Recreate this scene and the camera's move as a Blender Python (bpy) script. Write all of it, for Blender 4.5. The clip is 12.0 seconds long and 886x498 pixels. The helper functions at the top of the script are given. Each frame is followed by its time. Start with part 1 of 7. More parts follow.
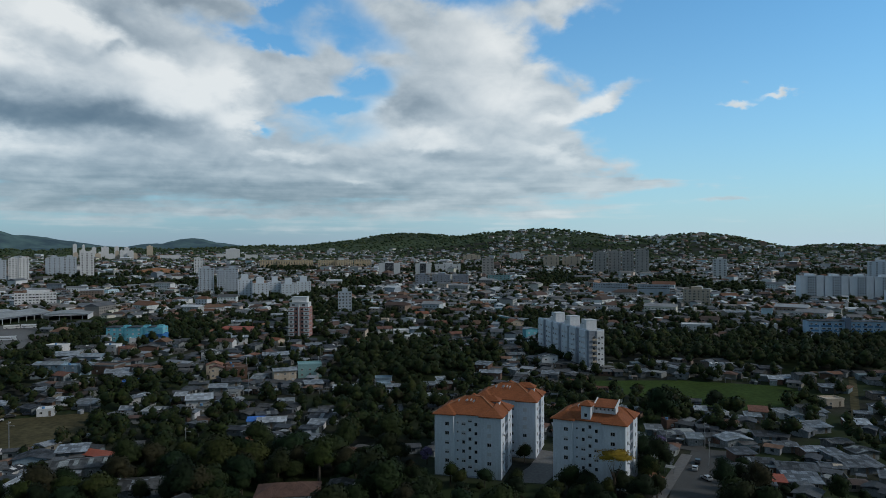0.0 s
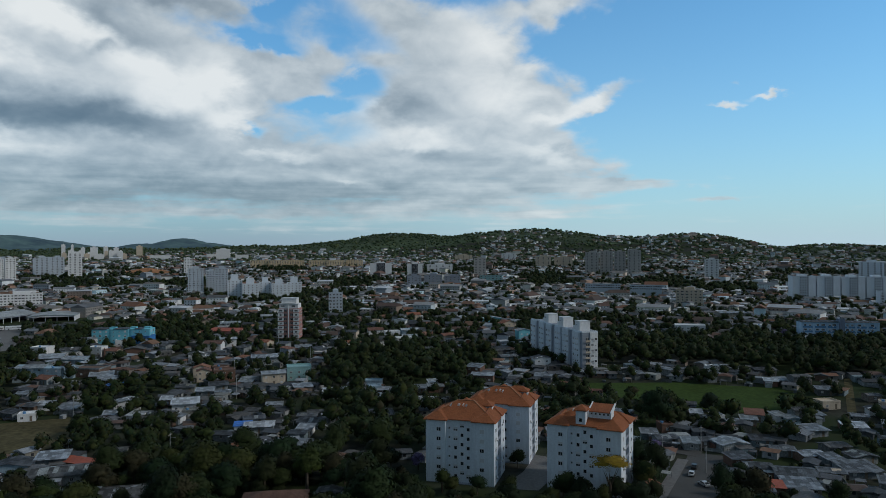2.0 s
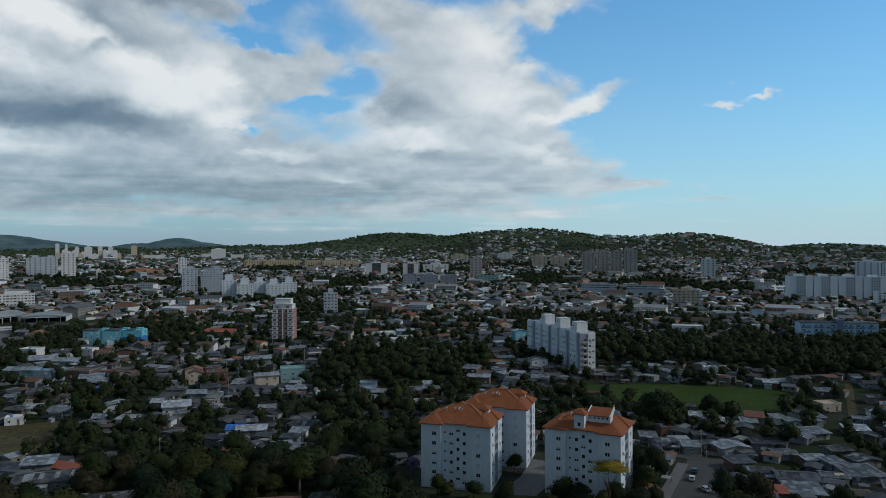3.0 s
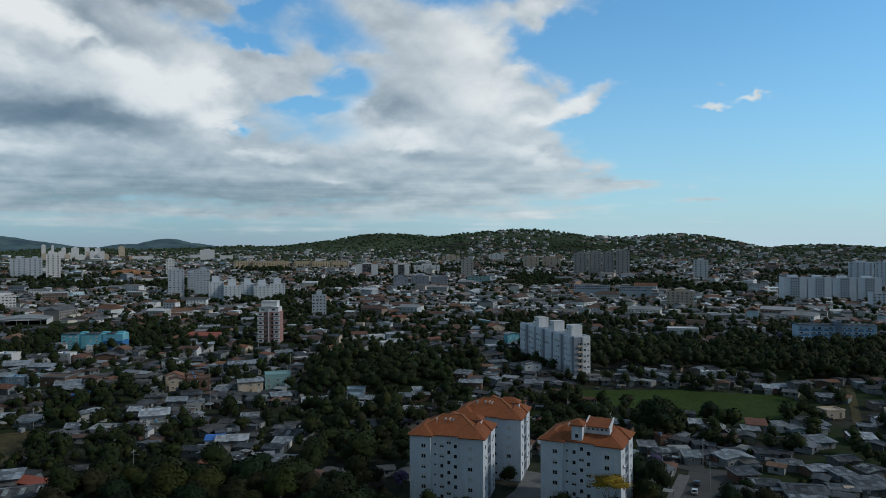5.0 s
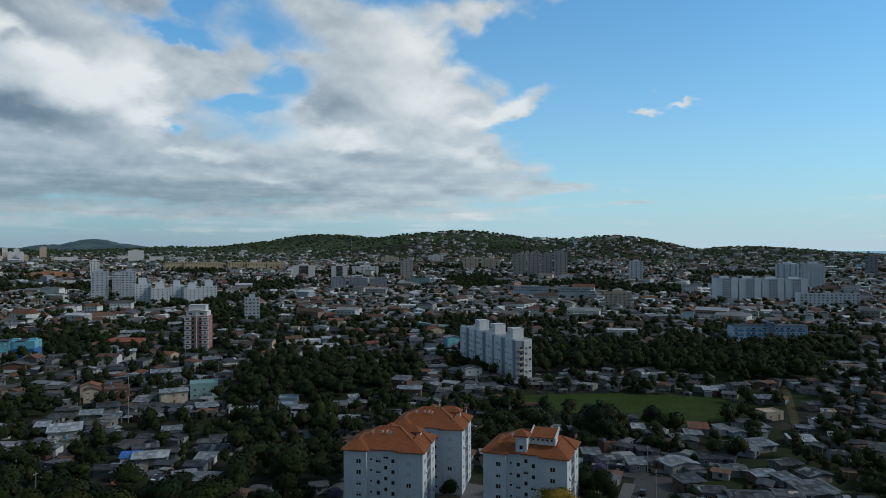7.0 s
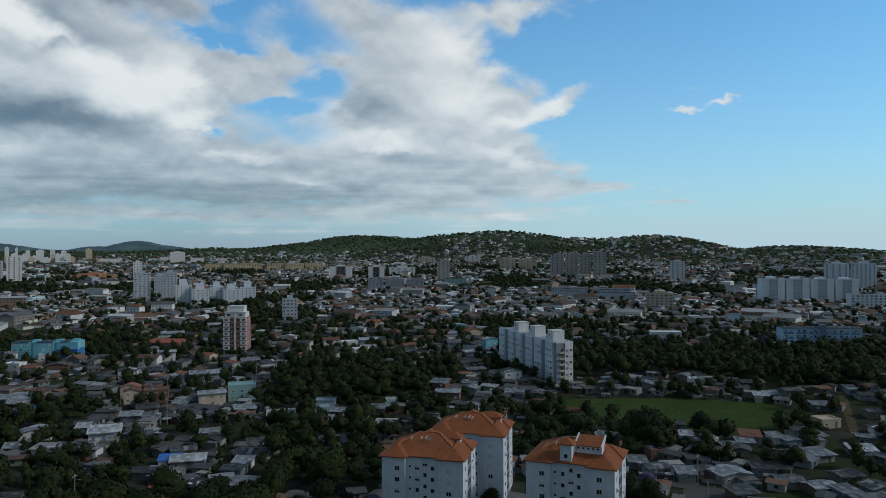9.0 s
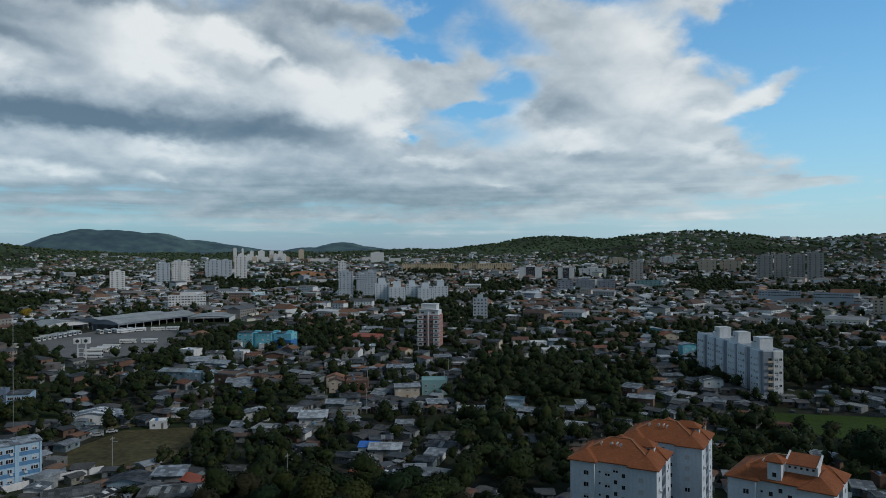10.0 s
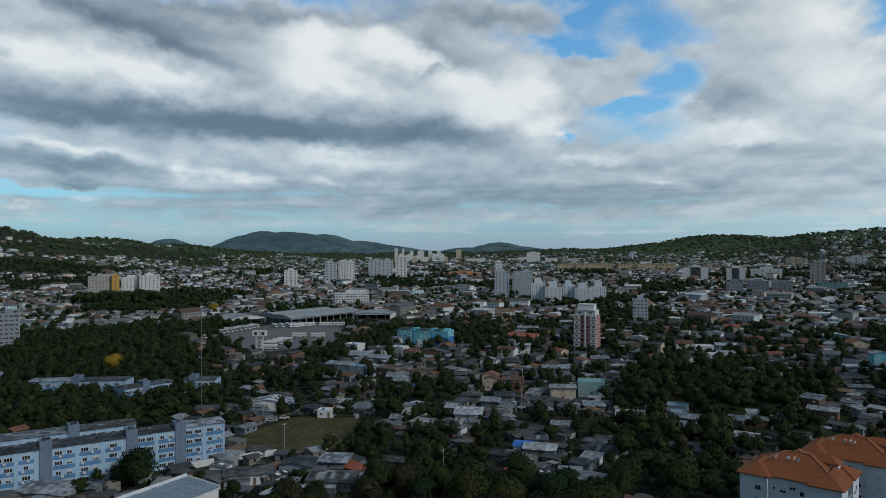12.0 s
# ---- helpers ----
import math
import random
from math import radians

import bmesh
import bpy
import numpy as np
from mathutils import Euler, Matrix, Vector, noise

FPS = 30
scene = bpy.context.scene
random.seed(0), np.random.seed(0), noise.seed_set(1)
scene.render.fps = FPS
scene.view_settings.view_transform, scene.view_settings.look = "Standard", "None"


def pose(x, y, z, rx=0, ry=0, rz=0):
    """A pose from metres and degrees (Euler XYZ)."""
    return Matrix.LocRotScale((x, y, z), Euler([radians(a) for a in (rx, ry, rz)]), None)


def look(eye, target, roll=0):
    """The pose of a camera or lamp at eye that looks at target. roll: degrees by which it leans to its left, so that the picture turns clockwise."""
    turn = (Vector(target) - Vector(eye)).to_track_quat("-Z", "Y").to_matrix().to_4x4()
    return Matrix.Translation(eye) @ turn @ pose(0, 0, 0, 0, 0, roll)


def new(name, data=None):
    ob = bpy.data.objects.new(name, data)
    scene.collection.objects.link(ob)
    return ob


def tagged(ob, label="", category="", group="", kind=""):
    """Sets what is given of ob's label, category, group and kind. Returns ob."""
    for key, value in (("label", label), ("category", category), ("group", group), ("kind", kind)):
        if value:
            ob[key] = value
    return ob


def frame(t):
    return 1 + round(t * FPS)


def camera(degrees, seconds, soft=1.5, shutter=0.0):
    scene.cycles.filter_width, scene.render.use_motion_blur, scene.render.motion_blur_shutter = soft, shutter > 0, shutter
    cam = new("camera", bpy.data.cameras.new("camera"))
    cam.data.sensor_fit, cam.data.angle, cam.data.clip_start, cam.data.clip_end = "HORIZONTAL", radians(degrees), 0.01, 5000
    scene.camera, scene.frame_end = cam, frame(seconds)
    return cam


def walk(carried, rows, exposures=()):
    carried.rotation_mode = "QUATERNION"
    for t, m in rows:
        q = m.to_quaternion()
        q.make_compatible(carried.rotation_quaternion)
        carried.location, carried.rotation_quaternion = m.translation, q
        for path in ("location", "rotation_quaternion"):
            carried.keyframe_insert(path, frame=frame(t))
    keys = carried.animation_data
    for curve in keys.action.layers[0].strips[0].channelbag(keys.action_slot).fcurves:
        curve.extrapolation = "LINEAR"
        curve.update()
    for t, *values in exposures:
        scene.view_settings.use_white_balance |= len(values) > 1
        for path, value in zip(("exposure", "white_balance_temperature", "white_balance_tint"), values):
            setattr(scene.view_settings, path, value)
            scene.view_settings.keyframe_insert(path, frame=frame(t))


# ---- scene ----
cam = camera(64.4, 12.0, soft=0.5)
PATH = [
    (0, (1.006, -0.961, 68.675), (0.839, 1.032, 68.669), -0.2),
    (0.5, (1.001, 0.139, 68.719), (0.839, 2.133, 68.713), -0.2),
    (1, (0.909, 1.34, 68.813), (0.753, 3.334, 68.807), -0.2),
    (1.5, (0.801, 2.801, 68.881), (0.651, 4.795, 68.874), -0.2),
    (2, (0.676, 4.601, 68.942), (0.532, 6.596, 68.936), -0.2),
    (2.5, (0.547, 6.801, 69.047), (0.409, 8.796, 69.041), -0.2),
    (3, (0.515, 9.38, 69.143), (0.382, 11.376, 69.136), -0.2),
    (5, (0.1, 21.106, 69.356), (-0.008, 23.103, 69.351), -0.2),
    (5.5, (0.051, 24.344, 69.355), (-0.052, 26.341, 69.352), -0.2),
    (6, (-0.015, 27.659, 69.348), (-0.112, 29.657, 69.345), -0.1),
    (6.5, (0.084, 30.839, 69.356), (0.022, 32.838, 69.353), -0.1),
    (7, (0.067, 33.617, 69.333), (0.131, 35.616, 69.331), -0.1),
    (7.2, (-0.007, 34.496, 69.325), (0.112, 36.493, 69.323), -0.1),
    (8.8, (-0.762, 39.567, 69.353), (-0.702, 41.566, 69.352), -0.4),
    (9, (-0.788, 39.967, 69.306), (-0.827, 41.966, 69.306), -0.3),
    (9.5, (-0.678, 40.569, 69.06), (-1.006, 42.542, 69.063), -0.3),
    (10, (-0.494, 41.021, 68.877), (-1.061, 42.939, 68.882), -0.3),
    (10.5, (-0.37, 41.283, 68.655), (-0.988, 43.185, 68.661), -0.3),
    (11, (-0.446, 41.609, 68.524), (-1.181, 43.469, 68.53), -0.3),
    (11.5, (-0.447, 42.017, 68.381), (-1.325, 43.814, 68.389), -0.3),
    (12, (-0.28, 42.486, 68.209), (-1.254, 44.232, 68.217), -0.4),
]
walk(cam, [(t, look(*p)) for t, *p in PATH])

# ---- sky, sun, exposure ----
scene.view_settings.exposure = 0.0
SUN_EL, SUN_AZ = 34.0, -98.0          # degrees up, degrees to the left of +y

world = bpy.data.worlds.new("sky")
scene.world = world
world.use_nodes = True
WN, WL = world.node_tree.nodes, world.node_tree.links
WN.clear()


def wnode(kind, **values):
    n = WN.new(kind)
    for key, value in values.items():
        if key == "op":
            n.operation = value
        elif key.startswith("i"):
            socket = n.inputs[int(key[1:])]
            if hasattr(value, "is_output"):
                WL.new(value, socket)
            else:
                socket.default_value = value
    return n


def wmath(op, a, b=0.0, c=None):
    n = wnode("ShaderNodeMath", op=op, i0=a, i1=b)
    if c is not None:
        if hasattr(c, "is_output"):
            WL.new(c, n.inputs[2])
        else:
            n.inputs[2].default_value = c
    return n.outputs[0]


def wramp(value, low, high):
    n = WN.new("ShaderNodeMapRange")
    n.interpolation_type = "SMOOTHSTEP"
    WL.new(value, n.inputs[0])
    n.inputs[1].default_value, n.inputs[2].default_value = low, high
    return n.outputs[0]


def wmix(f, a, b):
    n = WN.new("ShaderNodeMix")
    n.data_type = "RGBA"
    for socket, value in ((n.inputs[0], f), (n.inputs[6], a), (n.inputs[7], b)):
        if hasattr(value, "is_output"):
            WL.new(value, socket)
        else:
            socket.default_value = value if isinstance(value, float) else (*value, 1.0)
    return n.outputs[2]


sky = WN.new("ShaderNodeTexSky")
sky.sky_type, sky.sun_disc = "NISHITA", False
sky.sun_elevation, sky.sun_rotation = radians(SUN_EL), radians(-SUN_AZ)
sky.air_density, sky.dust_density, sky.ozone_density = 1.0, 0.6, 2.2
way = WN.new("ShaderNodeTexCoord").outputs["Generated"]
split = wnode("ShaderNodeSeparateXYZ", i0=way)
sx, sy, sz = split.outputs
azimuth = wmath("MULTIPLY", wmath("ARCTAN2", wmath("MULTIPLY", sx, -1.0), sy), 57.2958)
rise = wmath("MULTIPLY", wmath("ARCSINE", sz), 57.2958)
plan = wnode("ShaderNodeCombineXYZ", i0=azimuth, i1=rise).outputs[0]


def wnoise(scale_x, scale_y, seed, detail, rough, distortion=0.0, lift=0.0):
    """Cloud noise over azimuth and rise, drawn out sideways and more so near the horizon."""
    flat = wmath("POWER", wmath("MAXIMUM", wmath("ADD", rise, 3.0 + lift), 0.01), 0.6)
    at = wnode("ShaderNodeCombineXYZ", i0=wmath("MULTIPLY", azimuth, scale_x), i1=wmath("MULTIPLY", flat, scale_y), i2=seed).outputs[0]
    n = wnode("ShaderNodeTexNoise", i0=at)
    n.inputs["Scale"].default_value, n.inputs["Detail"].default_value = 1.0, detail
    n.inputs["Roughness"].default_value, n.inputs["Distortion"].default_value = rough, distortion
    return n.outputs[0]


big = wnoise(0.11, 1.05, 3.1, 3.0, 0.5)
fine = wnoise(0.27, 2.3, 8.7, 7.0, 0.53, 0.25)
fine_above = wnoise(0.27, 2.3, 8.7, 7.0, 0.53, 0.25, 0.8)
fray = wnoise(0.42, 3.0, 1.7, 5.0, 0.52)
streaks = wmath("MULTIPLY", wmath("SUBTRACT", wnoise(0.10, 4.6, 5.5, 4.0, 0.5), 0.5), wramp(rise, 9.0, 4.0))
# the masses are pushed about by the noise, so that no outline stays round
bent = wnode("ShaderNodeVectorMath", op="ADD", i0=plan, i1=wnode("ShaderNodeCombineXYZ", i0=wmath("MULTIPLY", wmath("SUBTRACT", fine, 0.5), 5.0),
             i1=wmath("MULTIPLY", wmath("SUBTRACT", fray, 0.5), 2.2)).outputs[0]).outputs[0]


def mass(az, el, wide, high, weight, drop=0.0, firm=1.0):
    """One soft cloud mass about an azimuth and a rise in degrees; drop: degrees by which it falls to the right; firm: above 1 a flatter mass with a firmer edge."""
    d = wnode("ShaderNodeVectorMath", op="SUBTRACT", i0=bent, i1=(az, el, 0.0)).outputs[0]
    c, s = math.cos(radians(drop)), math.sin(radians(drop))
    u = wnode("ShaderNodeVectorMath", op="DOT_PRODUCT", i0=d, i1=(c / wide, s / wide, 0.0)).outputs["Value"]
    v = wnode("ShaderNodeVectorMath", op="DOT_PRODUCT", i0=d, i1=(-s / high, c / high, 0.0)).outputs["Value"]
    q = wmath("ADD", wmath("MULTIPLY", u, u), wmath("MULTIPLY", v, v))
    if firm != 1.0:
        q = wmath("POWER", q, firm)
    return wmath("MULTIPLY", wmath("EXPONENT", wmath("MULTIPLY", q, -1.0)), weight)


def total(masses):
    out = masses[0]
    for m in masses[1:]:
        out = wmath("ADD", out, m)
    return out


# the cloud that shades the town goes on overhead and behind
behind = wramp(wmath("ABSOLUTE", wmath("SUBTRACT", azimuth, 13.0)), 58.0, 80.0)
overhead = wmath("MAXIMUM", wramp(rise, 20.5, 31.0), behind)
cover = total([
    mass(54.3, 16.5, 17.4, 2.39, 1.0, 0), mass(52.4, 11.3, 21.8, 3.57, 1.1, 0), mass(35.3, 13.8, 13.6, 5.20, 1.0, 8), mass(24.7, 12.1, 5.7, 3.42, 1.0, 20), mass(57.6, 6.5, 8.2, 1.25, 0.9, -2), mass(56.1, 5.0, 1.8, 0.52, 0.6, 0), mass(44.2, 7.2, 11.2, 1.74, 0.8, 3),
    mass(28.4, 6.7, 19.3, 2.07, 0.6, 0), mass(59.5, 3.6, 2.1, 0.35, 0.6, 0), mass(19.3, 2.6, 8.9, 0.31, 0.3, 0), mass(23.8, 18.6, 9.1, 1.59, 0.7, 8), mass(15.0, 6.4, 14.7, 1.97, 0.7, 4), mass(7.7, 18.1, 6.4, 1.83, 0.85, 28), mass(0.8, 14.7, 4.6, 3.88, 1.0, 35),
    mass(5.0, 10.8, 7.4, 3.91, 1.0, 10), mass(-3.3, 11.1, 3.6, 1.88, 0.9, 0), mass(-9.0, 11.6, 2.7, 0.72, 0.85, -25), mass(-1.9, 8.0, 6.4, 1.53, 0.9, 14), mass(-6.8, 6.6, 2.6, 0.61, 0.6, 15), mass(-10.3, 4.9, 6.0, 0.54, 0.6, 0), mass(-17.3, 3.4, 2.2, 0.23, 0.4, 4),
    mass(-5.5, 18.6, 5.1, 1.14, 0.8, 0), mass(-4.6, 17.5, 0.9, 0.62, 0.5, 0), mass(13.6, 14.6, 2.7, 0.89, 0.6, 12), mass(17.2, 13.5, 4.0, 1.63, 0.8, 15), mass(9.1, 14.9, 1.8, 0.59, 0.5, 5), mass(-17.5, 10.6, 1.0, 0.21, 0.8, -2), mass(-20.4, 11.1, 1.4, 0.21, 0.75, -4),
    mass(-18.4, 11.9, 0.5, 0.20, 0.35, 0), mass(-24.9, 13.8, 0.8, 0.24, 0.22, 0),
])
low_sheet = wmath("MULTIPLY", wmath("MULTIPLY", wramp(rise, 8.5, 4.5), wramp(rise, 0.6, 3.0)), wramp(azimuth, -16.0, 2.0))
cover = wmath("ADD", cover, wmath("MULTIPLY", low_sheet, 0.56))
clear = total([
    mass(13.6, 11.3, 2.7, 0.62, 0.8, 0), mass(10.7, 13.1, 1.7, 1.09, 0.6, 30), mass(18.1, 15.7, 3.3, 0.51, 0.6, 15), mass(19.2, 9.2, 1.0, 0.54, 0.7, 20), mass(59.0, 4.6, 3.8, 0.30, 0.5, 0), mass(18.0, 18.2, 1.8, 1.09, 0.4, -20),
])
thick = wmath("ADD", wmath("SUBTRACT", cover, clear), wmath("ADD", wmath("MULTIPLY", wmath("SUBTRACT", fine, 0.5), 0.8), wmath("ADD", wmath("MULTIPLY", wmath("SUBTRACT", big, 0.5), 0.4), wmath("MULTIPLY", streaks, 1.5))))
veil = wmath("MAXIMUM", wramp(thick, 0.16, 0.78), overhead)
bright = total([
    mass(59.3, 13.9, 3.1, 1.01, 0.9, 10), mass(52.4, 13.2, 4.3, 0.96, 0.9, 12), mass(39.3, 16.6, 2.7, 1.23, 0.9, 0), mass(33.9, 16.4, 2.3, 1.37, 0.8, 20), mass(30.3, 14.9, 3.7, 0.78, 0.6, 20), mass(39.3, 14.3, 2.7, 1.49, 0.7, 0), mass(25.7, 12.1, 3.7, 1.92, 0.8, 25),
    mass(22.0, 12.9, 1.8, 1.71, 0.8, 20), mass(21.1, 9.6, 1.5, 0.98, 0.7, 0), mass(36.7, 12.9, 5.4, 0.81, 0.4, 8), mass(57.6, 7.7, 3.9, 0.31, 0.6, 5), mass(49.8, 6.3, 1.0, 0.64, 0.7, 0), mass(45.9, 6.1, 3.0, 0.49, 0.6, 3), mass(38.0, 7.8, 3.1, 0.80, 0.7, 8),
    mass(38.0, 5.5, 1.1, 0.36, 0.5, 0), mass(59.7, 3.6, 2.0, 0.24, 0.5, 0), mass(56.0, 4.1, 0.7, 0.23, 0.5, 0), mass(0.8, 16.0, 3.7, 2.19, 0.55, 30), mass(-0.5, 11.6, 4.1, 1.73, 0.55, 10), mass(-7.7, 11.4, 2.6, 0.81, 0.7, -25), mass(10.5, 11.2, 1.1, 0.63, 0.5, -20),
    mass(6.8, 8.8, 4.1, 0.83, 0.6, 5), mass(-4.2, 7.3, 3.6, 0.62, 0.6, 14), mass(-5.1, 10.0, 2.2, 0.44, 0.5, 0), mass(-18.9, 11.0, 2.7, 0.49, 0.45, -10), mass(12.3, 5.1, 1.0, 0.22, 0.45, 0), mass(15.9, 7.3, 2.7, 0.43, 0.4, 0), mass(-5.1, 18.3, 3.6, 0.66, 0.4, 0),
    mass(18.9, 7.6, 1.3, 0.34, 0.4, 0),
])
dusk = total([
    mass(46.3, 10.1, 16.8, 1.16, 1.2, 3), mass(42.9, 9.5, 10.0, 0.72, 0.6, 3), mass(57.2, 9.9, 5.4, 0.63, 0.5, 5), mass(50.4, 15.7, 6.0, 0.78, 1.0, 14), mass(52.4, 17.1, 7.8, 0.71, 0.7, 5), mass(44.2, 18.2, 15.0, 0.58, 0.6, 0), mass(28.9, 15.8, 3.7, 1.06, 0.6, 22),
    mass(29.6, 14.3, 1.2, 0.41, 0.6, 0), mass(29.3, 9.7, 5.1, 0.97, 0.7, 8), mass(57.2, 6.5, 5.4, 0.63, 1.0, 3), mass(56.1, 5.1, 1.5, 0.36, 0.8, 0), mass(61.2, 13.9, 0.6, 0.20, 0.6, 0), mass(26.1, 18.5, 9.2, 0.82, 0.5, 8), mass(6.6, 11.4, 3.2, 1.10, 0.5, 10),
    mass(29.2, 14.4, 1.3, 0.28, 0.5, 8), mass(48.0, 3.6, 14.0, 1.4, 0.55), mass(28.0, 4.2, 14.0, 1.8, 0.45), mass(13.2, 6.1, 11.3, 0.40, 0.25, 4), mass(15.0, 4.3, 13.1, 1.0, 0.4, 0), mass(5.0, 7.7, 2.8, 0.41, 0.3, 0),
])
relief_ = wmath("MULTIPLY", wmath("SUBTRACT", fine, fine_above), 0.5)
tone = wmath("ADD", wmath("ADD", wmath("ADD", 0.585, wmath("MULTIPLY", wmath("SUBTRACT", 1.0, veil), 0.16)), wmath("ADD", relief_, wmath("MULTIPLY", streaks, 0.6))), wmath("SUBTRACT", wmath("MULTIPLY", bright, 0.58), wmath("ADD", wmath("MULTIPLY", dusk, 0.42), wmath("MULTIPLY", overhead, 0.58))))
ramp = WN.new("ShaderNodeValToRGB")
ramp.color_ramp.interpolation = "B_SPLINE"
for k, (at, c) in enumerate(((0.0, (.096, .142, .190)), (0.3, (.205, .265, .32)), (0.62, (.455, .53, .585)), (1.0, (.85, .875, .87)))):
    e = ramp.color_ramp.elements[k] if k < 2 else ramp.color_ramp.elements.new(at)
    e.position, e.color = at, (*c, 1)
WL.new(tone, ramp.inputs[0])
cloud = ramp.outputs[0]
haze = wmath("EXPONENT", wmath("MULTIPLY", wmath("MAXIMUM", rise, 0.0), -0.115))
blue = wnode("ShaderNodeVectorMath", op="MULTIPLY", i0=sky.outputs[0], i1=(0.062, 0.135, 0.165))
clear_sky = wmix(wmath("MULTIPLY", haze, 0.95), blue.outputs[0], wmix(wramp(azimuth, -14.0, 24.0), (0.45, 0.60, 0.70), (0.27, 0.36, 0.46)))
front = wmix(wmath("MULTIPLY", veil, wmath("SUBTRACT", 1.0, wmath("MULTIPLY", haze, 0.3))), clear_sky, cloud)
back = WN.new("ShaderNodeBackground")
WL.new(front, back.inputs[0])
back.inputs[1].default_value = 1.0
WL.new(back.outputs[0], WN.new("ShaderNodeOutputWorld").inputs[0])

sun = new("sun", bpy.data.lights.new("sun", "SUN"))
sun.data.energy, sun.data.angle, sun.data.color = 1.2, radians(10), (1.0, 0.985, 0.955)
sun.matrix_world = look((0, 0, 0), (math.sin(radians(SUN_AZ)) * math.cos(radians(SUN_EL)), -math.cos(radians(SUN_AZ)) * math.cos(radians(SUN_EL)), -math.sin(radians(SUN_EL))))


# ---- materials ----
def material(name, colours, rough=0.8, vary="object", grain=1.5, amount=0.35, relief=0.3, metal=0.0, spec=0.3, ribs=0.0, stain=0.12, streak=0.0, pieces=0.0):
    """A surface whose colour is picked from a palette (per object or per island), with fine grain, broad stains and relief."""
    m = bpy.data.materials.new(name)
    m.use_nodes = True
    n, l = m.node_tree.nodes, m.node_tree.links
    b = n["Principled BSDF"]
    b.inputs["Roughness"].default_value, b.inputs["Metallic"].default_value = rough, metal
    b.inputs["Specular IOR Level"].default_value = spec
    coord = n.new("ShaderNodeTexCoord").outputs["Object"]
    if len(colours) > 1:
        ramp = n.new("ShaderNodeValToRGB")
        ramp.color_ramp.interpolation = "CONSTANT"
        while len(ramp.color_ramp.elements) < len(colours):
            ramp.color_ramp.elements.new(0.5)
        for k, c in enumerate(colours):
            ramp.color_ramp.elements[k].position = k / len(colours)
            ramp.color_ramp.elements[k].color = (*c, 1)
        source = n.new("ShaderNodeObjectInfo").outputs["Random"] if vary == "object" else n.new("ShaderNodeNewGeometry").outputs["Random Per Island"]
        l.new(source, ramp.inputs[0])
        colour = ramp.outputs[0]
    else:
        rgb = n.new("ShaderNodeRGB")
        rgb.outputs[0].default_value = (*colours[0], 1)
        colour = rgb.outputs[0]

    def noise_at(scale, detail, stretch=(1, 1, 1)):
        mp = n.new("ShaderNodeMapping")
        mp.inputs["Scale"].default_value = stretch
        l.new(coord, mp.inputs[0])
        t = n.new("ShaderNodeTexNoise")
        l.new(mp.outputs[0], t.inputs[0])
        t.inputs["Scale"].default_value, t.inputs["Detail"].default_value = scale, detail
        return t.outputs[0]

    def times(colour, value, low, high):
        r = n.new("ShaderNodeMapRange")
        l.new(value, r.inputs[0])
        r.inputs[1].default_value, r.inputs[2].default_value, r.inputs[3].default_value, r.inputs[4].default_value = 0.3, 0.7, low, high
        v = n.new("ShaderNodeVectorMath")
        v.operation = "SCALE"
        l.new(colour, v.inputs[0])
        l.new(r.outputs[0], v.inputs["Scale"])
        return v.outputs[0]

    if pieces:
        # every sheet of a roof has aged in its own way
        snap = n.new("ShaderNodeVectorMath")
        snap.operation = "SNAP"
        l.new(coord, snap.inputs[0])
        snap.inputs[1].default_value = (1.5, 1.5, 50)
        white = n.new("ShaderNodeTexWhiteNoise")
        l.new(snap.outputs[0], white.inputs[0])
        colour = times(colour, white.outputs[0], 1 - pieces, 1 + pieces)
    small = noise_at(grain, 6.0)
    colour = times(colour, small, 1 - amount, 1 + amount)
    colour = times(colour, noise_at(stain, 4.0), 1 - amount * 0.7, 1 + amount * 0.5)
    if streak:
        colour = times(colour, noise_at(1.1, 5.0, (1, 1, 0.12)), 1 - streak, 1 + streak * 0.4)
    l.new(colour, b.inputs["Base Color"])
    height = small
    if ribs:
        w = n.new("ShaderNodeTexWave")
        l.new(coord, w.inputs[0])
        w.inputs["Scale"].default_value = ribs
        add = n.new("ShaderNodeMath")
        l.new(w.outputs[1], add.inputs[0])
        l.new(small, add.inputs[1])
        height = add.outputs[0]
    bump = n.new("ShaderNodeBump")
    bump.inputs["Strength"].default_value, bump.inputs["Distance"].default_value = relief, 0.08
    l.new(height, bump.inputs["Height"])
    l.new(bump.outputs[0], b.inputs["Normal"])
    return m


PAINTS = [(.62, .62, .60), (.70, .69, .66), (.46, .44, .40), (.36, .22, .16), (.42, .44, .45), (.58, .52, .43), (.34, .32, .30), (.46, .55, .58), (.54, .42, .35), (.74, .73, .71), (.30, .31, .33), (.60, .60, .57), (.68, .68, .70), (.40, .38, .35)]
PAINTS = [(r * .92, g * .97, b) for r, g, b in PAINTS]
SHEETS = [(.15, .15, .15), (.20, .20, .205), (.10, .10, .10), (.27, .27, .27), (.18, .165, .15), (.13, .14, .15), (.38, .39, .40), (.22, .20, .18), (.58, .59, .60), (.17, .165, .16), (.12, .12, .125)]
TILES = [(.30, .12, .07), (.24, .11, .075), (.19, .095, .07), (.15, .085, .065), (.33, .15, .09)]
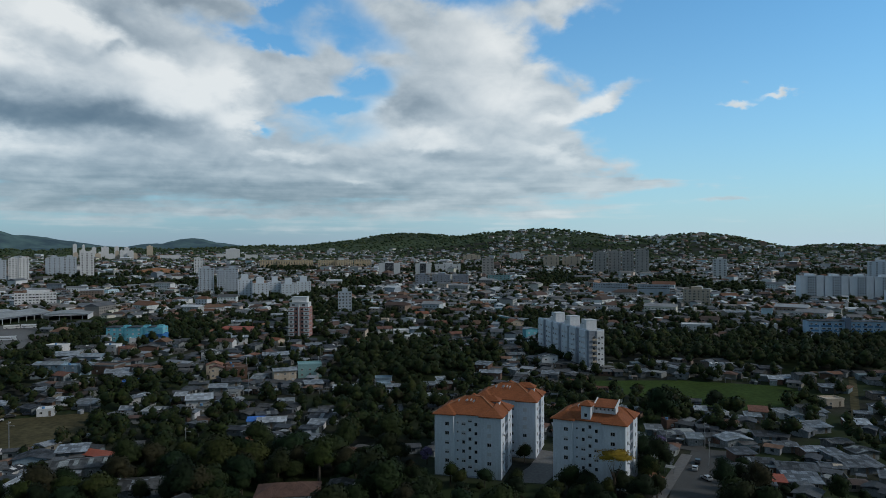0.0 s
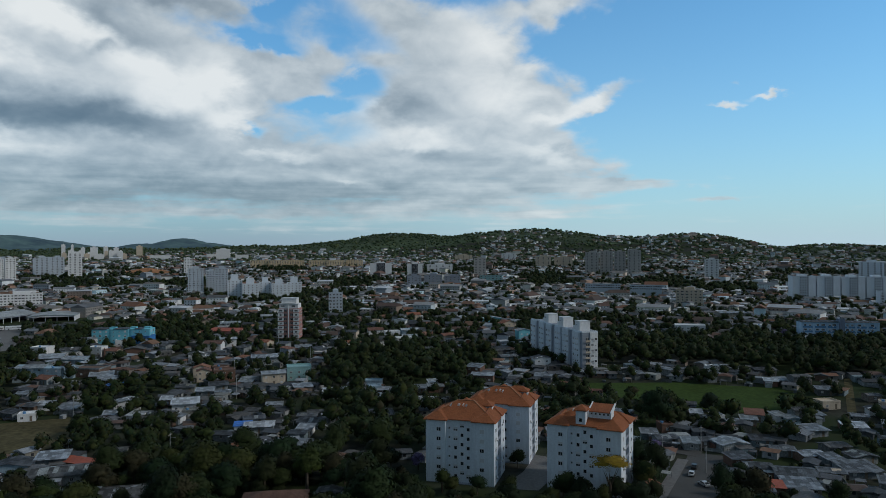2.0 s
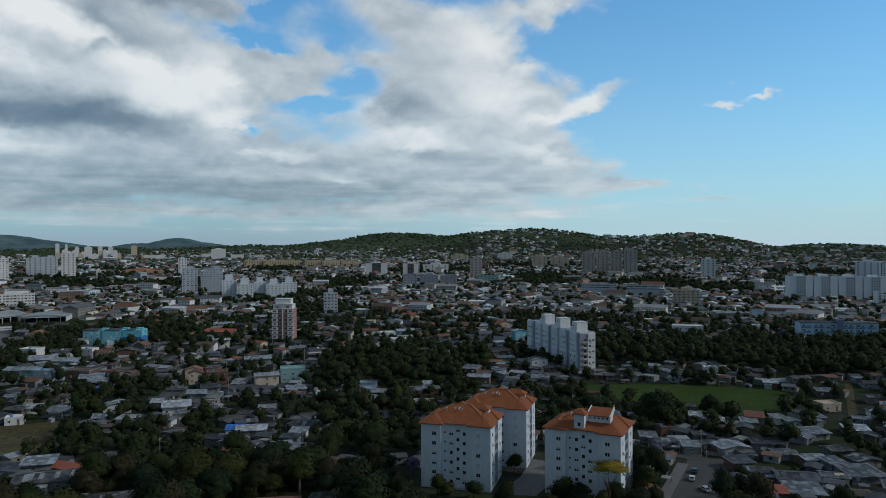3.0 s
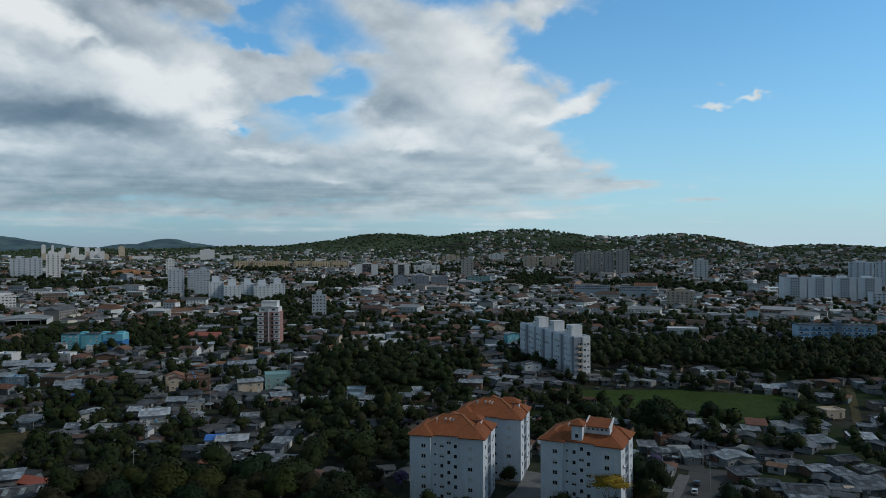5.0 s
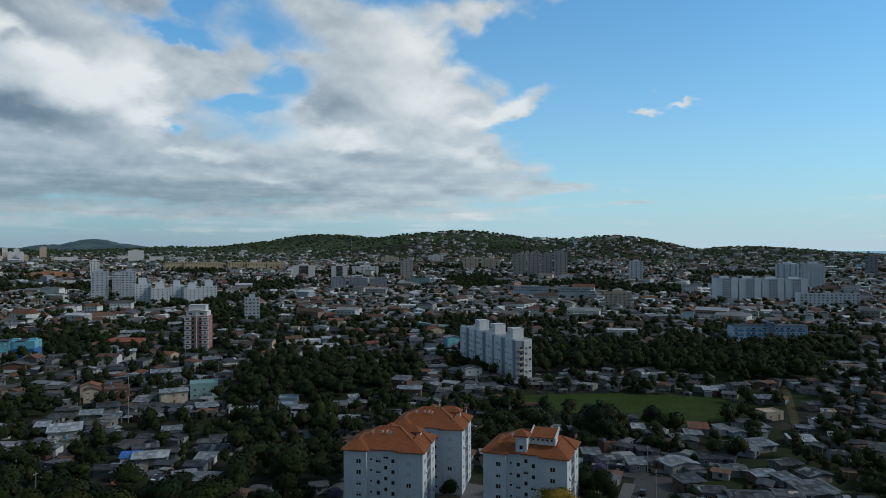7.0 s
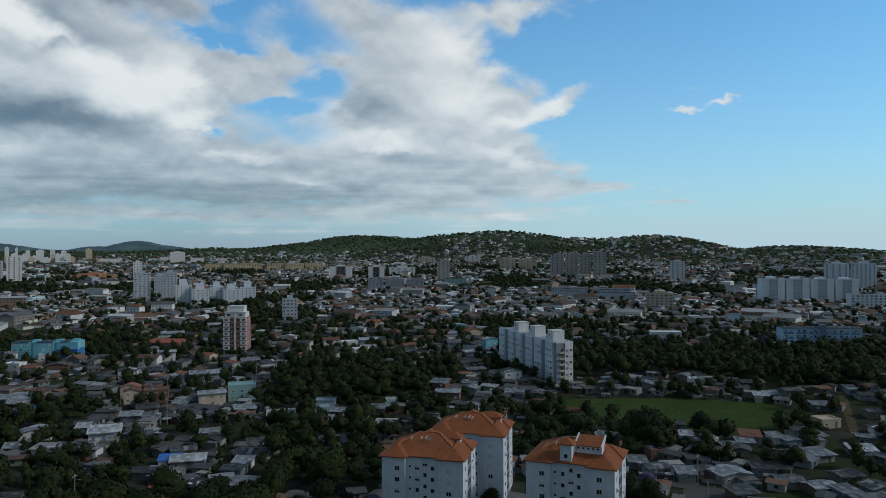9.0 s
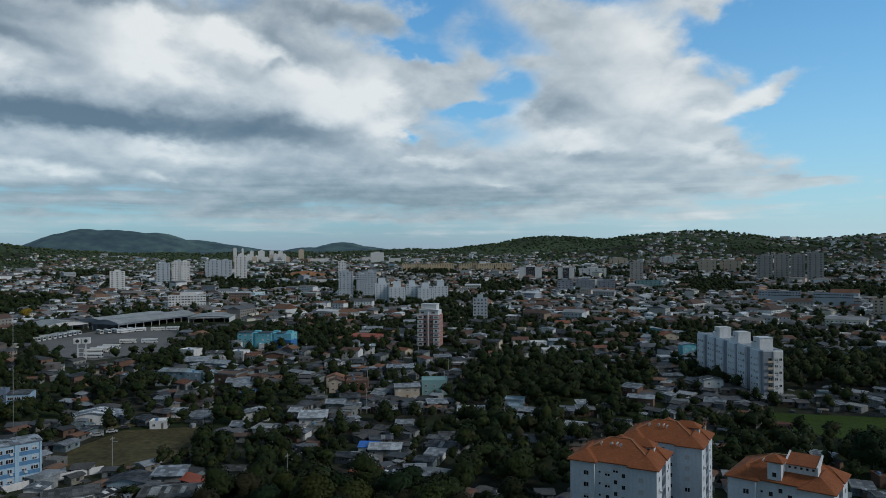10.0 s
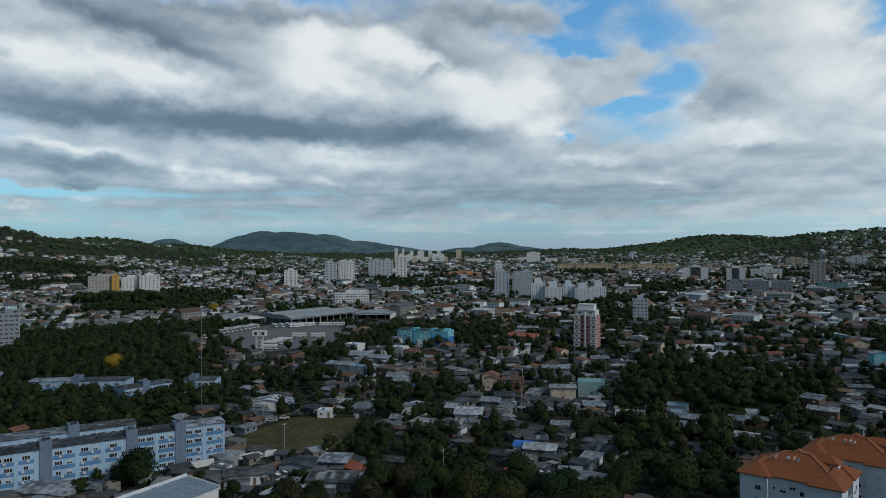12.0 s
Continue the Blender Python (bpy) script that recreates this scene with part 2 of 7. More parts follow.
GREENS = [(.026, .042, .014), (.020, .036, .012), (.036, .050, .016), (.019, .031, .014), (.036, .046, .014), (.028, .040, .017), (.022, .042, .018), (.030, .036, .014), (.044, .060, .016), (.038, .052, .018), (.056, .062, .018), (.048, .042, .022)]
GREENS = [(r * .82, g * .88, b * .80) for r, g, b in GREENS]

# dimmed palette: weathered walls, and cloud shade over the near houses
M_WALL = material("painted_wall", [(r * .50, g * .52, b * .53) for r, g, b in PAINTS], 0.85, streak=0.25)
M_BRICK = material("bare_brick", [(.20, .115, .085), (.165, .10, .075), (.22, .14, .11)], 0.9, grain=4)
M_WHITE = material("white_wall", [(.78, .78, .78)], 0.8, streak=0.12, amount=0.08)
M_BLUEWHITE = material("pale_render", [(.72, .77, .82)], 0.8, streak=0.10, amount=0.07)
M_SOFTGREY = material("soft_grey_render", [(.50, .56, .62)], 0.8, streak=0.12, amount=0.1)
M_TERRACE = material("pale_blue_render", [(.41, .585, .74)], 0.8, streak=0.12, amount=0.08)
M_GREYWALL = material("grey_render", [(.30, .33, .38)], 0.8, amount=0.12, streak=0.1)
# weathered sheet tones dimmed further, to carry the cloud shade over near roofs
M_SHEET = material("cloud_shaded_cement_sheet", [(r * .48, g * .53, b * .585) for r, g, b in SHEETS], 0.75, grain=2.5, ribs=1.6, relief=0.5, stain=0.4, amount=0.3, pieces=0.4)
M_LIGHTSHEET = material("light_metal_sheet", [(.30, .325, .35), (.22, .24, .26), (.44, .46, .48), (.26, .28, .29)], 0.55, metal=0.15, ribs=1.6, relief=0.4, amount=0.2, pieces=0.3)
M_BLUESHEET = material("blue_grey_sheet", [(.26, .33, .39)], 0.6, ribs=1.6, relief=0.4, amount=0.2, stain=0.2, streak=0.15)
M_TILE = material("clay_tile", TILES, 0.85, grain=3, ribs=2.2, relief=0.7, amount=0.3, stain=0.5)
M_ORANGE = material("orange_clay_tile", [(.33, .108, .042)], 0.85, grain=2.0, ribs=2.4, relief=0.7, amount=0.2, stain=0.25)
M_CYAN = material("cyan_render", [(.19, .54, .64)], 0.8, amount=0.12, streak=0.12)
M_BLUE = material("blue_paint", [(.06, .22, .52)], 0.7, amount=0.15)
M_SOFTBLUE = material("soft_blue_paint", [(.12, .27, .47)], 0.8, amount=0.12, streak=0.1)
M_PALEBLUE = material("pale_blue_paint", [(.32, .43, .51)], 0.8, amount=0.15, streak=0.2)
M_DARKBAY = material("dark_bay_render", [(.055, .06, .07)], 0.8, amount=0.15, streak=0.1)
M_OCHRE = material("ochre_render", [(.66, .52, .34)], 0.85, amount=0.15, streak=0.15)
M_SLATEBLUE = material("slate_blue_render", [(.18, .235, .32)], 0.8, amount=0.12, streak=0.15)
M_TEAL = material("teal_paint", [(.25, .42, .43)], 0.8, amount=0.15)
M_PINK = material("pink_render", [(.42, .22, .19)], 0.8, amount=0.12, streak=0.1)
M_BEIGE = material("beige_render", [(.60, .50, .39)], 0.85, amount=0.12, streak=0.12)
M_YELLOW = material("yellow_paint", [(.60, .36, .08)], 0.8, amount=0.1)
M_BROWN = material("brown_render", [(.47, .44, .41)], 0.85, amount=0.12)
M_DEPOT = material("depot_sheet", [(.33, .35, .36), (.38, .40, .41)], 0.7, grain=0.8, ribs=1.0, amount=0.3, stain=0.1)
M_TARP = material("blue_tarpaulin", [(.03, .16, .55)], 0.45, grain=1.0, amount=0.35, relief=0.8)
M_RED = material("faded_red_sheet", [(.38, .10, .06)], 0.7, ribs=1.6, amount=0.25)
M_GLASS = material("window_glass", [(.025, .03, .035), (.04, .045, .05), (.02, .022, .025)], 0.15, amount=0.1, relief=0.0, spec=0.5)
M_FRAME = material("window_frame", [(.66, .66, .66)], 0.5, amount=0.05, relief=0.05)
M_BLIND = material("closed_blind", [(.60, .61, .62)], 0.7, amount=0.06, relief=0.1)
M_DARK = material("dark_metal", [(.06, .06, .065)], 0.5, metal=0.4, amount=0.15)
M_STEEL = material("galvanised_steel", [(.45, .46, .47)], 0.5, metal=0.5, amount=0.12)
M_WOODPOST = material("weathered_timber", [(.20, .16, .12)], 0.9, grain=5)
M_RUBBER = material("black_rubber", [(.02, .02, .02)], 0.9, amount=0.1)
M_COACH = material("coach_paint", [(.75, .76, .77), (.70, .72, .74), (.76, .74, .70)], 0.35, amount=0.06, relief=0.02, spec=0.5)
M_CAR = material("car_paint", [(.45, .46, .47), (.03, .04, .06), (.20, .21, .22), (.05, .05, .05), (.60, .60, .60)], 0.3, amount=0.05, relief=0.0, spec=0.5)
M_BARK = material("bark", [(.09, .07, .05), (.12, .10, .08)], 0.95, grain=4, relief=0.8)
M_LEAF = material("foliage", GREENS, 0.75, vary="island", grain=0.8, amount=0.35, relief=0.2, spec=0.15)
M_LEAFTREE = material("tree_foliage", GREENS, 0.75, vary="object", grain=0.8, amount=0.45, relief=0.2, spec=0.15)
# foliage lightened and blued: sunlight and haze on the hills are in the colour
M_LITFOLIAGE = material("hazy_sunlit_foliage", [(.070, .104, .050), (.054, .086, .046), (.100, .122, .056), (.062, .092, .050)], 0.8, vary="island", grain=0.3, amount=0.3, relief=0.2, spec=0.1)
M_BLOSSOM = material("yellow_blossom", [(.32, .22, .03)], 0.8, grain=1.2, amount=0.4, spec=0.1)
M_LILAC = material("lilac_blossom", [(.16, .13, .24)], 0.8, grain=1.2, amount=0.4, spec=0.1)
M_GRASS = material("mown_grass", [(.046, .076, .017)], 0.95, grain=0.6, amount=0.25, stain=0.05, spec=0.1)
M_DRYGRASS = material("worn_dry_grass", [(.092, .080, .042)], 0.95, grain=0.5, amount=0.35, stain=0.06, spec=0.1)
M_ASPHALT = material("asphalt", [(.085, .083, .08)], 0.9, grain=3, amount=0.2, stain=0.08)
M_YARD = material("yard_paving", [(.17, .165, .16)], 0.9, grain=1.0, amount=0.2, stain=0.05)
M_SOIL = material("orange_soil", [(.36, .17, .08)], 0.95, grain=0.2, amount=0.35)
M_SEA = material("sea_water", [(.05, .10, .16)], 0.25, grain=0.02, amount=0.1, spec=0.5)


def ground_material():
    """Gardens, yards and bare earth near by; woods and pasture on the hills."""
    m = material("ground", [(.040, .041, .032)], 0.95, grain=0.25, amount=0.5, stain=0.03, spec=0.1)
    n, l = m.node_tree.nodes, m.node_tree.links
    b = n["Principled BSDF"]
    old = b.inputs["Base Color"].links[0].from_socket
    t = n.new("ShaderNodeTexNoise")
    l.new(n["Texture Coordinate"].outputs["Object"], t.inputs[0])
    t.inputs["Scale"].default_value, t.inputs["Detail"].default_value = 0.018, 7.0
    r = n.new("ShaderNodeMapRange")
    l.new(t.outputs[0], r.inputs[0])
    r.inputs[1].default_value, r.inputs[2].default_value = 0.44, 0.56
    mix = n.new("ShaderNodeMix")
    mix.data_type = "RGBA"
    l.new(r.outputs[0], mix.inputs[0])
    l.new(old, mix.inputs[6])
    mix.inputs[7].default_value = (.032, .046, .018, 1)
    l.new(mix.outputs[2], b.inputs["Base Color"])
    return m


M_GROUND = ground_material()
# sunlit tone and bluish haze are put into the slope colour
M_HILL = material("hazy_sunlit_wooded_slope", [(.062, .086, .046)], 0.95, grain=0.05, amount=0.45, stain=0.004, spec=0.1)


# ---- shapes ----
class Shape:
    """Corners and faces of one mesh, gathered piece by piece."""

    def __init__(self):
        self.v, self.f, self.m = [], [], []

    def face(self, points, slot=0):
        k = len(self.v)
        self.v += [tuple(p) for p in points]
        self.f.append(tuple(range(k, k + len(points))))
        self.m.append(slot)
        return self

    def hull(self, points, faces, slot=0):
        k = len(self.v)
        self.v += [tuple(p) for p in points]
        self.f += [tuple(k + i for i in f) for f in faces]
        self.m += [slot] * len(faces)
        return self

    def box(self, x0, y0, z0, x1, y1, z1, slot=0):
        return self.hull([(x, y, z) for z in (z0, z1) for x, y in ((x0, y0), (x1, y0), (x1, y1), (x0, y1))],
                         [(3, 2, 1, 0), (4, 5, 6, 7), (0, 1, 5, 4), (1, 2, 6, 5), (2, 3, 7, 6), (3, 0, 4, 7)], slot)

    def tube(self, x, y, z0, z1, r0, r1, sides=8, slot=0):
        ring = [(math.cos(2 * math.pi * k / sides), math.sin(2 * math.pi * k / sides)) for k in range(sides)]
        pts = [(x + r0 * c, y + r0 * s, z0) for c, s in ring] + [(x + r1 * c, y + r1 * s, z1) for c, s in ring]
        faces = [(k, (k + 1) % sides, sides + (k + 1) % sides, sides + k) for k in range(sides)]
        return self.hull(pts, faces + [tuple(range(sides))[::-1], tuple(range(sides, 2 * sides))], slot)

    def sweep(self, profile, a, b, axis="y", slot=0):
        """A closed outline in (across, up), drawn from a to b along an axis."""
        n = len(profile)
        put = (lambda p, t: (p[0], t, p[1])) if axis == "y" else (lambda p, t: (t, p[0], p[1]))
        pts = [put(p, a) for p in profile] + [put(p, b) for p in profile]
        turn = 1 if axis == "y" else -1
        sides = [((k + 1) % n, k, n + k, n + (k + 1) % n)[::-turn] for k in range(n)]
        caps = [tuple(range(n))[::-turn], tuple(range(n, 2 * n))[::turn]]
        return self.hull(pts, sides + caps, slot)

    def mesh(self, name, materials):
        me = bpy.data.meshes.new(name)
        me.from_pydata(self.v, [], self.f)
        for m in materials if isinstance(materials, (list, tuple)) else [materials]:
            me.materials.append(m)
        if any(self.m):
            me.polygons.foreach_set("material_index", self.m)
        me.update()
        return me


def thing(name, m, label, category, group="", kind=""):
    ob = tagged(new(name), label, category, group, kind)
    ob.empty_display_size = 0.5
    ob.matrix_basis = m
    return ob


def part(name, shape, materials, parent, label="", m=None):
    """One mesh object under a thing or a part."""
    ob = new(name, shape if isinstance(shape, bpy.types.Mesh) else shape.mesh(name, materials))
    ob.parent = parent
    if m is not None:
        ob.matrix_basis = m
    return tagged(ob, label)


def beam(p, q, wide, high):
    """A straight bar from p to q, for ridges and rails."""
    p, q = Vector(p), Vector(q)
    along = (q - p).normalized()
    side = along.cross(Vector((0, 0, 1))).normalized() * wide / 2
    up = side.cross(along).normalized() * high
    return Shape().hull([p - side, p + side, p + side + up, p - side + up, q - side, q + side, q + side + up, q - side + up],
                        [(0, 1, 2, 3), (7, 6, 5, 4), (0, 4, 5, 1), (1, 5, 6, 2), (2, 6, 7, 3), (3, 7, 4, 0)])


def hip(x0, y0, x1, y1, z, rise_, over=0.6, thick=0.25):
    """A hipped roof over a rectangle, with eaves and a soffit."""
    x0, y0, x1, y1 = x0 - over, y0 - over, x1 + over, y1 + over
    w, d = x1 - x0, y1 - y0
    k = min(w, d) / 2
    a, b = ((x0 + k, y0 + k), (x1 - k, y0 + k)) if w > d else ((x0 + k, y0 + k), (x0 + k, y1 - k))
    s = Shape()
    pts = [(x0, y0, z), (x1, y0, z), (x1, y1, z), (x0, y1, z), (x0, y0, z + thick), (x1, y0, z + thick), (x1, y1, z + thick), (x0, y1, z + thick), (*a, z + thick + rise_), (*b, z + thick + rise_)]
    low = [(3, 2, 1, 0), (0, 1, 5, 4), (1, 2, 6, 5), (2, 3, 7, 6), (3, 0, 4, 7)]
    top = [(4, 5, 9, 8), (6, 7, 8, 9), (5, 6, 9), (7, 4, 8)] if w > d else [(4, 5, 8), (5, 6, 9, 8), (6, 7, 9), (7, 4, 8, 9)]
    return s.hull(pts, low + top)


# ---- the lie of the land ----
LEVELS = ((0, -5), (230, -5), (300, -3), (400, 3), (480, 4.5), (900, 7), (1350, 16), (1700, 24), (2300, 38), (5000, 44))
# azimuth to the left, distance, top, half breadth across and along
MOUNDS = ((6.6, 2900, 124, 420, 420), (-2.8, 2620, 128, 480, 420), (-15.3, 2500, 108, 260, 330), (-10.0, 2560, 100, 330, 330), (-25.0, 2500, 68, 300, 350),
          (12.3, 2750, 92, 300, 350), (19.0, 2700, 72, 420, 300), (29.0, 3300, 66, 900, 250), (40.0, 3300, 64, 800, 250),
          (61.5, 2200, 138, 260, 420), (58.0, 2300, 116, 260, 420), (54.5, 2500, 116, 280, 400), (51.0, 2600, 102, 320, 400), (47.5, 2700, 86, 350, 350), (68.0, 2200, 150, 420, 420))
FAR_MOUNDS = ((24.6, 4600, 128, 250, 250), (22.5, 4650, 100, 260, 250), (27.0, 4650, 96, 260, 250), (44.6, 4500, 184, 250, 300), (43.2, 4500, 204, 320, 300), (41.2, 4480, 210, 360, 300), (38.9, 4500, 186, 360, 300), (36.4, 4520, 148, 360, 300), (34.0, 4550, 112, 420, 300),
              (50.1, 3600, 148, 170, 250), (48.0, 3800, 104, 220, 250), (33.0, 4700, 84, 700, 300))
HUB = (0.0, 20.0)


def land(x, y, mounds=MOUNDS):
    """Height of the ground; numbers or arrays."""
    dx, dy = np.asarray(x, float) - HUB[0], np.asarray(y, float) - HUB[1]
    r, az = np.hypot(dx, dy), np.degrees(np.arctan2(-dx, dy))
    low = np.interp(r, *zip(*LEVELS))
    high = low
    for a, far, top, wide, deep in mounds:
        foot = np.interp(far, *zip(*LEVELS))
        swell = (top - foot) * np.exp(-np.radians(az - a) ** 2 * far**2 / wide**2 - (r - far) ** 2 / deep**2)
        high = np.maximum(high, low + swell)
    ripple = np.sin(x * 0.011 + 1.3 * np.sin(y * 0.007)) * np.cos(y * 0.009 + np.sin(x * 0.006))
    return high + ripple * np.clip((high - low) / 40, 0, 1) * 5.0


def ground_at(x, y):
    return float(land(x, y))


def polar(az, far):
    return HUB[0] - math.sin(radians(az)) * far, HUB[1] + math.cos(radians(az)) * far


def build_ground():
    angles = np.radians(np.concatenate([np.arange(-42, 72, 0.5), np.arange(72, 318, 6)]))
    radii = np.concatenate([[0.01], np.geomspace(8, 4950, 170)])
    x = HUB[0] - np.sin(angles)[:, None] * radii
    y = HUB[1] + np.cos(angles)[:, None] * radii
    z = land(x, y)
    na, nr = len(angles), len(radii)
    a, k = np.meshgrid(np.arange(na), np.arange(nr - 1), indexing="ij")
    b = (a + 1) % na
    faces = np.stack([a * nr + k, a * nr + k + 1, b * nr + k + 1, b * nr + k], -1).reshape(-1, 4)
    me = bpy.data.meshes.new("ground")
    me.from_pydata(np.stack([x, y, z], -1).reshape(-1, 3).tolist(), [], faces[:, ::-1].tolist())
    me.materials.append(M_GROUND)
    me.materials.append(M_HILL)
    mid = radii[k.reshape(-1)] > 2300
    me.polygons.foreach_set("material_index", mid.astype(np.int32))
    me.polygons.foreach_set("use_smooth", np.ones(len(faces), bool))
    me.update()
    tagged(new("ground", me), "dark garden soil and grass rising to wooded hills", "ground", kind="structure")


build_ground()


def distant_mountains():
    """The blue mountains at the end of the plain, a plain backdrop some four kilometres off, with haze painted in as a
    blue glow.
    """
    angles, radii = np.radians(np.arange(12, 62, 0.2)), np.linspace(3250, 4960, 60)
    x = HUB[0] - np.sin(angles)[:, None] * radii
    y = HUB[1] + np.cos(angles)[:, None] * radii
    z = land(x, y, FAR_MOUNDS)
    z = z + np.where(z > 60, 1, 0) * (np.sin(x * .013 + y * .009) * 3 + np.sin(x * .031 - y * .02) * 1.8 + np.sin(x * .083 + np.sin(y * .05) * 2) * 1.2) - 4.0
    na, nr = z.shape
    a, k = np.meshgrid(np.arange(na - 1), np.arange(nr - 1), indexing="ij")
    faces = np.stack([a * nr + k, (a + 1) * nr + k, (a + 1) * nr + k + 1, a * nr + k + 1], -1).reshape(-1, 4)
    me = bpy.data.meshes.new("backdrop")
    me.from_pydata(np.stack([x, y, z], -1).reshape(-1, 3).tolist(), [], faces.tolist())
    me.polygons.foreach_set("use_smooth", np.ones(len(faces), bool))
    m = material("haze_glow_forest", [(.046, .072, .050)], 0.95, grain=0.012, amount=0.6, stain=0.003, spec=0.05)
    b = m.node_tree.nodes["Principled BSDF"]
    # blue emission stands in for the haze before the mountains
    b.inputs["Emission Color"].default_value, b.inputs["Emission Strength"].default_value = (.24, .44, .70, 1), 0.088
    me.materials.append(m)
    tagged(new("backdrop", me), "forested mountains far beyond the town, haze put in as blue glow", "mountains", kind="structure")


distant_mountains()


def patch(name, outline, mat, label, category, lift=0.12, step=8.0):
    """A level piece of ground laid over the land, cut from a grid by its outline, with a thin edge."""
    bm = bmesh.new()
    ring = []
    for (x0, y0), (x1, y1) in zip(outline, outline[1:] + outline[:1]):
        n = max(1, int(math.hypot(x1 - x0, y1 - y0) / step))
        ring += [bm.verts.new((x0 + (x1 - x0) * k / n, y0 + (y1 - y0) * k / n, 0)) for k in range(n)]
    bm.faces.new(ring)
    bmesh.ops.triangulate(bm, faces=bm.faces[:])
    for _ in range(3):
        bmesh.ops.subdivide_edges(bm, edges=[e for e in bm.edges if e.calc_length() > step], cuts=1)
        bmesh.ops.triangulate(bm, faces=[f for f in bm.faces if len(f.verts) > 3])
    bmesh.ops.recalc_face_normals(bm, faces=bm.faces[:])
    if sum(f.normal.z for f in bm.faces) < 0:
        bmesh.ops.reverse_faces(bm, faces=bm.faces[:])
    for v in bm.verts:
        v.co.z = ground_at(v.co.x, v.co.y) + lift
    rim = bmesh.ops.extrude_edge_only(bm, edges=[e for e in bm.edges if e.is_boundary])
    for v in rim["geom"]:
        if isinstance(v, bmesh.types.BMVert):
            v.co.z -= lift + 0.3
    me = bpy.data.meshes.new(name)
    bm.to_mesh(me)
    bm.free()
    me.materials.append(mat)
    return tagged(new(name, me), label, category, kind="structure")


def strip(points, width, name, mat, label, category, lift=0.1):
    """A road of even width along a line of points."""
    left, right = [], []
    for k, (x, y) in enumerate(points):
        (xa, ya), (xb, yb) = points[max(k - 1, 0)], points[min(k + 1, len(points) - 1)]
        d = math.hypot(xb - xa, yb - ya)
        nx, ny = -(yb - ya) / d * width / 2, (xb - xa) / d * width / 2
        left.append((x + nx, y + ny))
        right.append((x - nx, y - ny))
    return patch(name, left + right[::-1], mat, label, category, lift)


# what already stands where: x, y, radius
TAKEN = {}


def claim(x, y, r):
    for i in range(int((x - r) // 12), int((x + r) // 12) + 1):
        for j in range(int((y - r) // 12), int((y + r) // 12) + 1):
            TAKEN.setdefault((i, j), []).append((x, y, r))


def free(x, y, r):
    for i in range(int((x - r) // 12), int((x + r) // 12) + 1):
        for j in range(int((y - r) // 12), int((y + r) // 12) + 1):
            for a, b, c in TAKEN.get((i, j), ()):
                if (a - x) ** 2 + (b - y) ** 2 < (c + r) ** 2:
                    return False
    return True


def claim_plot(x, y, heading, w, d, margin=1.0):
    """Claims a rectangle with its near left corner at x, y."""
    c, s = math.cos(radians(heading)), math.sin(radians(heading))
    n, k = max(1, round(w / 6)), max(1, round(d / 6))
    for i in range(n):
        for j in range(k):
            u, v = w * (i + 0.5) / n, d * (j + 0.5) / k
            claim(x + u * c - v * s, y + u * s + v * c, max(w / n, d / k) * 0.6 + margin)


def inside(x, y, outline):
    hit = False
    for (x0, y0), (x1, y1) in zip(outline, outline[1:] + outline[:1]):
        if (y0 > y) != (y1 > y) and x < (x1 - x0) * (y - y0) / (y1 - y0) + x0:
            hit = not hit
    return hit


# ---- windows, shared by the buildings ----
def window_shape(w, h, split=1, blind=0.0):
    """A window in the plane y = 0, facing -y: one frame that stands proud, with sunk panes; slot 0 frame, 1 glass, 2 blind."""
    t = 0.10
    xs = [-w / 2]
    for k in range(split):
        xs += [-w / 2 + t + k * (w - t) / split, -w / 2 + (k + 1) * (w - t) / split]
    xs.append(w / 2)
    zs = [0, t, h - t, h]
    if 0 < blind < 1:
        zs.insert(2, t + (h - 2 * t) * (1 - blind))
    bm = bmesh.new()
    grid = [[bm.verts.new((x, -0.07, z)) for x in xs] for z in zs]
    nx, nz = len(xs) - 1, len(zs) - 1
    for r in range(nz):
        for c in range(nx):
            ring = [grid[r][c], grid[r][c + 1], grid[r + 1][c + 1], grid[r + 1][c]]
            if c % 2 == 0 or r in (0, nz - 1):
                bm.faces.new(ring)
                continue
            sunk = [bm.verts.new((v.co.x, -0.02, v.co.z)) for v in ring]
            for k in range(4):
                bm.faces.new((ring[k], ring[(k + 1) % 4], sunk[(k + 1) % 4], sunk[k]))
            bm.faces.new(sunk).material_index = 2 if blind == 1 or (blind and r == nz - 2) else 1
    rim = [grid[0][c] for c in range(nx + 1)] + [grid[r][nx] for r in range(1, nz + 1)] + [grid[nz][c] for c in range(nx - 1, -1, -1)] + [grid[r][0] for r in range(nz - 1, 0, -1)]
    wall = [bm.verts.new((v.co.x, 0.02, v.co.z)) for v in rim]
    for k in range(len(rim)):
        bm.faces.new((rim[k], wall[k], wall[(k + 1) % len(rim)], rim[(k + 1) % len(rim)]))
    me = bpy.data.meshes.new("window")
    bm.to_mesh(me)
    bm.free()
    for m in (M_FRAME, M_GLASS, M_BLIND):
        me.materials.append(m)
    return me


W_MID, W_BLIND, W_HALF, W_SMALL = window_shape(1.4, 1.25, 2), window_shape(1.4, 1.25, 2, 1.0), window_shape(1.4, 1.25, 2, 0.5), window_shape(0.7, 0.7)
W_TALL, W_WIDE, W_DOOR = window_shape(1.05, 1.2, 1), window_shape(2.2, 1.3, 3), window_shape(1.8, 2.1, 2)
W_FAR, W_FARWIDE = window_shape(1.5, 1.4, 1), window_shape(2.6, 1.4, 2)
FACES = {"front": 0, "right": 90, "back": 180, "left": 270}


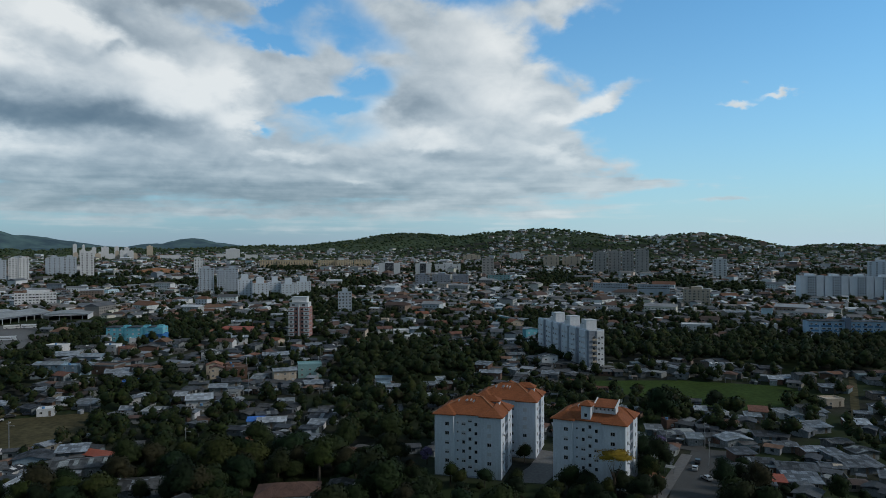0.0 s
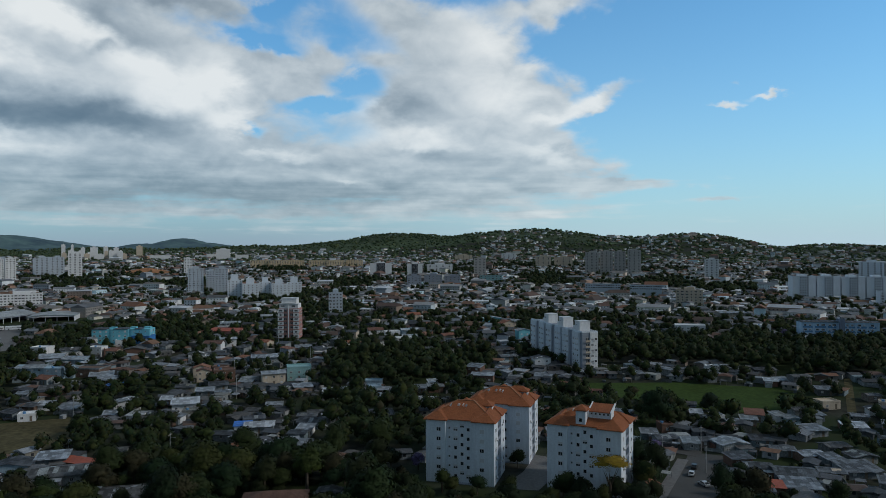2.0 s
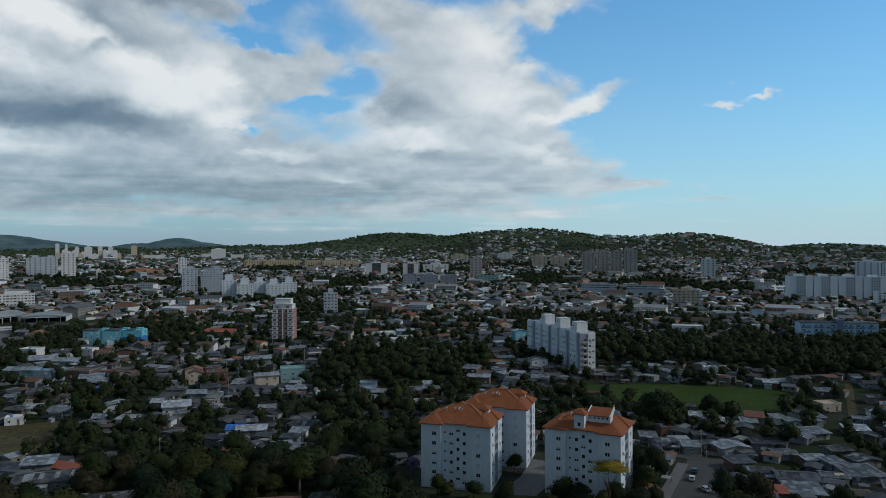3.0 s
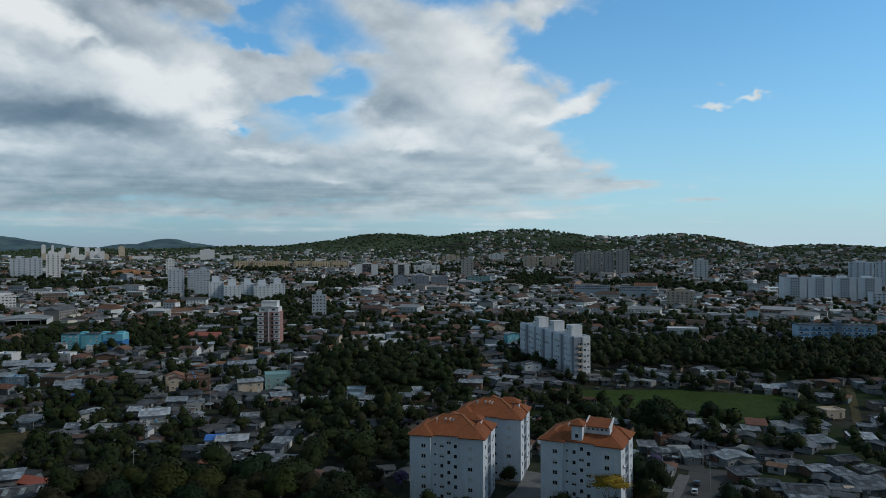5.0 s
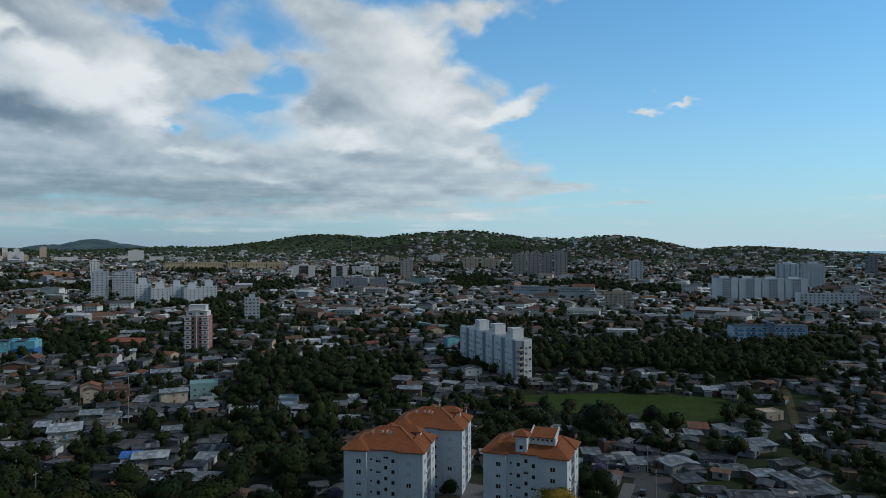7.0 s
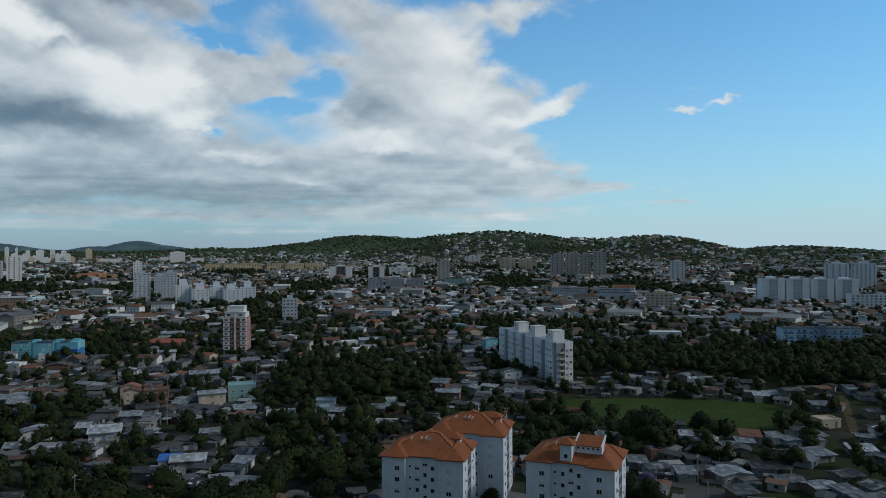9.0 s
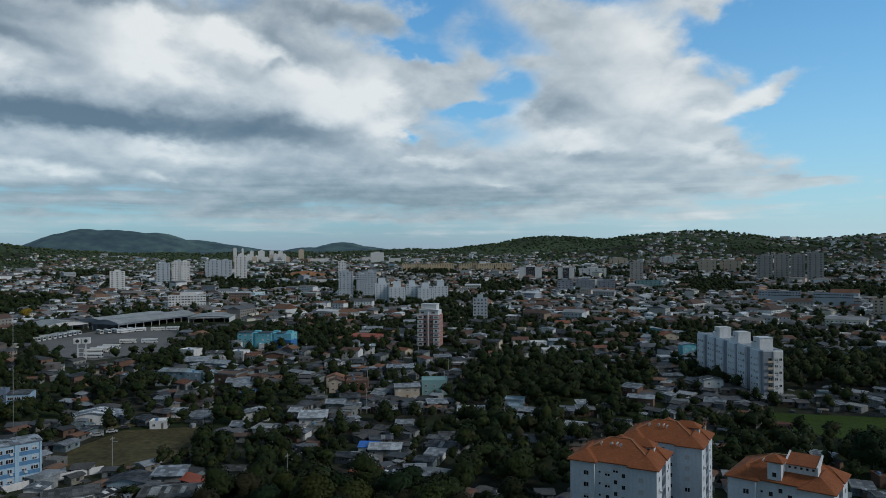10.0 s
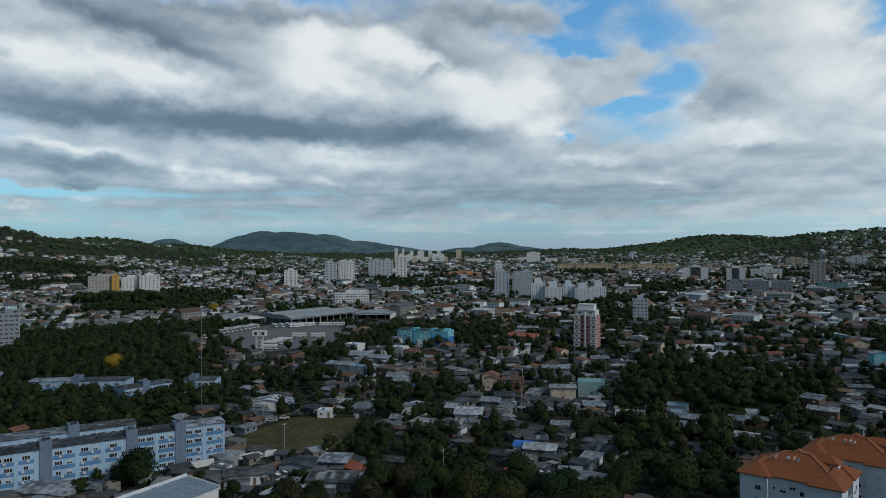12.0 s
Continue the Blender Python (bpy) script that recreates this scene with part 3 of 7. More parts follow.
def windows(parent, face, w, d, columns, floors, z0, rise_, kinds, step=0.0, out=0.0, skip=0.0):
    """Windows of one face of a box w by d whose near left corner is the origin; columns are metres from that face's left end."""
    turn = FACES[face]
    ox, oy = {"front": (0, -out), "right": (w + out, 0), "back": (w, d + out), "left": (-out, d)}[face]
    for n, c in enumerate(columns):
        for k in range(floors):
            if random.random() < skip:
                continue
            me = kinds[(n * 7 + k * 3 + random.randrange(9)) % len(kinds)]
            m = pose(ox, oy, 0, 0, 0, turn) @ Matrix.Translation((c, 0, z0 + k * rise_ + (step if n % 2 else 0)))
            part("window", me, None, parent, m=m)


COOLER = Shape().hull([(-.42, -.36, 0), (.42, -.36, 0), (.42, .02, 0), (-.42, .02, 0), (-.42, -.36, .5), (.42, -.36, .5), (.42, .02, .56), (-.42, .02, .56)],
                      [(3, 2, 1, 0), (4, 5, 6, 7), (0, 1, 5, 4), (1, 2, 6, 5), (2, 3, 7, 6), (3, 0, 4, 7)]).mesh("air_conditioner", M_FRAME)


def air_conditioner(parent, x, y, z, turn=0):
    part("air_conditioner", COOLER, None, parent, m=pose(x, y, z, 0, 0, turn))


def dish_shape():
    s = Shape()
    ring = 10
    pts = [(0, 0.16, 0)] + [(0.55 * math.cos(2 * math.pi * k / ring), 0, 0.55 * math.sin(2 * math.pi * k / ring)) for k in range(ring)]
    s.hull(pts, [(0, k + 1, (k + 1) % ring + 1) for k in range(ring)] + [((k + 1) % ring + 1, k + 1, 0) for k in range(ring)])
    s.tube(0, 0.2, -0.9, 0, 0.04, 0.04, 6)
    return s


M_DISH = material("dish_enamel", [(.7, .7, .7)], 0.4, amount=0.05, relief=0.0)
M_RIDGE = material("ridge_clay", [(.40, .20, .11)], 0.85, amount=0.3)
DISH = dish_shape().mesh("satellite_dish", M_DISH)


def satellite_dish(x, y, z, turn):
    ob = tagged(new("satellite_dish", DISH), "white satellite dish fixed on the roof", "satellite dish", "dishes on the roofs")
    ob.matrix_basis = pose(x, y, z + 0.85, -25, 0, turn)


# ---- the three blocks with orange tiled roofs ----
def orange_block(x, y, heading, pavilion, label, w=22.4, lantern=4.9):
    """Six storeys: three bays to the front with the middle one set back, a set-back balcony bay on the flank, hipped tile roof."""
    z0 = ground_at(x, y) - 0.5
    eave = 14.6 - z0
    d = 17.5
    claim_plot(x, y, heading, w, d, 2.0)
    ob = thing("apartment_block", pose(x, y, z0, 0, 0, heading), label, "apartment building", "blocks with orange roofs")
    body = part("wall", Shape().box(0.0, 1.5, 0, w - 1.6, d, eave), M_BLUEWHITE, ob)
    lw = part("wing", Shape().box(0, 0, 0, 6.3, 1.5, eave), M_BLUEWHITE, ob)
    rw = part("wing", Shape().box(w - 6.5, 0, 0, w, 1.5, eave).box(w - 1.6, 1.5, 0, w, 6.2, eave), M_BLUEWHITE, ob)
    part("wing", Shape().box(w - 1.6, 11.2, 0, w, d, eave), M_BLUEWHITE, ob)
    part("plinth", Shape().box(-0.06, -0.06, 0, w + 0.06, d + 0.06, 0.7), M_GREYWALL, ob, "grey plinth")
    first, rise_ = 1.9, 2.95
    windows(ob, "front", w, d, [4.2], 6, first, rise_, [W_MID, W_BLIND, W_HALF, W_MID])
    windows(ob, "front", w, d, [7.3], 6, first + 0.5, rise_, [W_SMALL], out=-1.5)
    windows(ob, "front", w, d, [9.3, 11.4, 13.4], 6, first, rise_, [W_TALL, W_TALL, W_HALF], step=1.1, out=-1.5)
    windows(ob, "front", w, d, [w - 3.8], 6, first, rise_, [W_MID, W_BLIND, W_BLIND, W_MID])
    windows(ob, "right", w, d, [3.0], 6, first, rise_, [W_MID, W_HALF, W_BLIND])
    windows(ob, "right", w, d, [14.6], 6, first, rise_, [W_MID, W_BLIND, W_MID])
    windows(ob, "right", w, d, [7.6, 9.8], 6, first - 0.5, rise_, [W_DOOR], out=-1.6)
    windows(ob, "left", w, d, [4.0, 12.5], 6, first, rise_, [W_MID, W_BLIND])
    for k in range(6):
        part("balcony", Shape().box(w - 1.6, 6.2, 1.1 + k * rise_, w - 0.15, 11.2, 1.25 + k * rise_).box(w - 0.25, 6.2, 1.25 + k * rise_, w - 0.15, 11.2, 2.1 + k * rise_), M_GREYWALL, ob, "grey balcony slab and rail")
        if random.random() < 0.6:
            air_conditioner(ob, w, 4.6 + (k % 2) * 8.2, first + k * rise_ - 0.2, 90)
    roof = part("roof", hip(0, 1.5, w - 0.5, d, eave, 4.3, 0.7), M_ORANGE, ob, "orange clay tile roof")
    rb, zr = (w - .5 + .7 - 8.7, 9.5), eave + 4.55
    ra = (8.0, 9.5)
    for p, q in (((-.7, .8, eave + .25), (*ra, zr)), ((w + .2, .8, eave + .25), (*rb, zr)), ((w + .2, d + .7, eave + .25), (*rb, zr)), ((-.7, d + .7, eave + .25), (*ra, zr)), ((*ra, zr), (*rb, zr))):
        part("ridge_cap", beam(p, q, 0.34, 0.14), M_RIDGE, roof, "pale clay ridge cap")
    for a, b in ((0, 6.3), (w - 6.5, w)):
        s = Shape().hull([(a - .7, -.7, eave), (b + .7, -.7, eave), (b + .7, 8.0, eave), (a - .7, 8.0, eave), (a - .7, -.7, eave + .25), (b + .7, -.7, eave + .25),
                          ((a + b) / 2, 3.4, eave + 2.5), ((a + b) / 2, 9.0, eave + 2.9), (b + .7, 8.0, eave + .25), (a - .7, 8.0, eave + .25)],
                         [(3, 2, 1, 0), (0, 1, 5, 4), (4, 5, 6), (5, 8, 7, 6), (9, 4, 6, 7), (1, 2, 8, 5), (3, 0, 4, 9)])
        part("roof_hip", s, M_ORANGE, ob)
    s = Shape().hull([(w - 6, 9.8, eave + .0), (w + .7, 9.8, eave), (w + .7, d + .7, eave), (w - 6, d + .7, eave), (w + .7, 9.8, eave + .25), (w + .7, d + .7, eave + .25), (w - 3.4, 13.9, eave + 2.6), (w - 8.5, 13.9, eave + 3.0)],
                     [(3, 2, 1, 0), (1, 2, 5, 4), (4, 5, 6), (0, 1, 4, 6, 7), (2, 3, 7, 6, 5)])
    part("roof_hip", s, M_ORANGE, ob)
    px, py = pavilion
    top = eave + lantern
    front = py < 5
    sy = py + (3.2 if front else 0.6)
    stair = part("stair_tower", Shape().box(px, py, eave - 1.0, px + 3.0, py + 3.4, top + 0.6).box(px + 3.0, sy, eave, px + 10.0, sy + 3.6, top), M_BLUEWHITE, ob)
    for k in range(5):
        part("window", W_SMALL, None, stair, m=pose(px + 4.1 + 1.25 * k, sy, top - 0.95))
    if front:
        part("window", W_TALL, None, stair, m=pose(px + 1.5, py, eave + 1.2))
    part("stair_roof", hip(px, py, px + 3.0, py + 3.4, top + 0.6, 1.4, 0.5), M_ORANGE, ob)
    if front:
        # a shelf of tiles that rises to the back between two white copings
        part("stair_roof", Shape().sweep([(sy - 0.6, top), (sy + 5.0, top + 1.5), (sy + 5.0, top + 1.7), (sy - 0.6, top + 0.2)], px + 3.2, px + 10.0, "x"), M_ORANGE, ob)
        for u in (px + 3.0, px + 9.9):
            part("gable_coping", Shape().sweep([(sy - 0.9, top - 1.6), (sy + 0.2, top - 1.6), (sy + 5.2, top + 1.5), (sy + 5.2, top + 2.0), (sy - 0.9, top + 0.35)], u, u + 0.35, "x"), M_WHITE, ob, "white sloping coping")
    else:
        part("stair_roof", hip(px + 3.2, py + 0.5, px + 10.0, py + 4.2, top, 1.5, 0.5), M_ORANGE, ob)
        part("gable_coping", Shape().sweep([(px + 9.6, top - 3.4), (px + 10.9, top - 3.4), (px + 10.2, top + 0.1), (px + 9.6, top + 0.1)], py + 0.3, py + 0.7), M_WHITE, ob, "white sloping coping")
    for u, v in ((6.6, 6.0), (9.2, 6.2), (10.6, 6.4), (11.6, 6.0)):
        c, sn = math.cos(radians(heading)), math.sin(radians(heading))
        satellite_dish(x + u * c - v * sn, y + u * sn + v * c, z0 + eave + 0.25 + 4.3 * (v - 0.8) / 8.7, 200 - heading + random.uniform(-30, 30))
    return ob


orange_block(-20.9, 225.6, -12, (9.0, 9.0), "pale render apartment block with orange tiled hip roof among trees", 21.9, 3.0)
orange_block(-9.0, 249.4, -13, (9.5, 9.0), "pale render apartment block behind another, orange tiled hip roof", 22.0, 3.0)
orange_block(16.8, 222.2, -22, (8.6, 1.4), "pale render apartment block with roof pavilion and orange tiles", 22.6, 4.0)


# ---- the white slab with three roof houses ----
def white_slab():
    x, y, heading, length, width = 24.0, 461.0, -71.7, 75.0, 9.8
    z0 = ground_at(47, 390) - 1.0
    top = 22.1 - z0
    claim_plot(x, y, heading, length, width, 3)
    ob = thing("white_apartment_slab", pose(x, y, z0, 0, 0, heading), "long white apartment slab with three tall roof houses", "apartment building")
    part("wall", Shape().box(0, 0.9, 0, length, width, top), M_GREYWALL, ob, "grey render wall")
    part("parapet", Shape().box(-0.1, 0.8, top, length + 0.1, 1.1, top + 0.7).box(-0.1, width - 0.2, top, length + 0.1, width + 0.1, top + 0.7).box(length - 0.2, 1.1, top, length + 0.1, width - 0.2, top + 0.7), M_BLUEWHITE, ob)
    for k in range(6):
        a = 0.6 + k * 12.4 + (1.2 if k % 2 else 0)
        bay = part("bay", Shape().box(a, 0, 1.0, a + 8.4, 0.9, top), M_BLUEWHITE, ob, "white projecting bay")
        for n in range(6):
            for c in (1.5, 4.2, 6.9):
                part("window", (W_MID, W_BLIND, W_SMALL, W_HALF)[random.randrange(4)], None, bay, m=pose(a + c, 0, 2.4 + n * 3.0))
            if random.random() < 0.5:
                air_conditioner(ob, a + 5.5, 0, 2.5 + n * 3.0)
    part("end_wall", Shape().box(length, 5.4, 0.5, length + 0.5, width, top), M_WHITE, ob, "white end wall")
    for n in range(6):
        z = 1.6 + n * 3.0
        part("balcony", Shape().box(length, 2.6, z, length + 0.9, 5.2, z + 0.15).box(length + 0.8, 2.6, z + 0.15, length + 0.9, 5.2, z + 1.05), M_BEIGE, ob, "tan balcony front")
        part("balcony_door", W_DOOR, None, ob, m=pose(length, 3.9, z + 0.2, 0, 0, 90))
        part("window", (W_MID, W_HALF)[n % 2], None, ob, m=pose(length + 0.5, 6.6, z + 0.9, 0, 0, 90))
        part("window", (W_SMALL, W_MID)[n % 2], None, ob, m=pose(length + 0.5, 8.6, z + 0.9, 0, 0, 90))
        if n % 2:
            air_conditioner(ob, length + 0.5, 7.6, z + 0.4, 90)
    for a in (17.0, 39.0, 61.0):
        roof_house = part("roof_house", Shape().box(a + 1.5, 2.2, top, a + 8.0, 8.4, top + 5.4).box(a - 2.0, 2.8, top, a + 1.5, 7.6, top + 2.4), M_WHITE, ob, "white roof house with water tanks")
        part("vent", Shape().box(a + 3, 2.1, top + 3.0, a + 4, 2.22, top + 3.6), M_DARK, roof_house)
        part("cap", Shape().box(a + 1.35, 2.05, top + 5.4, a + 8.15, 8.55, top + 5.6), M_FRAME, roof_house)


white_slab()


# ---- the pink tower ----
def pink_tower():
    x, y, heading, w, d = -146.2, 473.8, 4, 14.6, 13.0
    z0 = ground_at(x, y) - 0.5
    claim_plot(x, y, heading, w, d, 3)
    ob = thing("pink_tower", pose(x, y, z0, 0, 0, heading), "narrow pink and white apartment tower on columns", "apartment building")
    part("wall", Shape().box(0.4, 0.6, 2.9, w - 0.4, d, 23.4), M_PINK, ob, "pink render wall")
    for c in (0.5, 4.4, 9.8, 13.6):
        part("column", Shape().box(c - 0.25, 0.7, 0, c + 0.25, 1.2, 3.0), M_FRAME, ob)
    part("core", Shape().box(3, 4, 0, w - 3, d, 2.9), M_GREYWALL, ob)
    part("centre_strip", Shape().box(w / 2 - 0.35, -0.1, 2.0, w / 2 + 0.35, 0.6, 25.6), M_WHITE, ob, "white vertical strip")
    for n in range(7):
        z = 3.2 + n * 2.88
        for a in (0.1, w - 4.0):
            panel = part("panel", Shape().box(a, 0.1, z + 0.3, a + 3.9, 0.6, z + 2.5), M_WHITE, ob, "white wall panel")
            part("window", (W_WIDE, W_MID)[n % 2], None, panel, m=pose(a + 1.95, 0.1, z + 0.85))
        for a in (5.2, w - 5.2):
            part("balcony_door", W_DOOR, None, ob, m=pose(a, 0.6, z + 0.2))
            part("balcony", Shape().box(a - 1.1, -0.1, z, a + 1.1, 0.6, z + 0.12).box(a - 1.1, -0.1, z + 0.12, a + 1.1, 0.0, z + 0.9), M_PINK, ob)
    windows(ob, "right", w - 0.4, d, [3, 6.5, 10], 7, 4.1, 2.88, [W_MID, W_SMALL])
    windows(ob, "left", w, d, [3, 6.5, 10], 7, 4.1, 2.88, [W_MID, W_SMALL], out=-0.4)
    pent = part("penthouse", Shape().box(1.0, 0.8, 23.4, w - 1.0, d - 1, 26.4).box(2.0, 3, 26.4, w - 2.4, d - 2, 30.0), M_WHITE, ob, "white stepped penthouse")
    part("penthouse_roof", Shape().sweep([(0.4, 26.4), (w - 0.4, 26.4), (w - 0.4, 26.6), (w / 2, 27.4), (0.4, 26.6)], 0.4, 3.0), M_FRAME, ob)
    part("tank_roof", Shape().box(1.7, 2.7, 30.0, w - 2.1, d - 1.7, 30.25), M_FRAME, ob)
    for c in (3.5, 10.5):
        part("window", W_WIDE, None, pent, m=pose(c, 0.8, 24.3))


pink_tower()


# ---- the cyan slab and its blue neighbour ----
def cyan_slab():
    x, y, heading, w, d = -262.0, 447.0, 8, 37.0, 11.0
    z0 = ground_at(x + 20, y) - 0.6
    claim_plot(x, y, heading, w, d, 3)
    ob = thing("cyan_apartment_slab", pose(x, y, z0, 0, 0, heading), "four-storey cyan rendered apartment slab with dark stair recesses", "apartment building")
    h = 11.6
    for a, b in ((0, 10.4), (12.1, 23.4), (25.1, 37.0)):
        wing = part("wall", Shape().box(a, 0, 0, b, d, h), M_CYAN, ob, "cyan render wall")
        for n in range(4):
            for c in np.arange(a + 1.8, b - 1, 3.7):
                part("window", (W_MID, W_BLIND, W_HALF, W_SMALL)[random.randrange(4)], None, wing, m=pose(float(c), 0, 1.1 + n * 2.8))
    for a in (10.4, 23.4):
        part("stair_recess", Shape().box(a, 0.5, 0, a + 1.7, d - 0.5, h + 0.2), M_CYAN, ob, "shaded stair recess")
    for a in (9.6, 22.8, 32.0):
        part("tank_house", Shape().box(a, 4.5, h, a + 4.0, 8, h + 1.0), M_CYAN, ob)
    part("roof", Shape().box(-0.3, -0.3, h, 9.6, d + 0.3, h + 0.25).box(13.6, -0.3, h, 22.8, d + 0.3, h + 0.25).box(26.8, -0.3, h, 32, d + 0.3, h + 0.25), M_SHEET, ob)
    windows(ob, "right", w, d, [3, 7.5], 4, 1.1, 2.8, [W_MID, W_BLIND])


cyan_slab()


# ---- the blue and white terraced slabs ----
def terrace_slab(x, y, heading, bays, floors, label, depth=9.5, trees_hide=False):
    """A row of stepped wings with white walls, soft blue bands under the windows, thin bowed sheet roofs, and slate-blue stair towers."""
    z0 = min(ground_at(x, y), ground_at(x + 40 * math.cos(radians(heading)), y + 40 * math.sin(radians(heading)))) - 0.3
    rise_ = 3.1
    h = floors * rise_ + 0.7
    ob = thing("terraced_apartment_slab", pose(x, y, z0, 0, 0, heading), label, "apartment building", "blue and white apartment slabs")
    at = 0.0
    for n, (length, back) in enumerate(bays):
        claim_plot(x + at * math.cos(radians(heading)) - back * math.sin(radians(heading)), y + at * math.sin(radians(heading)) + back * math.cos(radians(heading)), heading, length, depth, 1.5)
        wall = part("wall", Shape().box(at, back, 0, at + length, back + depth, h), M_TERRACE, ob, "pale blue-white render wall")
        roof = Shape()
        arc = [(back - 0.5 + (depth + 1.0) * k / 8, h + 0.1 + 1.1 * math.sin(math.pi * (0.12 + 0.75 * k / 8)) - 0.3) for k in range(9)]
        roof.sweep(arc + [(p, q - 0.14) for p, q in arc[::-1]], at - 0.3, at + length + 0.3, "x")
        roof_part = part("roof", roof, M_SHEET, ob, "patched grey sheet roof")
        for k in range(int(length / 2.2)):
            c, v = random.uniform(at + 0.3, at + length - 1.8), random.randrange(1, 7)
            (p0, q0), (p1, q1) = arc[v], arc[v + 1]
            part("roof_sheet", Shape().hull([(c, p0, q0 + .02), (c + 1.6, p0, q0 + .02), (c + 1.6, p1, q1 + .02), (c, p1, q1 + .02), (c, p0, q0 + .06), (c + 1.6, p0, q0 + .06), (c + 1.6, p1, q1 + .06), (c, p1, q1 + .06)],
                 [(3, 2, 1, 0), (4, 5, 6, 7), (0, 1, 5, 4), (1, 2, 6, 5), (2, 3, 7, 6), (3, 0, 4, 7)]), M_SHEET, roof_part)
        count = max(1, round(length / 7.2))
        pitch = length / count
        for g in range(count + 1):
            c = at + g * pitch
            lo, hi = max(at, c - 0.6), min(at + length, c + 0.6)
            part("pilaster", Shape().box(lo, back - 0.22, 0, hi, back, h), M_TERRACE, ob)
        for g in range(count):
            u0, u1 = at + g * pitch + 0.6, at + (g + 1) * pitch - 0.6
            if g == 0 and n == 0 or u1 - u0 < 2.5:
                u0, u1 = u0 + 0.3, u1 - 0.3
            if g % 3 == 2:
                u1 -= 1.4
            for k in range(floors):
                z = 1.0 + k * rise_
                part("band", Shape().box(u0, back - 0.06, z - 0.95, u1, back, z + 0.3), M_SOFTBLUE, ob, "soft blue band")
                spots = max(1, int((u1 - u0) / 2.4))
                for i in range(spots):
                    c = u0 + (u1 - u0) * (i + 0.5) / spots
                    part("window", (W_MID, W_WIDE, W_HALF, W_WIDE, W_WIDE)[random.randrange(5)], None, wall, m=pose(c, back - 0.02, z + 0.36))
                if random.random() < 0.6:
                    air_conditioner(ob, random.uniform(u0 + 0.6, u1 - 0.6), back - 0.06, z - 0.35)
        at += length
        if n < len(bays) - 1:
            b2 = min(back, bays[n + 1][1])
            tower = part("stair_tower", Shape().box(at - 0.5, b2 - 0.5, 0, at + 2.9, b2 + 5, h + 2.4), M_SLATEBLUE, ob, "slate blue stair tower")
            part("water_tank", Shape().tube(at + 0.7, b2 + 1.0, h + 2.6, h + 3.4, 0.55, 0.5, 10).tube(at + 1.9, b2 + 1.4, h + 2.6, h + 3.3, 0.5, 0.45, 10), M_SHEET, tower)
            at += 2.4
    return ob


terrace_slab(-241.0, 120.0, 61.9, ((14.0, 0.0), (19.0, 0.0), (20.0, -1.5), (22.0, -1.5), (13.0, 0.0), (14.0, 1.5)), 4, "white and blue four-storey terraced slab with patched sheet roofs")
terrace_slab(-254.0, 127.0, 61.9, ((20.0, 0.0), (22.0, 1.5), (20.0, 0.0), (18.0, 0.0)), 4, "second white and blue slab standing behind the first")
terrace_slab(-331.0, 236.0, 33.0, ((20.0, 0.0), (22.0, 0.0)), 2, "low white and blue slab half hidden by trees")
terrace_slab(-280.0, 249.0, 80.0, ((9.0, 0.0), (12.0, 0.0)), 2, "white and blue slab end showing over tree crowns")
terrace_slab(-273.0, 276.0, 32.0, ((3.0, 0.0), (9.5, 0.0)), 2, "small white and blue slab beside dark trees")


# ---- plain blocks and towers farther off ----
def tower(x, y, heading, w, d, top, wall, label, columns=4, floors=0, roof=(0.3, 0.4, 3.0), mid=None, group="", sides=("front", "right"), kinds=None, rise_=2.9, skip=0.0, base=None):
    """A block with slabs of windows, a parapet and a roof house. x, y: its near left corner; top: height of its roof line."""
    z0 = (ground_at(x, y) if base is None else base) - 1.0
    h = top - z0
    claim_plot(x, y, heading, w, d, 2)
    ob = thing("apartment_tower", pose(x, y, z0, 0, 0, heading), label, "apartment building", group)
    part("wall", Shape().box(0, 0, 0, w, d, h), wall, ob)
    part("parapet", Shape().box(-0.12, -0.12, h, w + 0.12, 0.2, h + 0.8).box(-0.12, 0.2, h, 0.2, d + 0.12, h + 0.8).box(w - 0.2, 0.2, h, w + 0.12, d + 0.12, h + 0.8), wall, ob)
    if roof:
        a, b, c = roof
        part("roof_house", Shape().box(w * a, d * 0.25, h, w * (a + b), d * 0.8, h + c), wall, ob)
    if mid:
        part("bay", Shape().box(w * 0.3, -0.4, 1.5, w * 0.7, 0, h + 0.6), mid, ob)
    floors = floors or int((h - 2.5) / rise_)
    first = h - floors * rise_ + 0.8
    kinds = kinds or [W_FAR, W_FARWIDE, W_FAR]
    for face in sides if columns else ():
        size = w if face in ("front", "back") else d
        n = columns if face in ("front", "back") else max(1, round(columns * d / w))
        cols = [size * (k + 0.5) / n for k in range(n)]
        if face == "front" and mid:
            # the bay alone has windows, the side panels are blank
            windows(ob, face, w, d, [w * (0.3 + 0.4 * (k + 0.5) / n) for k in range(n)], floors, first, rise_, kinds, skip=skip, out=0.4)
        else:
            windows(ob, face, w, d, cols, floors, first, rise_, kinds, skip=skip)
    return ob


def far_block(az, far, wide, high, wall, label, deep=14.0, turn=0.0, foot=None, **more):
    """A block set out by bearing and distance; high: metres of it that show over the roofs before it."""
    x, y = polar(az, far)
    heading = az + turn
    x, y = x - wide / 2 * math.cos(radians(heading)), y - wide / 2 * math.sin(radians(heading))
    return tower(x, y, heading, wide, deep, foot + high, wall, label, **more)


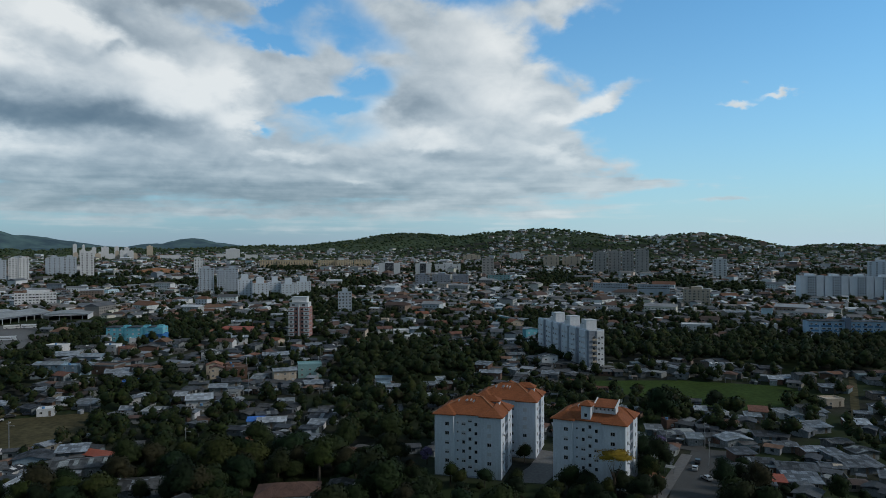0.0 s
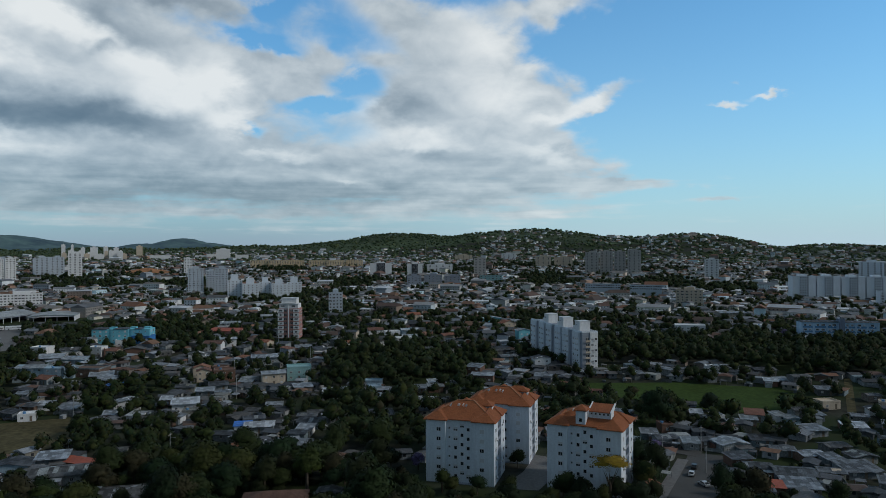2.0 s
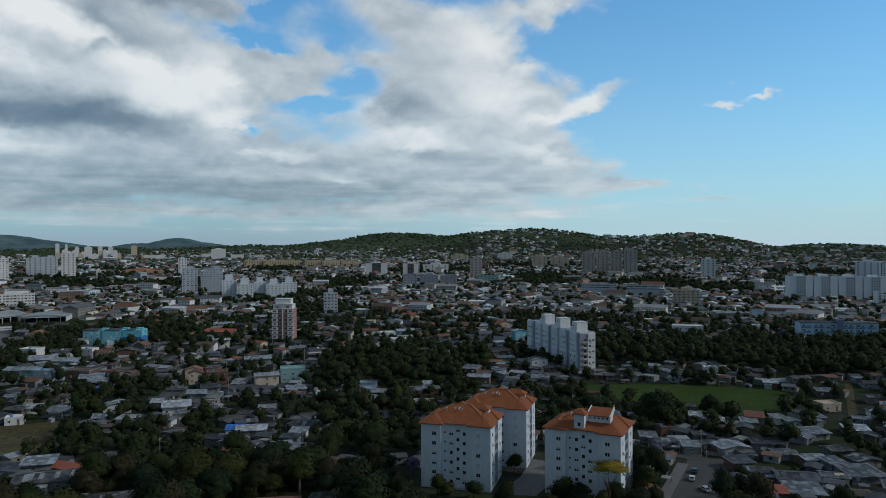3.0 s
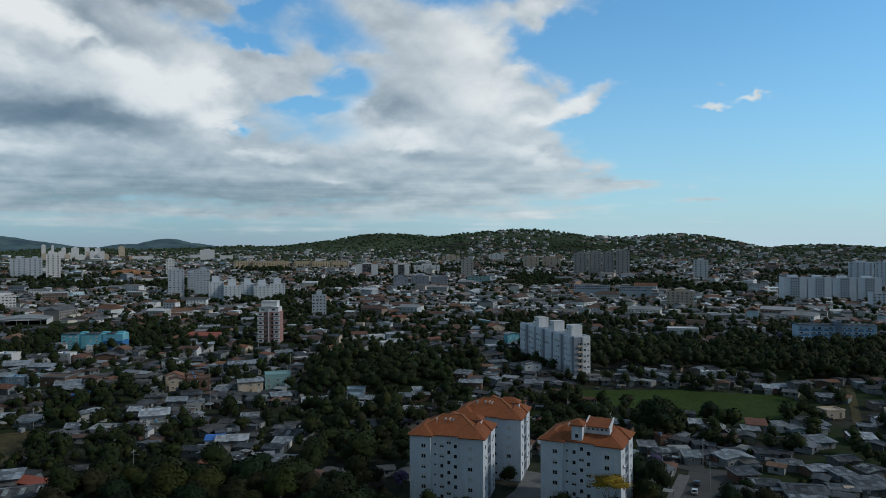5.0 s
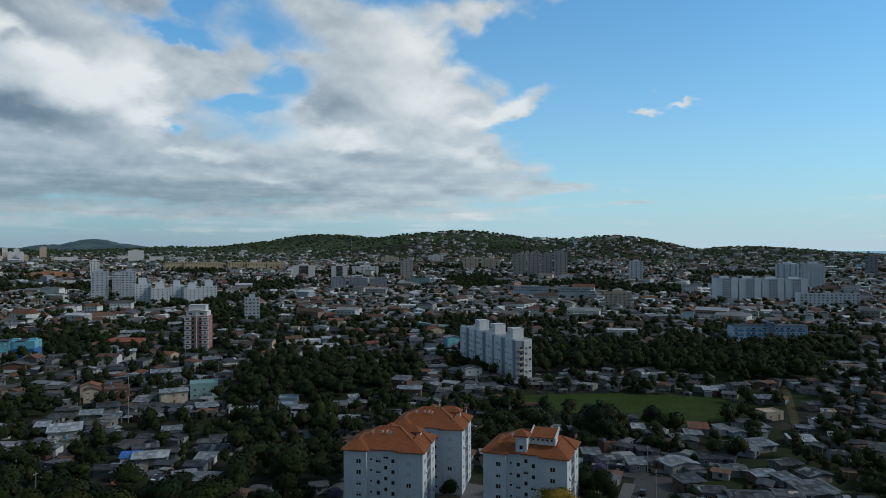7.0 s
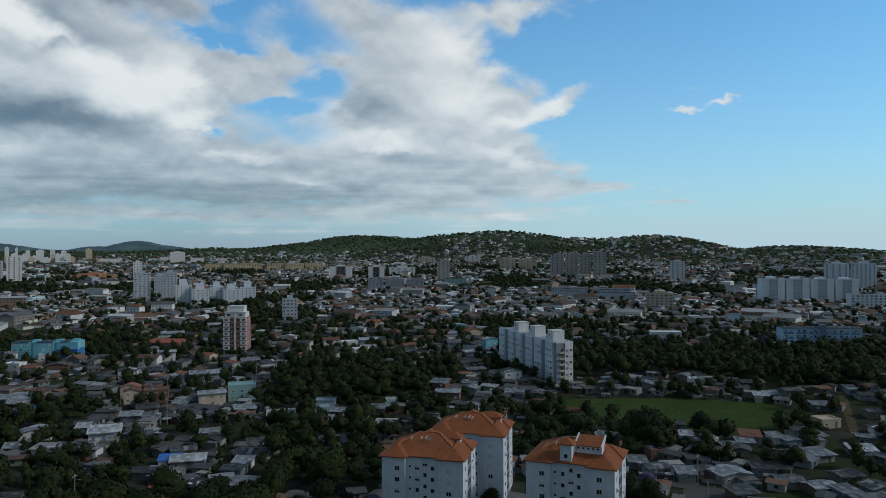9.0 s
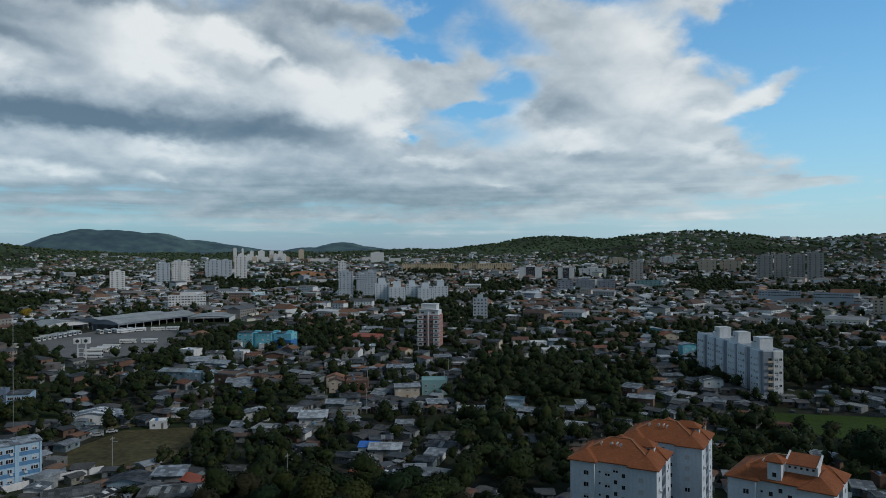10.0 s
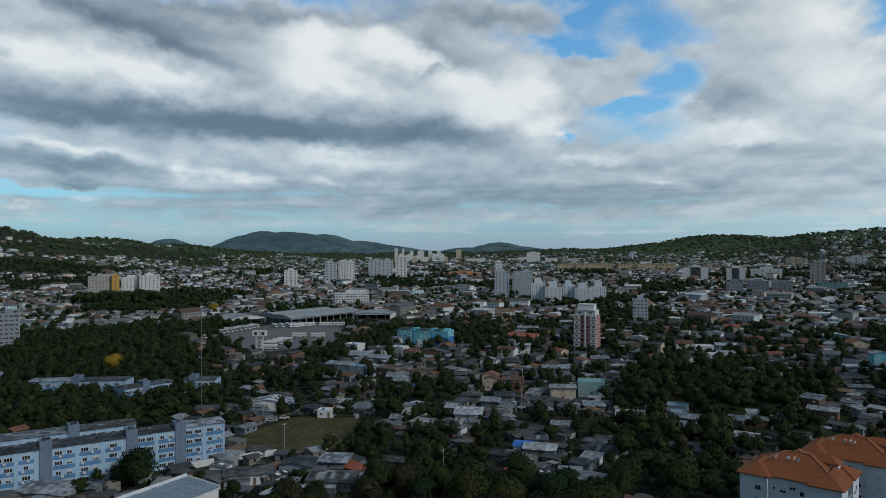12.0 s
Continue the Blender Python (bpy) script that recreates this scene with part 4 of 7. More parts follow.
far_block(32.06, 1350, 21.6, 44.1, M_WHITE, "tall white apartment tower above the roofs", deep=14, foot=16.0, columns=3, sides=("front",), kinds=[W_FARWIDE])
far_block(34.14, 1400, 22.9, 34.8, M_SOFTGREY, "grey apartment tower in the far town", deep=14, foot=17.1, columns=3, sides=("front",), kinds=[W_FARWIDE])
far_block(33.18, 1410, 22.3, 35.4, M_SOFTGREY, "grey apartment tower in the far town", deep=14, foot=17.4, columns=3, sides=("front",), kinds=[W_FARWIDE])
far_block(36.74, 1300, 12.6, 36.8, M_WHITE, "slim pale tower in the far town", deep=9, foot=15.0, columns=3, sides=("front",))
far_block(36.08, 1310, 14.7, 37.2, M_WHITE, "slim pale tower in the far town", deep=10, foot=15.2, columns=3, sides=("front",))
far_block(37.61, 1300, 21.4, 34.9, M_SOFTGREY, "grey tower beside low roofs in the far town", deep=14, foot=15.0, columns=3, sides=("front",), kinds=[W_FARWIDE])
far_block(36.53, 1320, 16.6, 37.3, M_SOFTGREY, "grey tower beside low roofs in the far town", deep=12, foot=15.4, columns=3, sides=("front",))
far_block(24.28, 1400, 15.1, 31.4, M_WHITE, "white apartment tower behind grey ones", deep=11, foot=17.1, columns=3, sides=("front",))
far_block(23.84, 950, 19.2, 33.6, M_SOFTGREY, "grey apartment tower with roof house", deep=13, foot=8.0, columns=4)
far_block(22.72, 990, 10.8, 28.4, M_SOFTGREY, "grey apartment tower with roof house", deep=9, foot=8.8, columns=3)
far_block(21.92, 940, 16.2, 33.8, M_SOFTGREY, "grey apartment tower with roof house", deep=11, foot=7.8, columns=4)
far_block(20.94, 860, 17.0, 22.8, M_BLUEWHITE, "white stepped apartment block with tall roof house", deep=12, foot=6.8, columns=4, kinds=[W_MID], roof=(0.22, 0.5, 7.0))
far_block(19.74, 850, 18.9, 18.9, M_BLUEWHITE, "white stepped apartment block with tall roof house", deep=13, foot=6.7, columns=4, kinds=[W_MID], roof=(0.22, 0.5, 7.0))
far_block(18.59, 890, 14.9, 18.2, M_BLUEWHITE, "white stepped apartment block with tall roof house", deep=10, foot=6.9, columns=3, kinds=[W_MID], roof=(0.22, 0.5, 7.0))
far_block(17.50, 880, 18.4, 15.7, M_BLUEWHITE, "white stepped apartment block with tall roof house", deep=13, foot=6.9, columns=4, kinds=[W_MID], roof=(0.22, 0.5, 7.0))
far_block(16.30, 885, 17.8, 18.1, M_BLUEWHITE, "white stepped apartment block with tall roof house", deep=12, foot=6.9, columns=4, kinds=[W_MID], roof=(0.22, 0.5, 7.0))
far_block(9.26, 1300, 40.2, 23.3, M_WHITE, "white tower with dark centre bay", deep=14, foot=15.0, columns=4, mid=M_DARKBAY, sides=("front",), kinds=[W_FARWIDE])
far_block(6.48, 1310, 28.9, 21.7, M_WHITE, "white tower with dark centre bay", deep=14, foot=15.2, columns=3, mid=M_DARKBAY, sides=("front",), kinds=[W_FARWIDE])
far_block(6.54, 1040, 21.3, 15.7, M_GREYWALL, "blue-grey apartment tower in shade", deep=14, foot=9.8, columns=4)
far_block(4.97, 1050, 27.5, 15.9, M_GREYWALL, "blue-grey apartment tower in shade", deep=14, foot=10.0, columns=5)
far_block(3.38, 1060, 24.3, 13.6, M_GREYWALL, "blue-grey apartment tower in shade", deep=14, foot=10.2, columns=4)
far_block(1.11, 1250, 21.4, 33.5, M_BROWN, "brown brick apartment tower", deep=14, foot=14.0, columns=3, sides=("front",), kinds=[W_FARWIDE])
far_block(-4.04, 1600, 34.7, 24.1, M_BEIGE, "cream apartment tower below the hill", deep=14, foot=21.7, columns=3, sides=("front",), kinds=[W_FARWIDE])
far_block(-5.65, 1620, 41.5, 22.2, M_BEIGE, "cream apartment tower below the hill", deep=14, foot=22.2, columns=3, sides=("front",), kinds=[W_FARWIDE])
far_block(-7.94, 1350, 24.7, 41.1, M_BROWN, "taupe apartment tower in a row of four", deep=14, foot=16.0, columns=3, sides=("front",), kinds=[W_FARWIDE])
far_block(-9.07, 1360, 23.7, 43.0, M_BROWN, "taupe apartment tower in a row of four", deep=14, foot=16.2, columns=3, sides=("front",), kinds=[W_FARWIDE])
far_block(-10.12, 1360, 21.4, 42.0, M_BROWN, "taupe apartment tower in a row of four", deep=14, foot=16.2, columns=3, sides=("front",), kinds=[W_FARWIDE])
far_block(-11.23, 1350, 24.4, 45.5, M_BROWN, "taupe apartment tower in a row of four", deep=14, foot=16.0, columns=3, sides=("front",), kinds=[W_FARWIDE])
far_block(-17.01, 1250, 22.8, 32.1, M_WHITE, "small white tower among low houses", deep=14, foot=14.0, columns=3, sides=("front",), kinds=[W_FARWIDE])
far_block(-27.59, 1150, 31.2, 33.3, M_BLUEWHITE, "pale blue apartment tower", deep=14, foot=12.0, columns=4, kinds=[W_FARWIDE])
far_block(-29.21, 1130, 30.2, 34.5, M_BLUEWHITE, "pale blue apartment tower", deep=14, foot=11.6, columns=6)
far_block(-32.89, 1500, 20.4, 34.3, M_GREYWALL, "grey tower near the water", deep=14, foot=19.4, columns=3, sides=("front",), kinds=[W_FARWIDE])
far_block(13.07, 640, 12.6, 21.3, M_SOFTGREY, "pale grey six-storey block with side wing", deep=9, foot=5.5, columns=4)
far_block(35.64, 850, 39.2, 13.9, M_WHITE, "long white four-storey block with roof tanks", deep=14, foot=6.7, columns=12)
far_block(53.91, 1000, 34.2, 30.7, M_BROWN, "brown office slab with dark window bands", deep=14, foot=9.0, columns=9)
far_block(53.09, 995, 8.6, 32.1, M_YELLOW, "yellow stair tower of an office slab", deep=9, foot=8.9, columns=1)
far_block(52.09, 1010, 21.9, 28.3, M_WHITE, "white apartment block in the western suburb", deep=14, foot=9.2, columns=5)
far_block(50.80, 1000, 24.1, 31.4, M_WHITE, "white apartment block in the western suburb", deep=14, foot=9.0, columns=5)
far_block(40.64, 1150, 20.5, 28.6, M_WHITE, "white block with dark roof house", deep=14, foot=12.0, columns=3, kinds=[W_FARWIDE])
far_block(58.85, 560, 11.6, 23.9, M_GREYWALL, "grey-green apartment tower above dark trees", deep=9, foot=5.0, columns=4)
far_block(32.67, 2350, 10.6, 41.0, M_WHITE, "white tower on the far skyline", deep=11, foot=38.1, columns=0)
far_block(32.10, 2360, 6.8, 39.5, M_WHITE, "white tower on the far skyline", deep=10, foot=38.1, columns=0)
far_block(31.42, 2300, 11.4, 31.8, M_WHITE, "white tower on the far skyline", deep=13, foot=38.0, columns=0)
far_block(30.69, 2320, 20.3, 32.6, M_WHITE, "white tower on the far skyline", deep=14, foot=38.0, columns=0)
far_block(29.91, 2280, 12.6, 34.0, M_WHITE, "white tower on the far skyline", deep=14, foot=37.5, columns=0)
far_block(29.22, 2290, 14.0, 31.4, M_WHITE, "white tower on the far skyline", deep=14, foot=37.8, columns=0)
far_block(27.63, 2350, 17.6, 36.0, M_BEIGE, "ochre tower on the far skyline", deep=12, foot=38.1, columns=0)
far_block(33.76, 1450, 48.1, 31.6, M_SOFTGREY, "grey slab in the far town", deep=14, foot=18.3, columns=5, sides=("front",), kinds=[W_FARWIDE])
far_block(-1.24, 1900, 39.0, 21.3, M_WHITE, "white block on the hill foot", deep=14, foot=28.7, columns=3, sides=("front",), kinds=[W_FARWIDE])
far_block(2.44, 1900, 46.3, 17.3, M_BEIGE, "cream block on the hill foot", deep=14, foot=28.7, columns=3, sides=("front",), kinds=[W_FARWIDE])
far_block(-8.84, 920, 44.0, 12.5, M_SOFTGREY, "long pale blue hall with flat roof", deep=14, foot=7.4, columns=14, floors=2, roof=None)
far_block(-12.2, 880, 38.0, 14.0, M_SOFTGREY, "long pale blue hall with flat roof", deep=14, foot=7.0, columns=14, floors=2, roof=None)
far_block(-15.50, 760, 26.5, 16.7, M_BEIGE, "tan two-storey block with garages", deep=14, foot=6.2, columns=6)
far_block(4.42, 1400, 51.4, 16.5, M_WHITE, "low white slab behind towers", deep=14, foot=17.1, columns=4, sides=("front",), kinds=[W_FARWIDE])
far_block(21.61, 2100, 39.2, 30.9, M_WHITE, "white portal-shaped block on the far skyline", deep=14, foot=33.3, columns=0)

rng = random.Random(12)
for k in range(13):
    az = 28.7 + 0.32 * k + rng.uniform(-0.1, 0.1)
    far_block(az, 2150 + rng.uniform(-40, 40), rng.uniform(9, 17), rng.uniform(17, 29), M_WHITE if k % 4 else M_BEIGE, "white mid-rise block in the skyline cluster", deep=12, foot=33.5, columns=0)
for az, top in ((22.2, 14), (20.2, 12), (18.7, 9), (23.1, 10), (26.2, 12)):
    far_block(az, 2200 + rng.uniform(-60, 60), rng.uniform(30, 60), top, M_WHITE, "low white slab at the end of the plain", deep=12, foot=35.0, columns=0, roof=None)
for az, far in ((18.9, 1650), (17.5, 1640), (16.1, 1655), (14.3, 1640), (12.9, 1630), (11.4, 1645)):
    far_block(az, far, 40.0, 15.5, M_OCHRE, "long tan three-storey terrace with sheet roof", deep=10, foot=23.0, columns=7, roof=None, sides=("front",), kinds=[W_FARWIDE])
far_block(0.2, 1100, 36.0, 12.0, M_TEAL, "pale teal building beside low houses", deep=12, foot=11.0, columns=6, roof=None, sides=("front",))
far_block(50.7, 1150, 100.0, 6.0, M_WHITE, "long low white hall with pale roof", deep=20, foot=12.0, columns=0, roof=None)
far_block(32.6, 1600, 60.0, 10.0, M_WHITE, "long white hall in the far town", deep=20, foot=21.0, columns=0, roof=None)

for k in range(4):
    tower(344.0 + 26.5 * k, 842.0 - 1.8 * k, -4, 25.0, 15.0, 33.5 - 0.4 * k, M_BLUEWHITE, "cream tower with recessed dark window bay, one of four joined", columns=4, mid=M_SOFTGREY, roof=(0.32, 0.34, 2.6), group="four joined towers", sides=("front",), kinds=[W_FAR], base=1.0)
terrace_slab(207.0, 494.0, -4, ((24.0, 0.0), (22.0, -1.0)), 4, "white and blue four-storey slab beyond the dark wood")
tower(398.0, 760.0, -8, 60.0, 12.0, 21.0, M_BLUEWHITE, "pale blue five-storey slab before a taller one", columns=14, roof=None, sides=("front",))

# ---- open ground, roads, water ----
FIELD = [(41, 364), (90, 365), (137, 352), (141, 335), (128, 318), (101, 312), (72, 331), (42, 345)]
LOT = [(-203, 246), (-201, 272), (-176, 286), (-152, 258), (-172, 233), (-188, 230)]
YARD = [(-426, 440), (-432, 540), (-372, 540), (-304, 430), (-320, 384), (-360, 392)]
patch("playing_field", FIELD, M_GRASS, "level green playing field worn at the edges", "field")
patch("worn_lot", LOT, M_DRYGRASS, "open lot of dry grass and trodden earth", "ground")
patch("courtyard", [(2, 220), (14, 219), (17, 226), (26, 250), (15, 255), (10, 236)], M_YARD, "paved courtyard between apartment blocks", "yard")
for x, y in ((8, 222), (13, 230), (17, 238), (20, 246), (6, 216)):
    claim(x, y, 5.5)
for x, y in ((-59.1, 182.0), (-60.1, 171.0), (-60.1, 159.0)):
    claim(x, y, 9)
patch("bus_yard", YARD, M_YARD, "paved grey bus yard", "yard")
strip([(52, 196), (58.5, 215), (67.5, 236), (76, 258)], 13.5, "street", M_ASPHALT, "grey asphalt street widening between houses", "road")
strip([(40.9, 196), (44.9, 205), (53.9, 226), (65.4, 252)], 3.6, "pavement", M_YARD, "pale concrete pavement with a raised kerb", "pavement", 0.25)
strip([(73, 258), (66, 262), (58, 262)], 7, "street", M_ASPHALT, "grey asphalt street between houses", "road", 0.14)
strip([(-184, 430), (-190, 400), (-196, 380), (-205, 360)], 9, "street", M_ASPHALT, "grey street by a cyan building", "road")
strip([(140, 288), (158, 328), (177, 370)], 3.4, "lane", M_DRYGRASS, "narrow earth lane between shacks", "road")
strip([(-128, 470), (-110, 420), (-104, 380), (-98, 350)], 8, "street", M_ASPHALT, "grey street past a pink tower", "road")
strip([(10, 300), (30, 380), (44, 430)], 7, "street", M_ASPHALT, "grey street leading to a white slab", "road")
strip([(-215, 268), (-202, 282), (-182, 296)], 6, "lane", M_DRYGRASS, "trodden lane beside an open lot", "road", 0.16)
# the sea at the right, as a flat sheet
me = Shape()
for a in range(-60, -27, 3):
    (x0, y0), (x1, y1), (x2, y2), (x3, y3) = polar(a, 2950), polar(a + 3, 2950), polar(a + 3, 4950), polar(a, 4950)
    me.face([(x0, y0, 47.5), (x3, y3, 47.5), (x2, y2, 47.5), (x1, y1, 47.5)])
tagged(new("water", me.mesh("water", M_SEA)), "blue sea water out to the horizon", "water", kind="structure")

# a bare bank of orange earth in the far town
x0, y0 = polar(27.2, 1470)
bank = Shape()
rng = random.Random(4)
cells = [[(u * 8.0 - 44, v * 7.0, min(v, 5) * 2.1 * (1 - abs(u - 5.5) / 7.5) + rng.uniform(-.5, .5)) for u in range(12)] for v in range(8)]
for v in range(7):
    for u in range(11):
        bank.face([cells[v][u], cells[v][u + 1], cells[v + 1][u + 1], cells[v + 1][u]])
ob = tagged(new("earth_bank", bank.mesh("earth_bank", M_SOIL)), "bare orange earth bank cut into the far town", "ground", kind="structure")
ob.matrix_basis = pose(x0, y0, ground_at(x0, y0), 0, 0, 27)

WOODS = [
    [(-79, 339), (-35, 343), (-25, 257), (-39, 249), (-58, 248), (-73, 275)],
    [(-100, 440), (-60, 440), (5, 430), (-2, 386), (-40, 360), (-87, 349), (-96, 390)],
    [(72, 494), (248, 475), (200, 378), (157, 373), (116, 409), (58, 400)],
    [(-105, 225), (-40, 245), (-22, 238), (-8, 222), (20, 218), (30, 200), (-20, 170), (-110, 190)],
    [(-300, 250), (-250, 275), (-235, 240), (-275, 200), (-330, 190)],
    [(-171, 276), (-129, 265), (-95, 247), (-66, 250), (-47, 203), (-82, 198), (-88, 215), (-101, 220), (-100, 205), (-118, 202), (-140, 236), (-150, 241)],
    [(-189, 313), (-188, 334), (-176, 361), (-148, 328), (-150, 308), (-163, 283), (-172, 284)],
    [(-117, 319), (-99, 331), (-75, 321), (-67, 335), (-62, 309), (-74, 308), (-82, 292), (-98, 311), (-108, 301)],
    [(-93, 366), (-58, 383), (-38, 375), (-39, 347), (-70, 349), (-81, 336)],
    [(-127, 299), (-106, 290), (-101, 268), (-109, 260)],
    [(62, 323), (81, 329), (71, 285), (57, 287)],
    [(73, 224), (83, 230), (79, 210), (68, 209)],
    [(109, 279), (118, 274), (106, 256), (100, 257)],
    [(131, 276), (141, 272), (131, 256), (123, 257)],
    [(101, 289), (114, 287), (105, 272), (98, 273)],
    [(93, 325), (100, 327), (95, 310), (88, 308)],
    [(-251, 342), (-250, 357), (-213, 308), (-210, 290), (-217, 288), (-244, 324)],
    [(-530, 332), (-522, 392), (-433, 410), (-310, 317), (-265, 318), (-246, 288), (-281, 244), (-304, 208)],
    [(-315, 448), (-289, 471), (-239, 404), (-265, 386)],
    [(-150, 250), (-132, 267), (-100, 226), (-123, 214)],
    [(-259, 316), (-247, 342), (-223, 320), (-233, 293)],
]
GLADES = [FIELD, LOT, YARD]
NO_HOUSES = [(-424, 411), (-331, 392), (-314, 458), (-262, 398), (-300, 372), (-350, 360)]
BANK = [polar(28.8, 1440), polar(25.6, 1440), polar(25.6, 1560), polar(28.8, 1560)]
NO_TREES = [[(-419, 406), (-334, 396), (-297, 427), (-282, 392), (-318, 372), (-372, 372)], [(-346, 392), (-312, 398), (-270, 352), (-298, 334)], BANK]
for x, y, r in ((-450, 530, 45), (-400, 585, 45), (-335, 575, 28)):
    claim(x, y, r)
for line, r in (([(52, 196), (57, 215), (66, 236), (73, 258)], 8.5), ([(112, 262), (142, 300), (160, 330), (176, 365)], 3.5), ([(-184, 430), (-190, 400), (-196, 380), (-205, 360)], 5)):
    for (x0, y0), (x1, y1) in zip(line, line[1:]):
        n = int(math.hypot(x1 - x0, y1 - y0) / 5) + 1
        for k in range(n):
            claim(x0 + (x1 - x0) * k / n, y0 + (y1 - y0) * k / n, r)


# ---- trees ----
ICO = bmesh.new()
bmesh.ops.create_icosphere(ICO, subdivisions=1, radius=1.0)
ICO_V = np.array([v.co[:] for v in ICO.verts])
ICO_F = np.array([[v.index for v in f.verts] for f in ICO.faces])
ICO.free()


OCTA_V = np.array([(1, 0, 0), (-1, 0, 0), (0, 1, 0), (0, -1, 0), (0, 0, 1), (0, 0, -1)], float)
OCTA_F = np.array([(0, 2, 4), (2, 1, 4), (1, 3, 4), (3, 0, 4), (2, 0, 5), (1, 2, 5), (3, 1, 5), (0, 3, 5)])


def crown_mesh(seed, high, wide, lumps, leaves, flat=0.8, fine=1.0):
    """A crown of uneven lumps, each a rough core under a coat of small leaf clumps that shade as one soft mass; corners, triangles and normals, foot of the tree at the origin."""
    rng = np.random.default_rng(seed)
    vs, fs, ns, n = [], [], [], 0
    middle = np.array([0, 0, high * 0.5])
    core_v, core_f = (ICO_V, ICO_F) if lumps > 9 else (OCTA_V, OCTA_F)
    for k in range(lumps):
        a, q = rng.uniform(0, 2 * math.pi), math.sqrt(rng.uniform(0, 1))
        up = rng.uniform(0, 1)
        reach = wide * ((0.74 if lumps > 9 else 0.52) - 0.34 * up)
        c = np.array([math.cos(a) * q * reach, math.sin(a) * q * reach, high * (0.38 + 0.50 * up * (1 - 0.35 * q))])
        size = np.array([1, 1, flat]) * wide * (rng.uniform(0.30, 0.52) if lumps > 9 else rng.uniform(0.38, 0.62))
        v = core_v * size * (0.74 if lumps > 9 else 0.95) * rng.uniform(0.75, 1.15, (len(core_v), 1)) + c
        d = rng.normal(size=(leaves, 3))
        d /= np.linalg.norm(d, axis=1)[:, None]
        d[:, 2] = np.where(d[:, 2] < -0.4, -d[:, 2], d[:, 2])
        p = d * size * rng.uniform(0.74, 1.22, (leaves, 1)) + c
        u = np.cross(d, rng.normal(size=(leaves, 3)))
        u /= np.linalg.norm(u, axis=1)[:, None]
        w = np.cross(d, u) + d * rng.uniform(-0.7, 0.7, (leaves, 1))
        s = wide * rng.uniform(0.055, 0.115, (leaves, 1)) * (1.0 if lumps > 9 else 1.45) * fine
        tri = np.stack([p + u * s * 1.1, p + w * s * 1.5, p - u * s * 1.1], 1).reshape(-1, 3)
        corners = np.concatenate([v, tri])
        out, whole = (corners - c) / size, corners - middle
        out = out / np.linalg.norm(out, axis=1)[:, None] + 1.4 * whole / np.linalg.norm(whole, axis=1)[:, None] + rng.normal(size=corners.shape) * 0.22
        vs.append(corners)
        ns.append(out / np.linalg.norm(out, axis=1)[:, None])
        fs += [core_f + n, n + len(v) + np.arange(3 * leaves).reshape(-1, 3)]
        n += len(corners)
    return np.concatenate(vs), np.concatenate(fs), np.concatenate(ns)


def tri_mesh(name, v, f, normals, mat):
    me = bpy.data.meshes.new(name)
    me.vertices.add(len(v))
    me.vertices.foreach_set("co", np.ascontiguousarray(v, np.float32).ravel())
    me.loops.add(3 * len(f))
    me.loops.foreach_set("vertex_index", np.ascontiguousarray(f, np.int32).ravel())
    me.polygons.add(len(f))
    me.polygons.foreach_set("loop_start", np.arange(0, 3 * len(f), 3, dtype=np.int32))
    me.polygons.foreach_set("use_smooth", np.ones(len(f), bool))
    me.materials.append(mat)
    me.update(calc_edges=True)
    me.normals_split_custom_set_from_vertices(np.ascontiguousarray(normals, np.float32))
    return me


def trunk_shape(high, wide, seed):
    """A tapered trunk that forks into limbs."""
    rng = random.Random(seed)
    s = Shape().tube(0, 0, -0.4, high * 0.38, 0.035 * high, 0.024 * high, 7)
    for k in range(5):
        a = 2 * math.pi * k / 5 + rng.uniform(-.4, .4)
        r, z = wide * rng.uniform(0.35, 0.55), high * rng.uniform(0.58, 0.75)
        tip = (r * math.cos(a), r * math.sin(a), z)
        q = 0.012 * high
        root = high * 0.34
        s.hull([(q, -q, root), (q, q, root), (-q, q, root), (-q, -q, root), tip], [(0, 1, 4), (1, 2, 4), (2, 3, 4), (3, 0, 4), (3, 2, 1, 0)])
    return s


TREES = []
for seed, (high, wide, flat) in enumerate(((9, 4.2, .85), (11, 5.0, .8), (7.5, 3.8, .8), (12, 5.6, .75), (9, 5.2, .6), (14, 4.6, 1.0), (8, 3.2, .95))):
    v, f, nv = crown_mesh(seed, high, wide, 16, 200, flat, 0.62)
    TREES.append((high, trunk_shape(high, wide, seed).mesh("trunk", M_BARK), tri_mesh("crown", v, f, nv, M_LEAFTREE)))
SMALL_TREES = [crown_mesh(50 + k, 9, w, 6, 30, fl, 0.85) for k, (w, fl) in enumerate(((4.2, .85), (5.0, .75), (3.8, .95), (4.6, .8)))]
HILL_TREES = [crown_mesh(90 + k, 8, w, 2, 5, .7) for k, w in enumerate((6.0, 7.0, 5.2))]
FAR_TREES = [crown_mesh(80 + k, 9, w, 3, 11, fl) for k, (w, fl) in enumerate(((5.2, .85), (6.0, .75), (4.8, .95)))]
BLOSSOM = tri_mesh("crown", *crown_mesh(31, 8, 5.4, 12, 160, .42, 0.6), M_BLOSSOM)
v, f, nv = crown_mesh(31, 8, 5.4, 16, 160, .42, 0.5)
v[:, 2] = 11.6 + (v[:, 2] - 5.5) * 0.42
HIGH_BLOSSOM = tri_mesh("crown", v, f, nv, M_BLOSSOM)
LILAC = tri_mesh("crown", *crown_mesh(33, 8, 3.6, 10, 160, .7, 0.6), M_LILAC)


